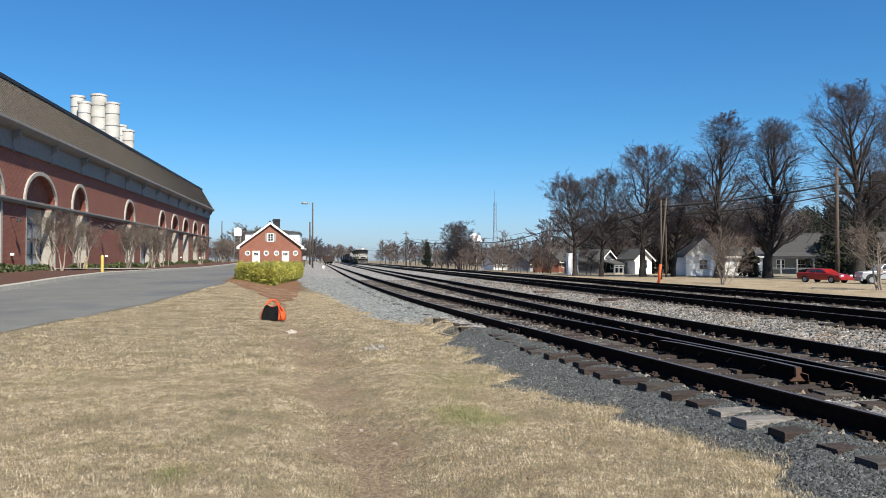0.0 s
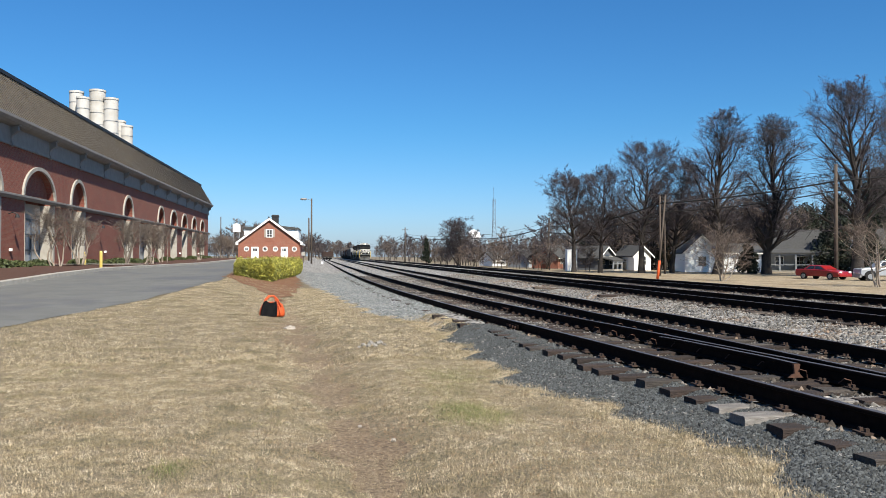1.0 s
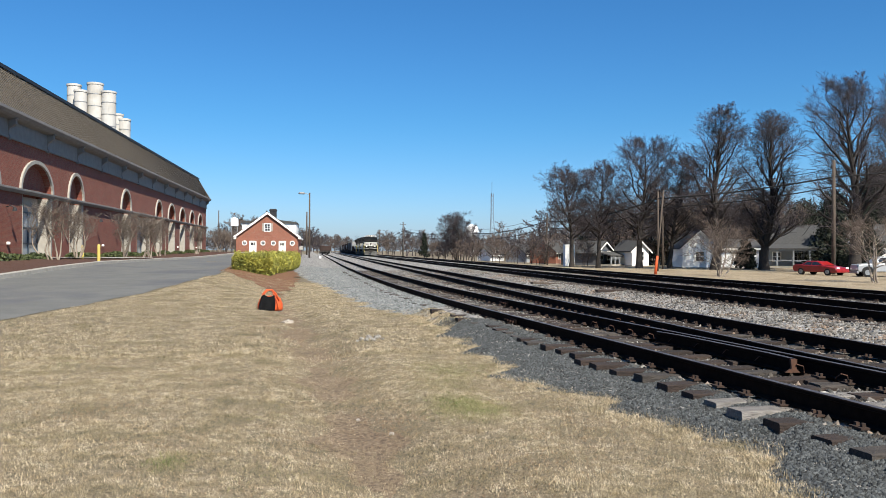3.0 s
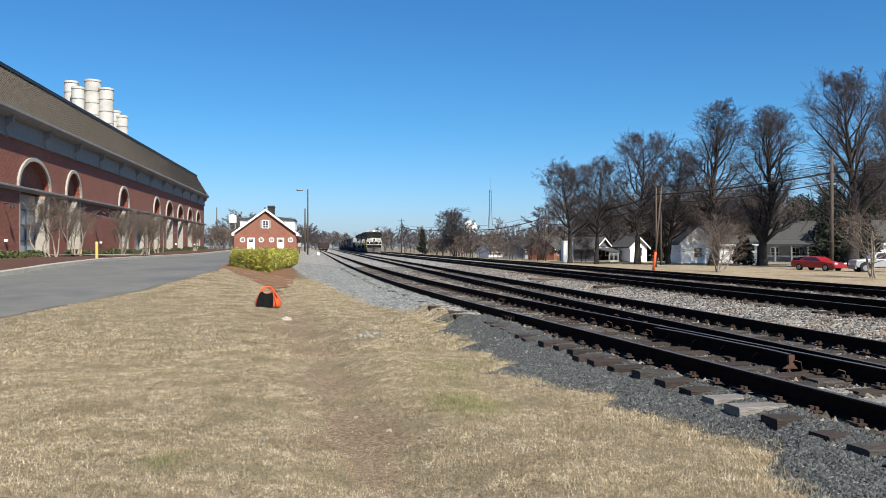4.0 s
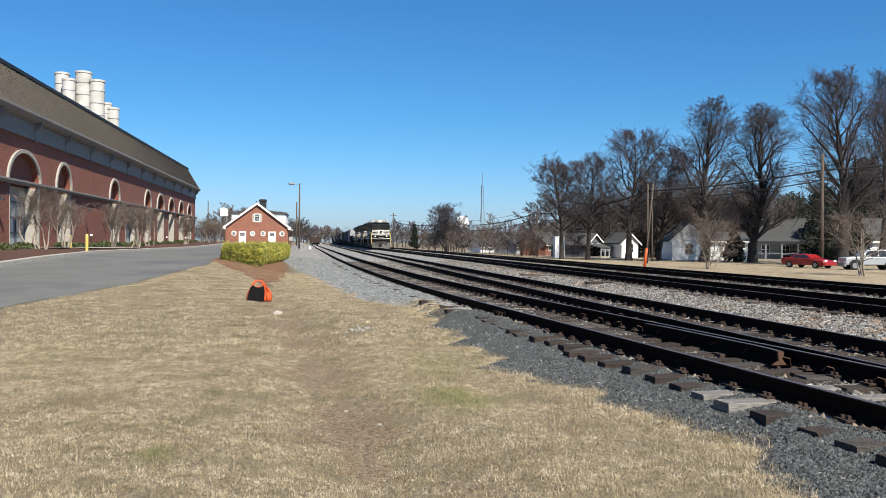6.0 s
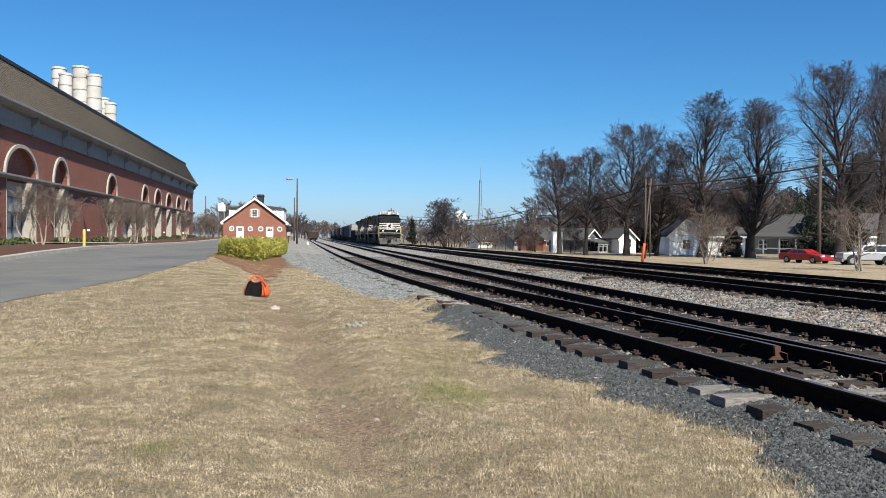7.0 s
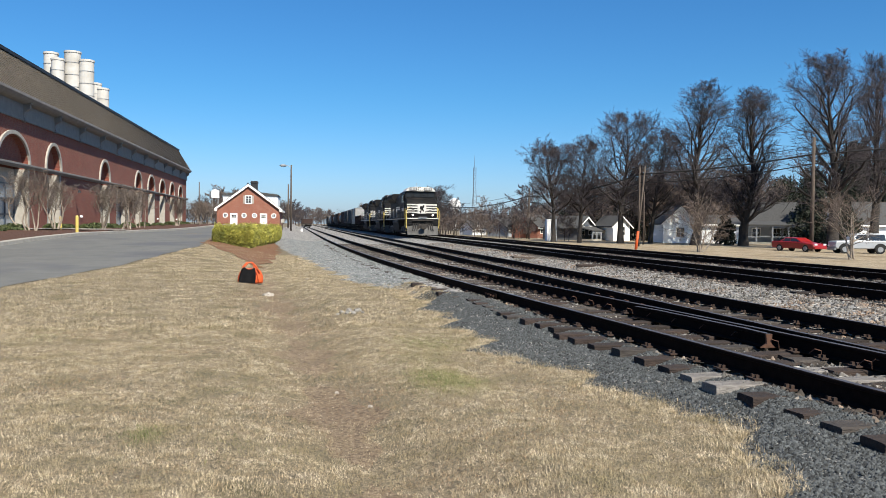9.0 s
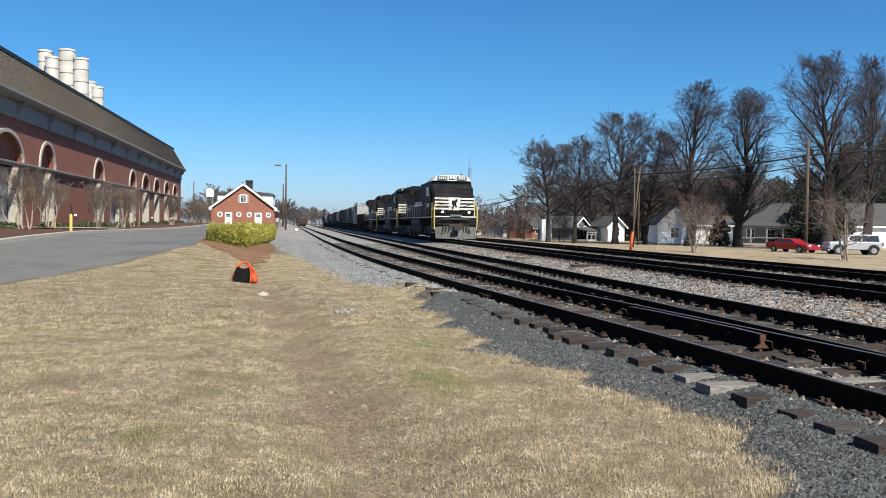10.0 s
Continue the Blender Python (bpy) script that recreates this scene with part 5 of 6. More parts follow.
def locomotive(label, lit=True):
    """A six-axle road locomotive; its nose is at y = 0 and faces -y, railhead at z = 0."""
    th = thing("locomotive", label, "locomotive", group="locomotives of the freight train")
    # pilot and plow
    part("plow", Shape().add([(-1.45, 0.25, 0.12), (0, -0.15, 0.12), (1.45, 0.25, 0.12), (-1.5, 0.45, 0.98), (0, 0.2, 1.02), (1.5, 0.45, 0.98), (-1.4, 0.55, 0.14), (1.4, 0.55, 0.14)],
                             [(0, 1, 4, 3), (1, 2, 5, 4), (3, 4, 5), (0, 3, 6), (2, 7, 5), (6, 3, 5, 7), (0, 6, 7, 2, 1)]), PLOW, th, "scuffed silver snow plow")
    part("pilot", Shape().box(-1.5, 1.5, 0.36, 0.7, 0.98, 1.68).box(-1.38, 1.38, 0.28, 0.36, 1.05, 1.2), LOCO_BLACK, th, bevel=0.02)
    part("sill_stripe", Shape().box(-1.5, 1.5, 0.33, 0.358, 1.62, 1.70), LOCO_WHITE, th, "white front sill stripe")
    part("coupler", Shape().box(-0.18, 0.18, -0.35, 0.4, 0.72, 1.0).box(-0.26, 0.22, -0.5, -0.28, 0.68, 1.04), GRIME, th, bevel=0.03)
    part("coupler_pocket", Shape().box(-0.45, 0.45, 0.18, 0.36, 0.6, 1.15), GRIME, th, bevel=0.03)
    for s in (-1, 1):
        for k in range(3):
            x = s * (0.5 + 0.2 * k)
            part("air_hose", Shape().tube([(x, 0.3, 1.15), (x + 0.03, 0.12, 0.95), (x + s * 0.05, 0.1, 0.65), (x + s * 0.1, 0.16, 0.5)], 0.035, 6), GRIME, th)
        part("step_well", Shape().box(s * 1.3 - 0.2, s * 1.3 + 0.2, 0.7, 1.25, 0.45, 1.6), LOCO_BLACK, th)
        for zz in (0.5, 0.85, 1.2):
            part("step", Shape().box(min(s * 1.2, s * 1.56), max(s * 1.2, s * 1.56), 0.68, 1.3, zz, zz + 0.05), YELLOW, th)
        part("corner_rail", Shape().tube([(s * 1.52, 0.42, 0.75), (s * 1.56, 0.38, 1.1), (s * 1.56, 0.38, 2.35), (s * 1.42, 0.42, 2.62), (s * 1.2, 0.45, 2.68)], 0.036, 7), YELLOW, th, "yellow corner handrail")
        part("corner_rail", Shape().tube([(s * 1.52, 1.35, 0.75), (s * 1.56, 1.38, 1.1), (s * 1.56, 1.38, 2.6)], 0.036, 7), YELLOW, th, "yellow corner handrail")
        part("nose_rail", Shape().tube([(s * 0.25, 0.42, 1.72), (s * 0.25, 0.42, 2.3), (s * 1.2, 0.42, 2.55)], 0.024, 6), LOCO_BLACK, th)
    # deck
    part("deck", Shape().box(-1.53, 1.53, 0.45, 21.8, 1.55, 1.74), LOCO_BLACK, th, bevel=0.02)
    part("side_sill", Shape().box(-1.545, -1.532, 1.5, 21.0, 1.60, 1.66).box(1.532, 1.545, 1.5, 21.0, 1.60, 1.66), LOCO_WHITE, th)
    # nose with stripes
    part("nose", Shape().prism([(1.05, 1.74), (1.0, 2.2), (1.05, 3.12), (1.35, 3.36), (2.1, 3.62), (2.6, 3.7), (2.6, 1.74)], -1.46, 1.46, "x"), LOCO_BLACK, th, bevel=0.08)
    for k in range(4):
        z = 2.16 + 0.24 * k
        part("nose_stripe", Shape().box(-1.44, 1.44, 0.985, 1.03, z, z + 0.13), LOCO_WHITE, th, "white nose stripe")
    part("nose_panel", Shape().box(-0.42, 0.42, 0.97, 1.0, 2.12, 3.03), LOCO_WHITE, th, "white centre panel of the nose")
    part("nose_emblem", Shape().prism([(-0.2, 2.2), (-0.08, 2.2), (-0.02, 2.5), (0.1, 2.3), (0.2, 2.32), (0.12, 2.6), (0.25, 2.85), (0.12, 2.95), (0.02, 2.8), (-0.14, 2.85), (-0.22, 2.6), (-0.12, 2.48)], 0.955, 0.968),
         LOCO_BLACK, th, "plain dark emblem")
    part("nose_side_stripe", Shape().box(-1.485, -1.462, 1.2, 2.6, 2.2, 2.3).box(-1.485, -1.462, 1.2, 2.6, 2.55, 2.65), LOCO_WHITE, th)
    # cab
    part("cab", Shape().prism([(-1.53, 1.74), (1.53, 1.74), (1.53, 3.95), (1.42, 4.28), (-1.42, 4.28), (-1.53, 3.95)], 2.3, 5.0), LOCO_BLACK, th, bevel=0.05)
    part("cab_roof", Shape().prism([(-1.46, 4.24), (1.46, 4.24), (1.15, 4.58), (0.6, 4.66), (-0.6, 4.66), (-1.15, 4.58)], 2.05, 5.0), LOCO_WHITE if lit else LOCO_BLACK, th, "white cab roof front", bevel=0.03)
    for x0, x1 in ((-1.36, -0.72), (-0.66, -0.03), (0.03, 0.66), (0.72, 1.36)):
        part("windshield", Shape().box(x0, x1, 2.27, 2.31, 3.68, 4.14), WINDSHIELD, th, bevel=0.01)
    for s in (-1, 1):
        x = s * 1.535
        for ya, yb in ((2.7, 3.5), (3.6, 4.4)):
            part("cab_side_window", Shape().box(min(x, x + s * 0.012), max(x, x + s * 0.012), ya, yb, 3.2, 3.85), WINDSHIELD, th)
        part("mirror", Shape().box(s * 1.6 - 0.06, s * 1.6 + 0.06, 2.45, 2.55, 3.3, 3.8), LOCO_BLACK, th)
        part("side_number", Shape().box(min(x, x + s * 0.014), max(x, x + s * 0.014), 2.9, 4.2, 2.35, 2.65), PALE_BAR, th)
        nb = part("number_board", Shape().box(s * 0.72 - 0.36, s * 0.72 + 0.36, 1.98, 2.12, 4.32, 4.60), NUMBER, th, "dark number board with pale bars", bevel=0.015)
        for k in range(4):
            part("number_bar", Shape().box(s * 0.72 - 0.26 + k * 0.14, s * 0.72 - 0.18 + k * 0.14, 1.965, 1.978, 4.36, 4.55), PALE_BAR, nb)
        dl = part("ditch_light", Shape().add([(s * 0.95 + 0.16 * math.cos(math.tau * k / 14), y, 1.98 + 0.16 * math.sin(math.tau * k / 14)) for y in (0.32, 0.5) for k in range(14)],
                                             [tuple(range(14))] + [tuple(range(27, 13, -1))] + [(k, (k + 1) % 14 + 0, 14 + (k + 1) % 14, 14 + k) for k in range(14)]), LOCO_BLACK, th)
        if lit:
            part("lens", Shape().prism([(s * 0.95 + 0.085 * math.cos(math.tau * k / 14), 1.98 + 0.085 * math.sin(math.tau * k / 14)) for k in range(14)], 0.305, 0.318), LAMP_ON, dl, "lit ditch light lens")
    hl = part("headlight", Shape().box(-0.24, 0.24, 2.0, 2.12, 4.36, 4.62), LOCO_BLACK, th, bevel=0.02)
    for s in (-1, 1):
        part("lens", Shape().prism([(s * 0.11 + 0.085 * math.cos(math.tau * k / 12), 4.49 + 0.085 * math.sin(math.tau * k / 12)) for k in range(12)], 1.985, 1.998), LAMP_ON if lit else WINDSHIELD, hl)
    part("roof_unit", Shape().box(-0.55, 0.55, 3.2, 4.4, 4.62, 4.72), LOCO_BLACK, th, bevel=0.04)
    part("horn", Shape().tube([(0.7, 2.5, 4.62), (0.7, 2.2, 4.75)], [0.03, 0.07], 8), GRIME, th)
    part("antenna", Shape().tube([(-0.3, 3.0, 4.6), (-0.3, 3.0, 5.1)], 0.015, 5), STEEL, th)
    # long hood
    part("hood", Shape().prism([(-0.98, 1.74), (0.98, 1.74), (0.98, 3.9), (0.7, 4.2), (-0.7, 4.2), (-0.98, 3.9)], 5.0, 21.0), LOCO_BLACK, th, bevel=0.04)
    part("alternator_box", Shape().prism([(-1.4, 1.78), (1.4, 1.78), (1.4, 3.95), (1.05, 4.26), (-1.05, 4.26), (-1.4, 3.95)], 5.0, 7.6), LOCO_BLACK, th, bevel=0.05)
    part("radiator", Shape().prism([(-1.0, 3.45), (-1.45, 3.85), (-1.45, 4.25), (-1.2, 4.42), (1.2, 4.42), (1.45, 4.25), (1.45, 3.85), (1.0, 3.45)], 15.2, 20.6), LOCO_BLACK, th, "winged radiator housing", bevel=0.04)
    part("dynamic_brake_hatch", Shape().box(-0.9, 0.9, 8.6, 12.0, 4.2, 4.42), LOCO_BLACK, th, bevel=0.06)
    part("exhaust", Shape().box(-0.3, 0.3, 12.6, 13.8, 4.2, 4.5), GRIME, th, bevel=0.03)
    for s in (-1, 1):
        for k in range(13):
            y = 5.3 + k * 0.74 if k > 3 else 8.4 + k * 0.74
            x = s * 0.985
            part("hood_door", Shape().box(min(x, x + s * 0.03), max(x, x + s * 0.03), 8.3 + k * 0.55, 8.78 + k * 0.55, 1.95, 3.75), LOCO_BLACK, th, bevel=0.01)
        part("side_lettering", Shape().box(min(s * 1.012, s * 1.03), max(s * 1.012, s * 1.03), 10.4, 14.6, 2.6, 2.95), PALE_BAR, th)
        for k in range(6):
            z = 3.88 + k * 0.06
            part("louvre", Shape().box(min(s * 1.45, s * 1.48), max(s * 1.45, s * 1.48), 15.5, 20.3, z, z + 0.03), GRIME, th)
        pts = [(s * 1.48, 5.4 + k * 1.5, 2.72) for k in range(11)]
        part("walkway_rail", Shape().tube(pts, 0.022, 6), LOCO_BLACK, th)
        for p in pts:
            part("stanchion", Shape().tube([(p[0], p[1], 1.74), (p[0], p[1], 2.74)], 0.02, 5), LOCO_WHITE, th)
        part("battery_box", Shape().box(min(s * 1.05, s * 1.5), max(s * 1.05, s * 1.5), 5.6, 8.0, 1.74, 2.5), LOCO_BLACK, th, bevel=0.03)
    part("fuel_tank", Shape().prism([(-1.35, 0.5), (-1.1, 0.28), (1.1, 0.28), (1.35, 0.5), (1.5, 1.5), (-1.5, 1.5)], 8.0, 13.6), GRIME, th, bevel=0.05)
    part("air_reservoir", Shape().tube([(-1.38, 8.3, 1.35), (-1.38, 13.2, 1.35)], 0.17, 12), TRUCK_GREY, th)
    bogie(th, 5.0, 3, 1.85, 0.53, TRUCK_GREY)
    bogie(th, 16.8, 3, 1.85, 0.53, TRUCK_GREY)
    # front details: hood seams, grab irons, uncoupling lever
    part("uncoupling_lever", Shape().tube([(-1.35, 0.26, 1.35), (-0.4, 0.24, 1.3), (0, 0.2, 1.15), (0.4, 0.24, 1.3), (1.35, 0.26, 1.35)], 0.022, 6), LOCO_BLACK, th)
    part("anticlimber", Shape().box(-1.0, 1.0, 0.16, 0.36, 1.42, 1.56), GRIME, th, bevel=0.02)
    part("drop_step", Shape().box(-0.4, 0.4, 0.2, 0.4, 1.74, 1.8), STEEL, th)
    for k in range(5):
        part("grab_iron", Shape().tube([(-1.3, 0.97, 1.95 + k * 0.24), (-1.3, 0.92, 1.95 + k * 0.24), (-0.95, 0.92, 1.95 + k * 0.24), (-0.95, 0.97, 1.95 + k * 0.24)], 0.016, 5), LOCO_BLACK, th)
    part("wiper", Shape().tube([(-0.9, 2.24, 4.14), (-0.75, 2.22, 3.75)], 0.014, 5), LOCO_BLACK, th)
    part("wiper", Shape().tube([(0.2, 2.24, 4.14), (0.4, 2.22, 3.75)], 0.014, 5), LOCO_BLACK, th)
    # Added dark glass block for a reflection in the windshield; the nose has no lamp.
    part("reflection_block", Shape().box(-0.09, 0.09, 1.12, 1.2, 3.14, 3.28), WINDSHIELD, th)
    th.scale = (1.03, 1.0, 1.045)
    return th


def freight_car(kind, length, mat, label):
    """A freight car; its leading end is at y = 0, railhead at z = 0."""
    th = thing(kind, label, "freight car", group="cars of the freight train")
    L = length - 0.9
    part("underframe", Shape().box(-0.5, 0.5, 0.1, length - 0.1, 0.85, 1.1).box(-1.45, 1.45, 0.45, 0.65, 0.95, 1.25).box(-1.45, 1.45, L + 0.25, L + 0.45, 0.95, 1.25), GRIME, th)
    for y in (-0.3, length - 0.2):
        part("coupler", Shape().box(-0.15, 0.15, y, y + 0.5, 0.75, 1.0), GRIME, th, bevel=0.03)
    if kind == "covered_hopper":
        part("body", Shape().prism([(0.5, 2.6), (1.6, 4.3), (L - 0.7, 4.3), (L + 0.4, 2.6), (L + 0.4, 2.4), (L - 2.0, 1.25), (2.9, 1.25), (0.5, 2.4)], -1.52, 1.52, "x"), mat, th, bevel=0.08)
        part("roof_walk", Shape().box(-0.45, 0.45, 1.4, L - 0.5, 4.38, 4.44), STEEL, th)
        for k in range(5):
            part("hatch", Shape().box(-0.9, 0.9, 2.2 + k * (L - 4) / 4.6, 3.4 + k * (L - 4) / 4.6, 4.28, 4.4), mat, th, bevel=0.03)
        for k in range(3):
            y = 3.4 + k * (L - 5.2) / 2.4
            part("discharge_chute", Shape().prism([(y, 1.3), (y + 2.6, 1.3), (y + 1.7, 0.55), (y + 0.9, 0.55)], -0.8, 0.8, "x"), GRIME, th)
        for s in (-1, 1):
            for k in range(9):
                y = 1.8 + k * (L - 3) / 8
                part("side_rib", Shape().box(min(s * 1.52, s * 1.6), max(s * 1.52, s * 1.6), y - 0.05, y + 0.05, 1.4, 4.1), mat, th)
            part("end_post", Shape().box(s * 1.42 - 0.06, s * 1.42 + 0.06, 0.5, 0.62, 1.2, 3.9), mat, th)
        part("end_ladder", Shape().box(-1.3, -0.9, 0.46, 0.5, 1.2, 1.24).box(-1.3, -0.9, 0.46, 0.5, 1.7, 1.74).box(-1.3, -0.9, 0.46, 0.5, 2.2, 2.24).box(-1.3, -1.26, 0.45, 0.5, 1.2, 3.0).box(-0.94, -0.9, 0.45, 0.5, 1.2, 3.0), STEEL, th)
    elif kind == "gondola":
        part("floor", Shape().box(-1.45, 1.45, 0.5, L + 0.4, 1.1, 1.25), mat, th)
        for s in (-1, 1):
            part("side", Shape().box(s * 1.46 - 0.05, s * 1.46 + 0.05, 0.5, L + 0.4, 1.1, 2.55), mat, th)
            part("top_rail", Shape().box(s * 1.5 - 0.08, s * 1.5 + 0.08, 0.5, L + 0.4, 2.55, 2.68), mat, th)
            for k in range(11):
                y = 0.8 + k * (L - 0.5) / 10
                part("side_post", Shape().box(min(s * 1.51, s * 1.62), max(s * 1.51, s * 1.62), y - 0.07, y + 0.07, 1.15, 2.55), mat, th)
        for y in (0.5, L + 0.3):
            part("end_wall", Shape().box(-1.42, 1.42, y, y + 0.1, 1.1, 2.6), mat, th)
            for k in range(3):
                part("end_rib", Shape().box(-1.42, 1.42, y - 0.06, y + 0.001, 1.35 + k * 0.4, 1.47 + k * 0.4), mat, th)
    elif kind == "tank_car":
        t = Shape()
        prof = [(0.2, 0.0), (0.9, 0.12), (1.35, 0.45), (1.48, 0.9), (1.48, L - 1.1), (1.35, L - 0.6), (0.9, L - 0.25), (0.2, L - 0.12)]
        t.add([(r * math.cos(math.tau * k / 24), 0.55 + y, 2.65 + r * math.sin(math.tau * k / 24)) for r, y in prof for k in range(24)],
              [(i * 24 + k, i * 24 + (k + 1) % 24, i * 24 + 24 + (k + 1) % 24, i * 24 + 24 + k) for i in range(7) for k in range(24)] + [tuple(range(24)), tuple(range(7 * 24 + 23, 7 * 24 - 1, -1))])
        part("tank", t, mat, th, smooth=True)
        part("dome", Shape().lathe([(0.5, 4.0), (0.5, 4.45), (0.3, 4.55)], 0, length / 2, 16), mat, th)
        part("saddle", Shape().box(-1.2, 1.2, 1.2, 2.6, 1.05, 1.7).box(-1.2, 1.2, L - 1.7, L - 0.3, 1.05, 1.7), GRIME, th)
    else:
        part("body", Shape().box(-1.5, 1.5, 0.5, L + 0.4, 1.1, 4.3), mat, th, bevel=0.04)
        part("roof", Shape().prism([(-1.55, 4.25), (1.55, 4.25), (0, 4.5)], 0.45, L + 0.45), STEEL, th)
        for s in (-1, 1):
            part("sliding_door", Shape().box(min(s * 1.5, s * 1.57), max(s * 1.5, s * 1.57), length / 2 - 1.5, length / 2 + 1.5, 1.2, 4.15), mat, th)
            for k in range(12):
                y = 0.8 + k * (L - 0.5) / 11
                part("side_rib", Shape().box(min(s * 1.5, s * 1.54), max(s * 1.5, s * 1.54), y - 0.05, y + 0.05, 1.15, 4.2), mat, th)
    bogie(th, 2.3, 2, 1.75, 0.42, GRIME)
    bogie(th, length - 2.3, 2, 1.75, 0.42, GRIME)
    return th


TRAIN = []
cursor = 0.0
for k in range(3):
    TRAIN.append((locomotive(("leading black locomotive with white nose stripes and lit headlights", "second black locomotive coupled behind the leader",
                              "third black locomotive with pale number boards")[k], lit=k == 0), cursor))
    cursor += 22.5
CONSIST = [("gondola", 16, CAR_BROWN), ("boxcar", 12, CAR_WHITE), ("covered_hopper", 18, CAR_GREY), ("covered_hopper", 18, CAR_GREY), ("boxcar", 17, CAR_BROWN), ("tank_car", 16, CAR_BLACK),
           ("boxcar", 17, CAR_BROWN), ("covered_hopper", 18, CAR_GREY), ("tank_car", 16, CAR_BLACK), ("boxcar", 17, CAR_BROWN), ("covered_hopper", 18, CAR_WHITE), ("tank_car", 16, CAR_BLACK),
           ("covered_hopper", 18, CAR_GREY), ("boxcar", 17, CAR_BROWN)]
SAY = {"gondola": "rust-brown open gondola car", "covered_hopper": "covered hopper car with sloped ends", "boxcar": "boxcar with ribbed sides", "tank_car": "black cylindrical tank car"}
HUE = {CAR_WHITE: "pale ", CAR_GREY: "grey ", CAR_BROWN: "brown ", CAR_BLACK: ""}
MADE = {}
for kind, length, mat in CONSIST:
    label = (HUE[mat] if kind != "gondola" else "") + SAY[kind] + " in the train"
    if (kind, mat, length) in MADE:
        TRAIN.append((copy_thing(MADE[kind, mat, length], pose(MAIN_X, 400, Z_MAIN)), cursor))
    else:
        MADE[kind, mat, length] = freight_car(kind, length, mat, label)
        TRAIN.append((MADE[kind, mat, length], cursor))
    cursor += length + 0.15
parked = freight_car("gondola", 16, CAR_BROWN, "rust-brown gondola car parked on the siding")
parked.matrix_world = pose(float(siding_x(245)), 245, Z_NEAR, 0, 0, 0.6)
tagged(parked, group="parked cars on the siding")


# ---- road vehicles ----
RED_PAINT = material("faded_red_paint", [(0.215, 0.00614, 0.00717), (0.282, 0.0128, 0.0102)], scale=2, rough=0.3, bump=0.0, spec=0.7)
SILVER_PAINT = material("pale_silver_paint", [(0.32, 0.333, 0.352), (0.384, 0.397, 0.416)], scale=2, rough=0.3, bump=0.0, metal=0.2)
RUBBER = material("tyre_rubber", [(0.00768, 0.00768, 0.00768), (0.016, 0.016, 0.016)], scale=8, rough=0.9, bump=0.2)
LAMP_CLEAR = material("clear_lamp", [(0.75, 0.76, 0.78), (0.85, 0.86, 0.88)], rough=0.15, bump=0)


def road_car(name, label, m, paint, profile, cabin, width, wheels, wr, wins, nose_x):
    """A parked vehicle seen from its side: local x runs from tail to nose, y is across, -y faces the tracks."""
    th = thing(name, label, "car", m, "vehicles parked by the houses")
    part("body", Shape().prism(profile, -width / 2, width / 2), paint, th, bevel=0.07)
    cw = width * 0.43
    s = Shape()
    n = len(cabin)
    low = min(p[1] for p in cabin)
    high = max(p[1] for p in cabin)
    for side in (-1, 1):
        s.v += [(p[0], side * (width * 0.47 - (p[1] - low) / (high - low) * 0.2), p[1]) for p in cabin]
    s.f += [tuple(range(n - 1, -1, -1)), tuple(range(n, 2 * n))] + [(i, (i + 1) % n, n + (i + 1) % n, n + i) for i in range(n)]
    part("cabin", s, paint, th, bevel=0.04)
    for side in (-1, 1):
        for w in wins:
            yb = side * (width * 0.47 + 0.012)
            part("side_window", Shape().add([(p[0], side * (width * 0.47 - (p[1] - low) / (high - low) * 0.2 + d), p[1]) for d in (0.004, 0.016) for p in w],
                                            [(0, 1, 2, 3), (7, 6, 5, 4), (0, 4, 5, 1), (1, 5, 6, 2), (2, 6, 7, 3), (3, 7, 4, 0)]), GLASS, th)
        for x in wheels:
            t = Shape()
            t.prism([(x + wr * math.cos(math.tau * k / 22), wr + wr * math.sin(math.tau * k / 22)) for k in range(22)], side * width / 2 - 0.1 - 0.08 * side, side * width / 2 + 0.1 - 0.08 * side)
            wh = part("wheel", t, RUBBER, th)
            r = Shape()
            a = side * width / 2 + (0.023 if side > 0 else -0.045)
            r.prism([(x + wr * 0.6 * math.cos(math.tau * k / 16), wr + wr * 0.6 * math.sin(math.tau * k / 16)) for k in range(16)], a, a + 0.022)
            part("rim", r, STEEL, wh)
        part("headlight", Shape().box(nose_x - 0.05, nose_x + 0.02, side * width * 0.34 - 0.17, side * width * 0.34 + 0.17, 0.6, 0.74), LAMP_CLEAR, th, bevel=0.01)
    part("front_bumper", Shape().box(nose_x - 0.1, nose_x + 0.06, -width * 0.47, width * 0.47, 0.28, 0.5), paint if name == "sedan" else STEEL, th, bevel=0.03)
    f = [cabin[k] for k in range(n)]
    hi = max(range(n), key=lambda i: (round(f[i][1], 2), f[i][0]))
    lo_ = max(range(n), key=lambda i: f[i][0])
    a, b = f[hi], f[lo_]
    part("windshield", Shape().add([(a[0] - 0.02 + d, -width * 0.25 * 1.2, a[1] - 0.05) for d in (0.03,)] + [(a[0] + 0.01, width * 0.3, a[1] - 0.05), (b[0] - 0.03, width * 0.4, b[1] + 0.06), (b[0] - 0.03, -width * 0.4, b[1] + 0.06)]
                                   , [(0, 1, 2, 3)]), GLASS, th)
    return th


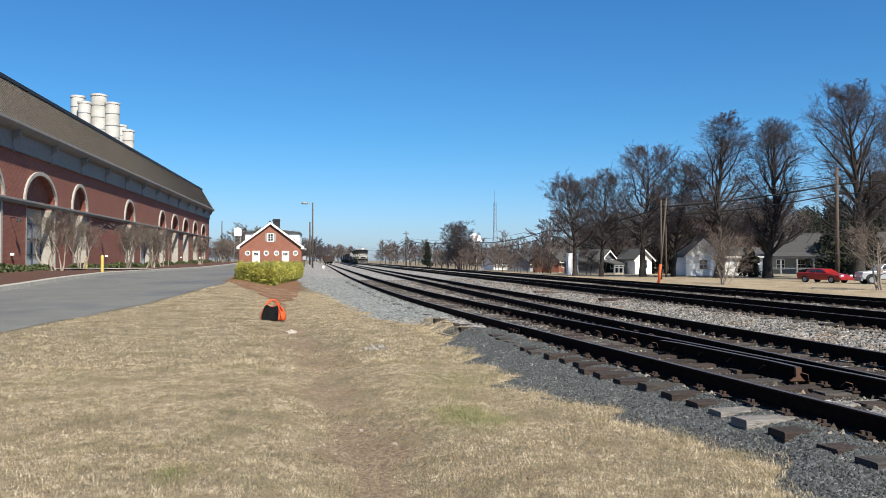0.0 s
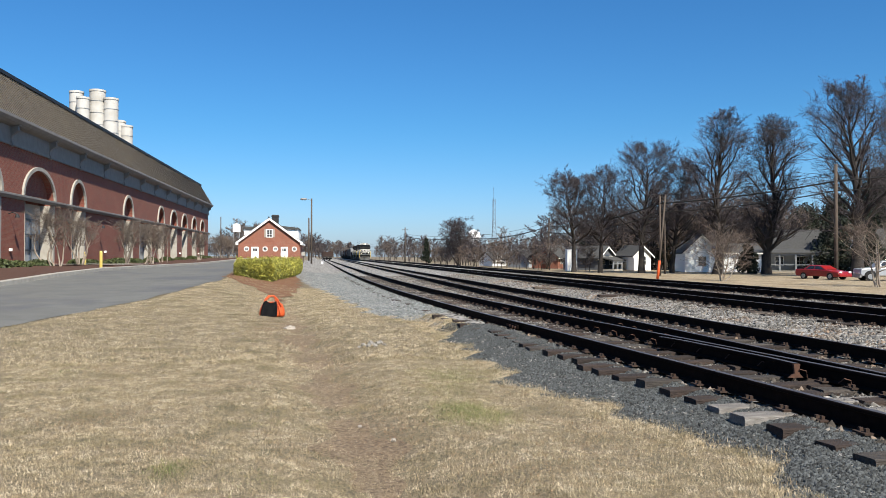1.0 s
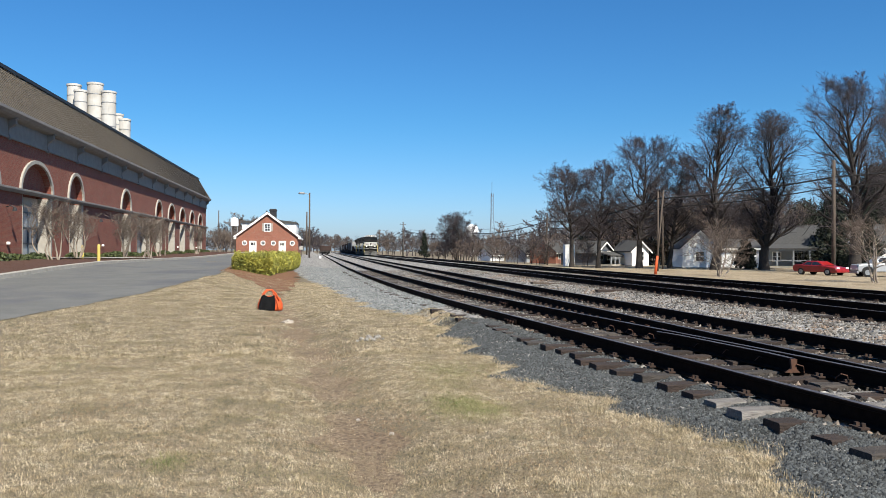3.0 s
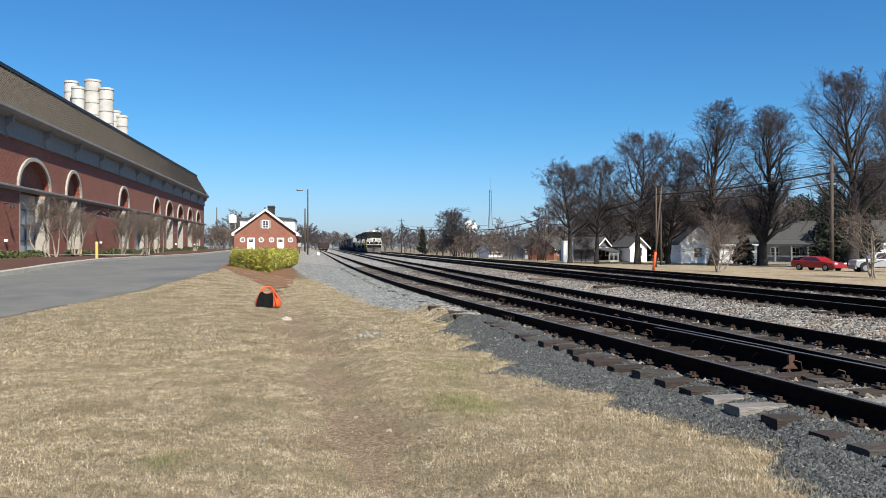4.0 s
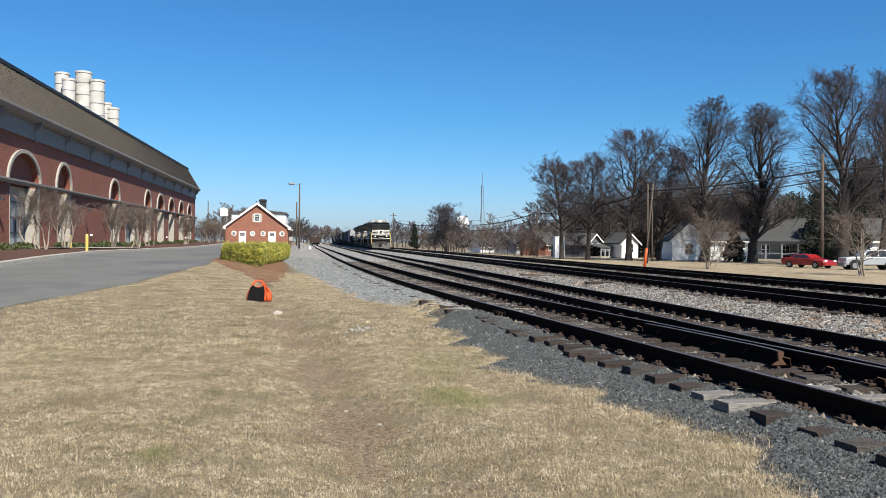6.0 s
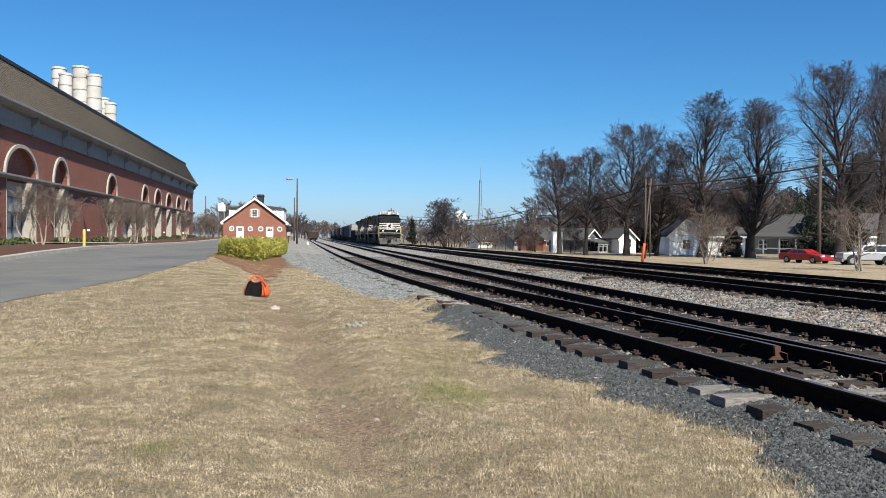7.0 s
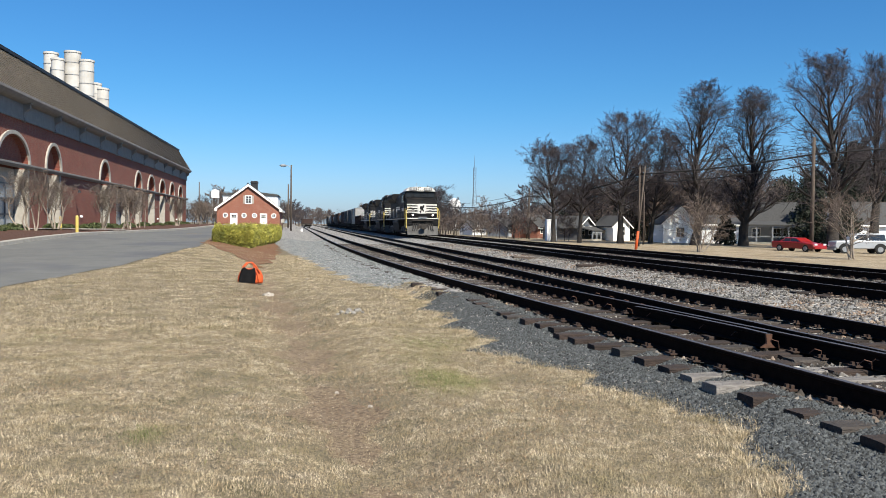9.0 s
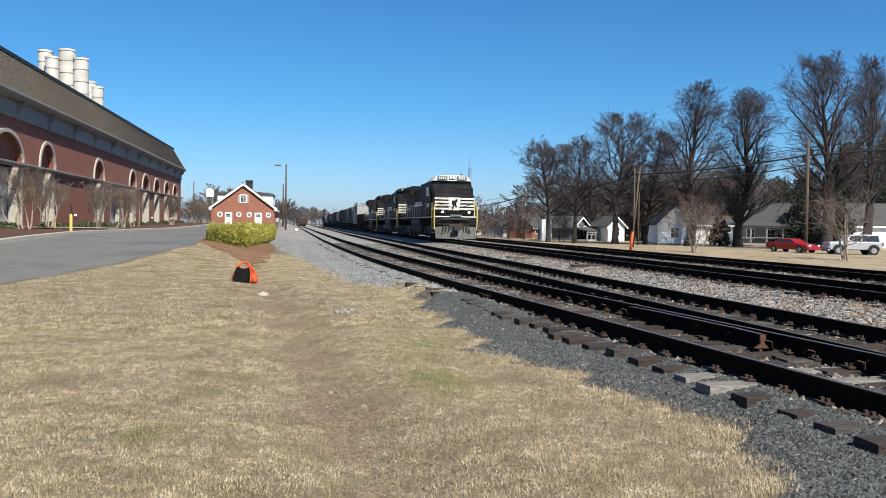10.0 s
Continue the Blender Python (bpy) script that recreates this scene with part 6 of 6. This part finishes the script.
road_car("sedan", "faded red low coupe parked on the grass verge", at(44.0, 67.6, -72, -0.0), RED_PAINT,
         [(-2.2, 0.3), (2.15, 0.26), (2.28, 0.45), (2.2, 0.68), (1.0, 0.86), (-1.5, 0.92), (-2.25, 0.9), (-2.32, 0.6)],
         [(-1.55, 0.86), (1.05, 0.82), (0.25, 1.24), (-0.9, 1.27)], 1.72, (-1.38, 1.38), 0.31,
         [[(-1.2, 0.92), (-0.35, 0.92), (-0.35, 1.19), (-0.85, 1.19)], [(-0.28, 0.92), (0.78, 0.9), (0.2, 1.18), (-0.28, 1.19)]], 2.25)
suv = road_car("utility_vehicle", "white two-door utility vehicle parked on the grass verge", at(46.3, 62.6, 164, -0.0), SILVER_PAINT,
               [(-2.1, 0.45), (2.1, 0.42), (2.22, 0.6), (2.16, 1.02), (0.95, 1.14), (-2.12, 1.12)],
               [(-2.02, 1.08), (1.0, 1.08), (0.42, 1.7), (-1.9, 1.74)], 1.85, (-1.4, 1.42), 0.38,
               [[(-1.85, 1.14), (-0.5, 1.14), (-0.5, 1.62), (-1.78, 1.65)], [(-0.4, 1.14), (0.78, 1.14), (0.36, 1.6), (-0.4, 1.62)]], 2.2)
for side in (-1, 1):
    part("tail_lamp", Shape().box(-2.17, -2.03, side * 0.82 - 0.12, side * 0.82 + 0.12, 0.78, 1.06), RED_PAINT, suv, "red tail lamp", bevel=0.01)
    part("door_mirror", Shape().box(0.62, 0.76, side * 0.99 - 0.09, side * 0.99 + 0.09, 1.14, 1.32), SILVER_PAINT, suv, bevel=0.02)
    for x in (-1.4, 1.42):
        # Thin dark plate on the closed flank paints the shade of a wheel arch.
        part("arch_shade_plate", Shape().prism([(x + 0.5 * math.cos(math.pi * k / 10), 0.42 + 0.47 * math.sin(math.pi * k / 10)) for k in range(11)], side * 0.928 - 0.006, side * 0.928 + 0.006), RUBBER, suv, "dark plate standing in for wheel arch shade")


# ---- turnout details beside the near rail ----
guard = thing("guard_rail", "short rusty guard rail with a flared end", "rail")
ys = list(np.linspace(9.0, 12.3, 12))
rail("bar", ys, lambda y: siding_x(y) + 0.60 - 0.10 * max(0, (9.5 - y)) - 0.12 * max(0, y - 11.8), Z_NEAR - 0.005, guard)
# Plate added over the rusty end face; its lighter colour paints the sunlight there.
part("lit_end_plate", Shape().prism([(float(siding_x(9)) + 0.44, Z_NEAR - 0.17), (float(siding_x(9)) + 0.62, Z_NEAR - 0.17), (float(siding_x(9)) + 0.57, Z_NEAR - 0.12), (float(siding_x(9)) + 0.58, Z_NEAR - 0.01), (float(siding_x(9)) + 0.50, Z_NEAR - 0.01), (float(siding_x(9)) + 0.51, Z_NEAR - 0.12)], 8.96, 8.995), RUST, guard, "rusty cut end in a lighter, sunlit colour")
for k in range(4):
    y = 9.3 + k * 0.85
    part("spacer_block", Shape().box(float(siding_x(y)) + 0.62, float(siding_x(y)) + 0.74, y - 0.06, y + 0.06, Z_NEAR - 0.16, Z_NEAR - 0.06), RUST, guard)
for k, (y, off) in enumerate([(15.6, -0.753), (12.2, 0.753), (21.0, 0.753)]):
    jb = thing("joint_bar", "bolted rusty splice bar on a rail joint", "joint bar", group="rail joints")
    x = float(siding_x(y)) + off
    part("plate", Shape().box(x - 0.045, x - 0.02, y - 0.45, y + 0.45, Z_NEAR - 0.15, Z_NEAR - 0.05), RAIL, jb, bevel=0.006)
    for i in range(4):
        part("bolt", Shape().box(x - 0.075, x - 0.044, y - 0.36 + i * 0.22, y - 0.31 + i * 0.22, Z_NEAR - 0.12, Z_NEAR - 0.08), RUST, jb)
clips = Shape()
for line, ya, yb in ((lambda y: siding_x(y) + 0.753, 6.0, 15.0), (lambda y: LEAD_X - 0.753, 7.5, 16)):
    y = ya
    while y < yb:
        x = float(line(y))
        for s in (-1,):
            clips.tube([(x + s * 0.09, y, Z_NEAR - 0.17), (x + s * 0.12, y - 0.03, Z_NEAR - 0.09), (x + s * 0.19, y - 0.02, Z_NEAR - 0.07), (x + s * 0.21, y + 0.05, Z_NEAR - 0.13)], 0.007, 5)
        y += 0.74
cl = part("rail_clip", clips, RUST)
tagged(cl, "rusty spring clips holding the rails", "rail clip", kind="stuff")
board = thing("timber_scrap", "weathered board lying on the ballast", "timber", pose(9.3, 33, float(bed(9.3, 33)) + 0.03, 0, 3, 20))
part("plank", Shape().box(-0.9, 0.9, -0.1, 0.1, -0.02, 0.06), POLE, board, bevel=0.01)
board = thing("timber_scrap", "dark plank lying on the ballast", "timber", pose(9.6, 26.5, float(bed(9.6, 26.5)) + 0.03, 0, 0, 8))
part("plank", Shape().box(-0.55, 0.55, -0.1, 0.1, -0.02, 0.06), TIE, board, bevel=0.01)


# ---- crushed stone ----
CHIP = np.array([(1, 0, -0.45), (-1, 0, -0.45), (0, 1, -0.45), (0, -1, -0.45), (0, 0, 0.9), (0.5, 0.45, 0.5)], float)
CHIP_F = np.array([(0, 2, 5), (2, 4, 5), (4, 0, 5), (2, 1, 4), (1, 3, 4), (3, 0, 4)])


def stones(name, x, y, z, size, rng, mat, label):
    """Angular stones strewn at the points, as one mesh."""
    n = len(x)
    v = CHIP[None] * rng.uniform(0.55, 1.25, (n, 6, 1)) * np.stack([rng.uniform(0.8, 1.3, n), rng.uniform(0.7, 1.2, n), rng.uniform(0.55, 0.95, n)], 1)[:, None]
    v += rng.normal(0, 0.16, v.shape)
    t = rng.uniform(0, math.tau, n)
    c, s = np.cos(t)[:, None], np.sin(t)[:, None]
    tilt = rng.uniform(-0.45, 0.45, n)
    ct, st = np.cos(tilt)[:, None], np.sin(tilt)[:, None]
    vx, vy, vz = v[..., 0], v[..., 1], v[..., 2]
    vx, vz = vx * ct - vz * st, vx * st + vz * ct
    v = np.stack([vx * c - vy * s, vx * s + vy * c, vz], -1) * size[:, None, None]
    v += np.stack([x, y, z], 1)[:, None]
    tris = (np.arange(n)[:, None, None] * 6 + CHIP_F[None]).reshape(-1, 3)
    ob = new(name, tri_mesh(name, v.reshape(-1, 3), tris, mat))
    return tagged(ob, label, "gravel", kind="stuff")


rng = np.random.default_rng(11)


def strew(n, ya, yb, power=1.6):
    """Distances along the line, denser towards the near end."""
    return ya + (yb - ya) * rng.random(n) ** power


# dark gravel shoulder beside the siding
n = 70000
y = strew(n, 4.3, 19.5, 1.3)
e = edge_x(y)
x = e - 0.12 + (siding_x(y) - 1.0 - e + 0.25) * rng.random(n) ** 0.9
keep = (y < 17.2 + 0.9 * np.sin(x * 3))
x, y = x[keep], y[keep]
stones("gravel", x, y, bed(x, y) + 0.006, rng.uniform(0.008, 0.023, len(x)), rng, STONE_DARK, "dark blue-grey crushed gravel beside the siding")
# pale shoulder farther on
n = 26000
y = strew(n, 20.6, 70, 1.4)
e = edge_x(y)
x = e - 0.15 + (siding_x(y) - 0.75 - e + 0.2) * rng.random(n)
stones("gravel", x, y, bed(x, y) + 0.008, rng.uniform(0.02, 0.042, n), rng, STONE_PALE, "pale grey crushed gravel along the siding")
# ballast between the rails and the tracks
n = 90000
y = strew(n, 5.0, 60, 2.0)
lo_x = siding_x(y) - 0.95
x = lo_x + (18.2 - lo_x) * rng.random(n)
rails = [siding_x(y) - 0.753, siding_x(y) + 0.753, LEAD_X - 0.753, LEAD_X + 0.753, MAIN_X - 0.753, MAIN_X + 0.753, FAR_MAIN_X - 0.753, FAR_MAIN_X + 0.753]
keep = np.all([np.abs(x - r) > 0.10 for r in rails], axis=0)
x, y = x[keep], y[keep]
foul = (x < 7.7) & (rng.random(len(x)) < 0.7 - 0.55 * smooth01((y - 8) / 12))
for name, on, mat, label in (("ballast_stone", ~foul, STONE_LIGHT, "pale angular ballast stones between the rails"),
                             ("ballast_stone", foul, STONE_DIRTY, "dark oily ballast stones between the siding rails")):
    stones(name, x[on], y[on], bed(x[on], y[on]) + 0.012, rng.uniform(0.018, 0.045, int(on.sum())), rng, mat, label)


# ---- dry grass ----
def blades(name, x, y, length, width, rng, mat, label, base=land):
    """Thin leaning blades."""
    n = len(x)
    z = base(x, y) - 0.004
    t = rng.uniform(0, math.tau, n)
    lean = rng.uniform(0.35, 1.4, n)
    dx, dy = np.cos(t) * np.sin(lean), np.sin(t) * np.sin(lean)
    dz = np.cos(lean)
    p = np.stack([x, y, z], 1)
    d = np.stack([dx, dy, dz], 1) * length[:, None]
    w = np.stack([-np.sin(t + rng.normal(0, 0.5, n)), np.cos(t), np.zeros(n)], 1) * width[:, None]
    v = np.stack([p - w, p + w, p + d], 1).reshape(-1, 3)
    tris = np.arange(n * 3).reshape(n, 3)
    ob = new(name, tri_mesh(name, v, tris, mat))
    return tagged(ob, label, "grass", kind="stuff")


WORN = [  # x, y, half width, half length, how bare
    (0.56, 7.8, 0.38, 0.95, 0.95), (0.42, 10.2, 0.26, 1.5, 0.5), (0.15, 13.3, 0.34, 2.0, 0.65), (-0.5, 16.8, 0.45, 2.4, 0.65), (-2.3, 8.6, 0.5, 0.45, 0.75),
    (-1.35, 7.45, 0.28, 0.25, 0.6), (-0.27, 7.35, 0.22, 0.35, 0.6), (-1.05, 10.9, 0.5, 0.5, 0.5), (-3.1, 7.3, 0.4, 0.3, 0.5), (-1.3, 20.5, 0.5, 3.0, 0.6),
    (2.2, 6.9, 0.5, 0.5, 0.45), (1.6, 6.1, 0.6, 0.4, 0.4), (2.6, 8.0, 0.4, 0.7, 0.4), (0.9, 5.3, 0.5, 0.3, 0.45), (2.3, 10.0, 0.35, 1.2, 0.35), (-2.9, 12.5, 0.7, 0.5, 0.35), (-0.9, 5.6, 0.4, 0.25, 0.35)]


def worn(x, y):
    """How far the turf is worn down to dead brown thatch."""
    u = x + 0.10 * np.sin(5.1 * y + 2 * x) + 0.06 * np.sin(13 * y)
    v = y + 0.18 * np.sin(4.3 * x + 1.0) + 0.08 * np.sin(11 * x + 3 * y)
    return np.clip(sum(k * np.exp(-((u - a) / w) ** 2 - ((v - b) / h) ** 2) for a, b, w, h, k in WORN), 0, 1)


def thick(x, y):
    """How thickly the turf grows, from bare to full."""
    a = 0.5 + 0.5 * np.sin(1.1 * x + 0.6 * y + 1.5 * np.sin(0.8 * y)) * np.sin(0.9 * y - 0.7 * x + 1.2 * np.sin(1.3 * x))
    b = 0.5 + 0.5 * np.sin(3.7 * x + 1.9 * y + 2 * np.sin(2.1 * y)) * np.sin(3.1 * y - 2.3 * x)
    return np.clip(0.55 + 0.25 * a + 0.35 * b, 0.12, 1) * (1 - 0.85 * worn(x, y))


def lawn(n, ya, yb, power, per, spread):
    """Blades in small tufts: their feet and each one's tuft size."""
    y = strew(n, ya, yb, power)
    left = np.maximum(-0.42 * y - 0.8, table(y, ROAD_EDGE) + 0.05)
    right = edge_x(y) + 0.10
    x = left + (right - left) * rng.random(n)
    keep = rng.random(n) < thick(x, y)
    x, y = np.repeat(x[keep], per), np.repeat(y[keep], per)
    size = np.repeat(rng.uniform(0.55, 1.35, int(keep.sum())), per)
    return x + rng.normal(0, spread, len(x)) * size, y + rng.normal(0, spread, len(x)) * size, size


x, y, size = lawn(140000, 4.5, 13.0, 1.1, 8, 0.02)
blades("grass", x, y, rng.uniform(0.012, 0.034, len(x)) * size, rng.uniform(0.0012, 0.0029, len(x)), rng, BLADE, "short dormant straw-coloured grass")
x, y, size = lawn(80000, 13.0, 42.0, 1.3, 6, 0.05)
blades("grass", x, y, rng.uniform(0.02, 0.05, len(x)) * size, rng.uniform(0.003, 0.0065, len(x)), rng, BLADE, "short dormant straw-coloured grass")
# dead brown thatch in the worn places
n = 260000
y = strew(n, 4.6, 25, 1.5)
x = -4 + 7 * rng.random(n)
keep = (rng.random(n) < 1.3 * worn(x, y)) & (x < edge_x(y))
x, y = x[keep], y[keep]
blades("grass", x, y, rng.uniform(0.012, 0.034, len(x)), rng.uniform(0.0012, 0.0028, len(x)) * (1 + 0.05 * y), rng, BROWN_BLADE, "worn dead brown grass over bare soil")
# darker matted tufts scattered over the lawn
n = 300000
y = strew(n, 4.6, 26, 1.4)
x = np.maximum(-0.42 * y - 0.8, table(y, ROAD_EDGE) + 0.1) * rng.random(n) + 2.2 * rng.random(n)
blot = np.sin(2.3 * x + 1.7 * y + 1.6 * np.sin(1.9 * y)) * np.sin(2.9 * y - 1.1 * x + 1.4 * np.sin(2.3 * x)) + 0.5 * np.sin(7.1 * x + 2 * y) * np.sin(6.3 * y - 3 * x)
keep = (rng.random(n) < 0.55 * smooth01((blot - 0.55) / 0.5)) & (x < edge_x(y))
x, y = x[keep], y[keep]
blades("grass", x, y, rng.uniform(0.016, 0.042, len(x)), rng.uniform(0.0014, 0.003, len(x)) * (1 + 0.05 * y), rng, DARK_BLADE, "darker matted olive tufts in the dormant lawn")
# longer straw hanging over the edge of the gravel
n = 26000
y = strew(n, 4.6, 22, 1.3)
x = edge_x(y) - np.abs(rng.normal(0, 0.22, n)) + 0.14
blades("grass", x, y, rng.uniform(0.03, 0.075, n), rng.uniform(0.0014, 0.003, n), rng, BLADE, "longer straw along the edge of the gravel", lambda x, y: np.maximum(land(x, y), bed(x, y)))
# straw and sand lying over the shoulder between the two gravels
n = 15000
y = rng.uniform(16.6, 21.6, n)
x = edge_x(y) - 0.25 + (siding_x(y) - 0.95 - edge_x(y)) * rng.random(n)
keep = rng.random(n) < smooth01((y - 16.6 - 0.4 * np.sin(5 * x)) / 0.7) * (1 - smooth01((y - 20.8 - 0.4 * np.sin(4 * x)) / 0.7))
x, y = x[keep], y[keep]
blades("grass", x, y, rng.uniform(0.02, 0.05, len(x)), rng.uniform(0.0035, 0.007, len(x)), rng, BLADE, "pale straw strewn over the gravel shoulder", lambda x, y: np.maximum(land(x, y), bed(x, y)) + 0.01)
gx, gy = [], []
for cx, cy, r, n in ((1.48, 8.3, 0.36, 11000), (1.75, 11.0, 0.6, 7500), (1.3, 9.6, 0.4, 1500), (-1.2, 6.6, 0.14, 1300), (-4.4, 10.8, 0.5, 1500), (-3.6, 12.2, 0.4, 900), (-0.5, 6.2, 0.35, 400), (-0.55, 8.5, 0.3, 500)):
    gx.append(rng.normal(cx, r * 0.6, n))
    gy.append(rng.normal(cy, r * 0.9, n))
x, y = np.concatenate(gx), np.concatenate(gy)
blades("grass", x, y, rng.uniform(0.018, 0.042, len(x)), rng.uniform(0.0013, 0.0025, len(x)), rng, GREEN_BLADE, "sparse green grass tufts in the dry lawn")
# weeds and stems on the ballast by the main line
n = 1500
y = strew(n, 14, 60, 1.4)
x = MAIN_X - 1.9 + rng.normal(0, 0.25, n)
weeds = blades("weed", x, y, rng.uniform(0.05, 0.15, n), rng.uniform(0.004, 0.009, n), rng, SOIL, "dry brown weeds along the main line", bed)


# ---- movement ----
def motions():
    leader = TRAIN[0][0]
    for owner, wheel, r in WHEELS:
        if owner == leader:  # the leader's wheels roll with the ground
            x, y, z = wheel.location
            walk(wheel, [(k / 30, pose(x, y, z, math.degrees(19.72 * k / 30 / r))) for k in range(301)])
    for car, back in TRAIN:
        walk(car, [(k / 4, pose(MAIN_X, 256.0 - 19.72 * k / 4 + back, Z_MAIN)) for k in range(41)])


motions()
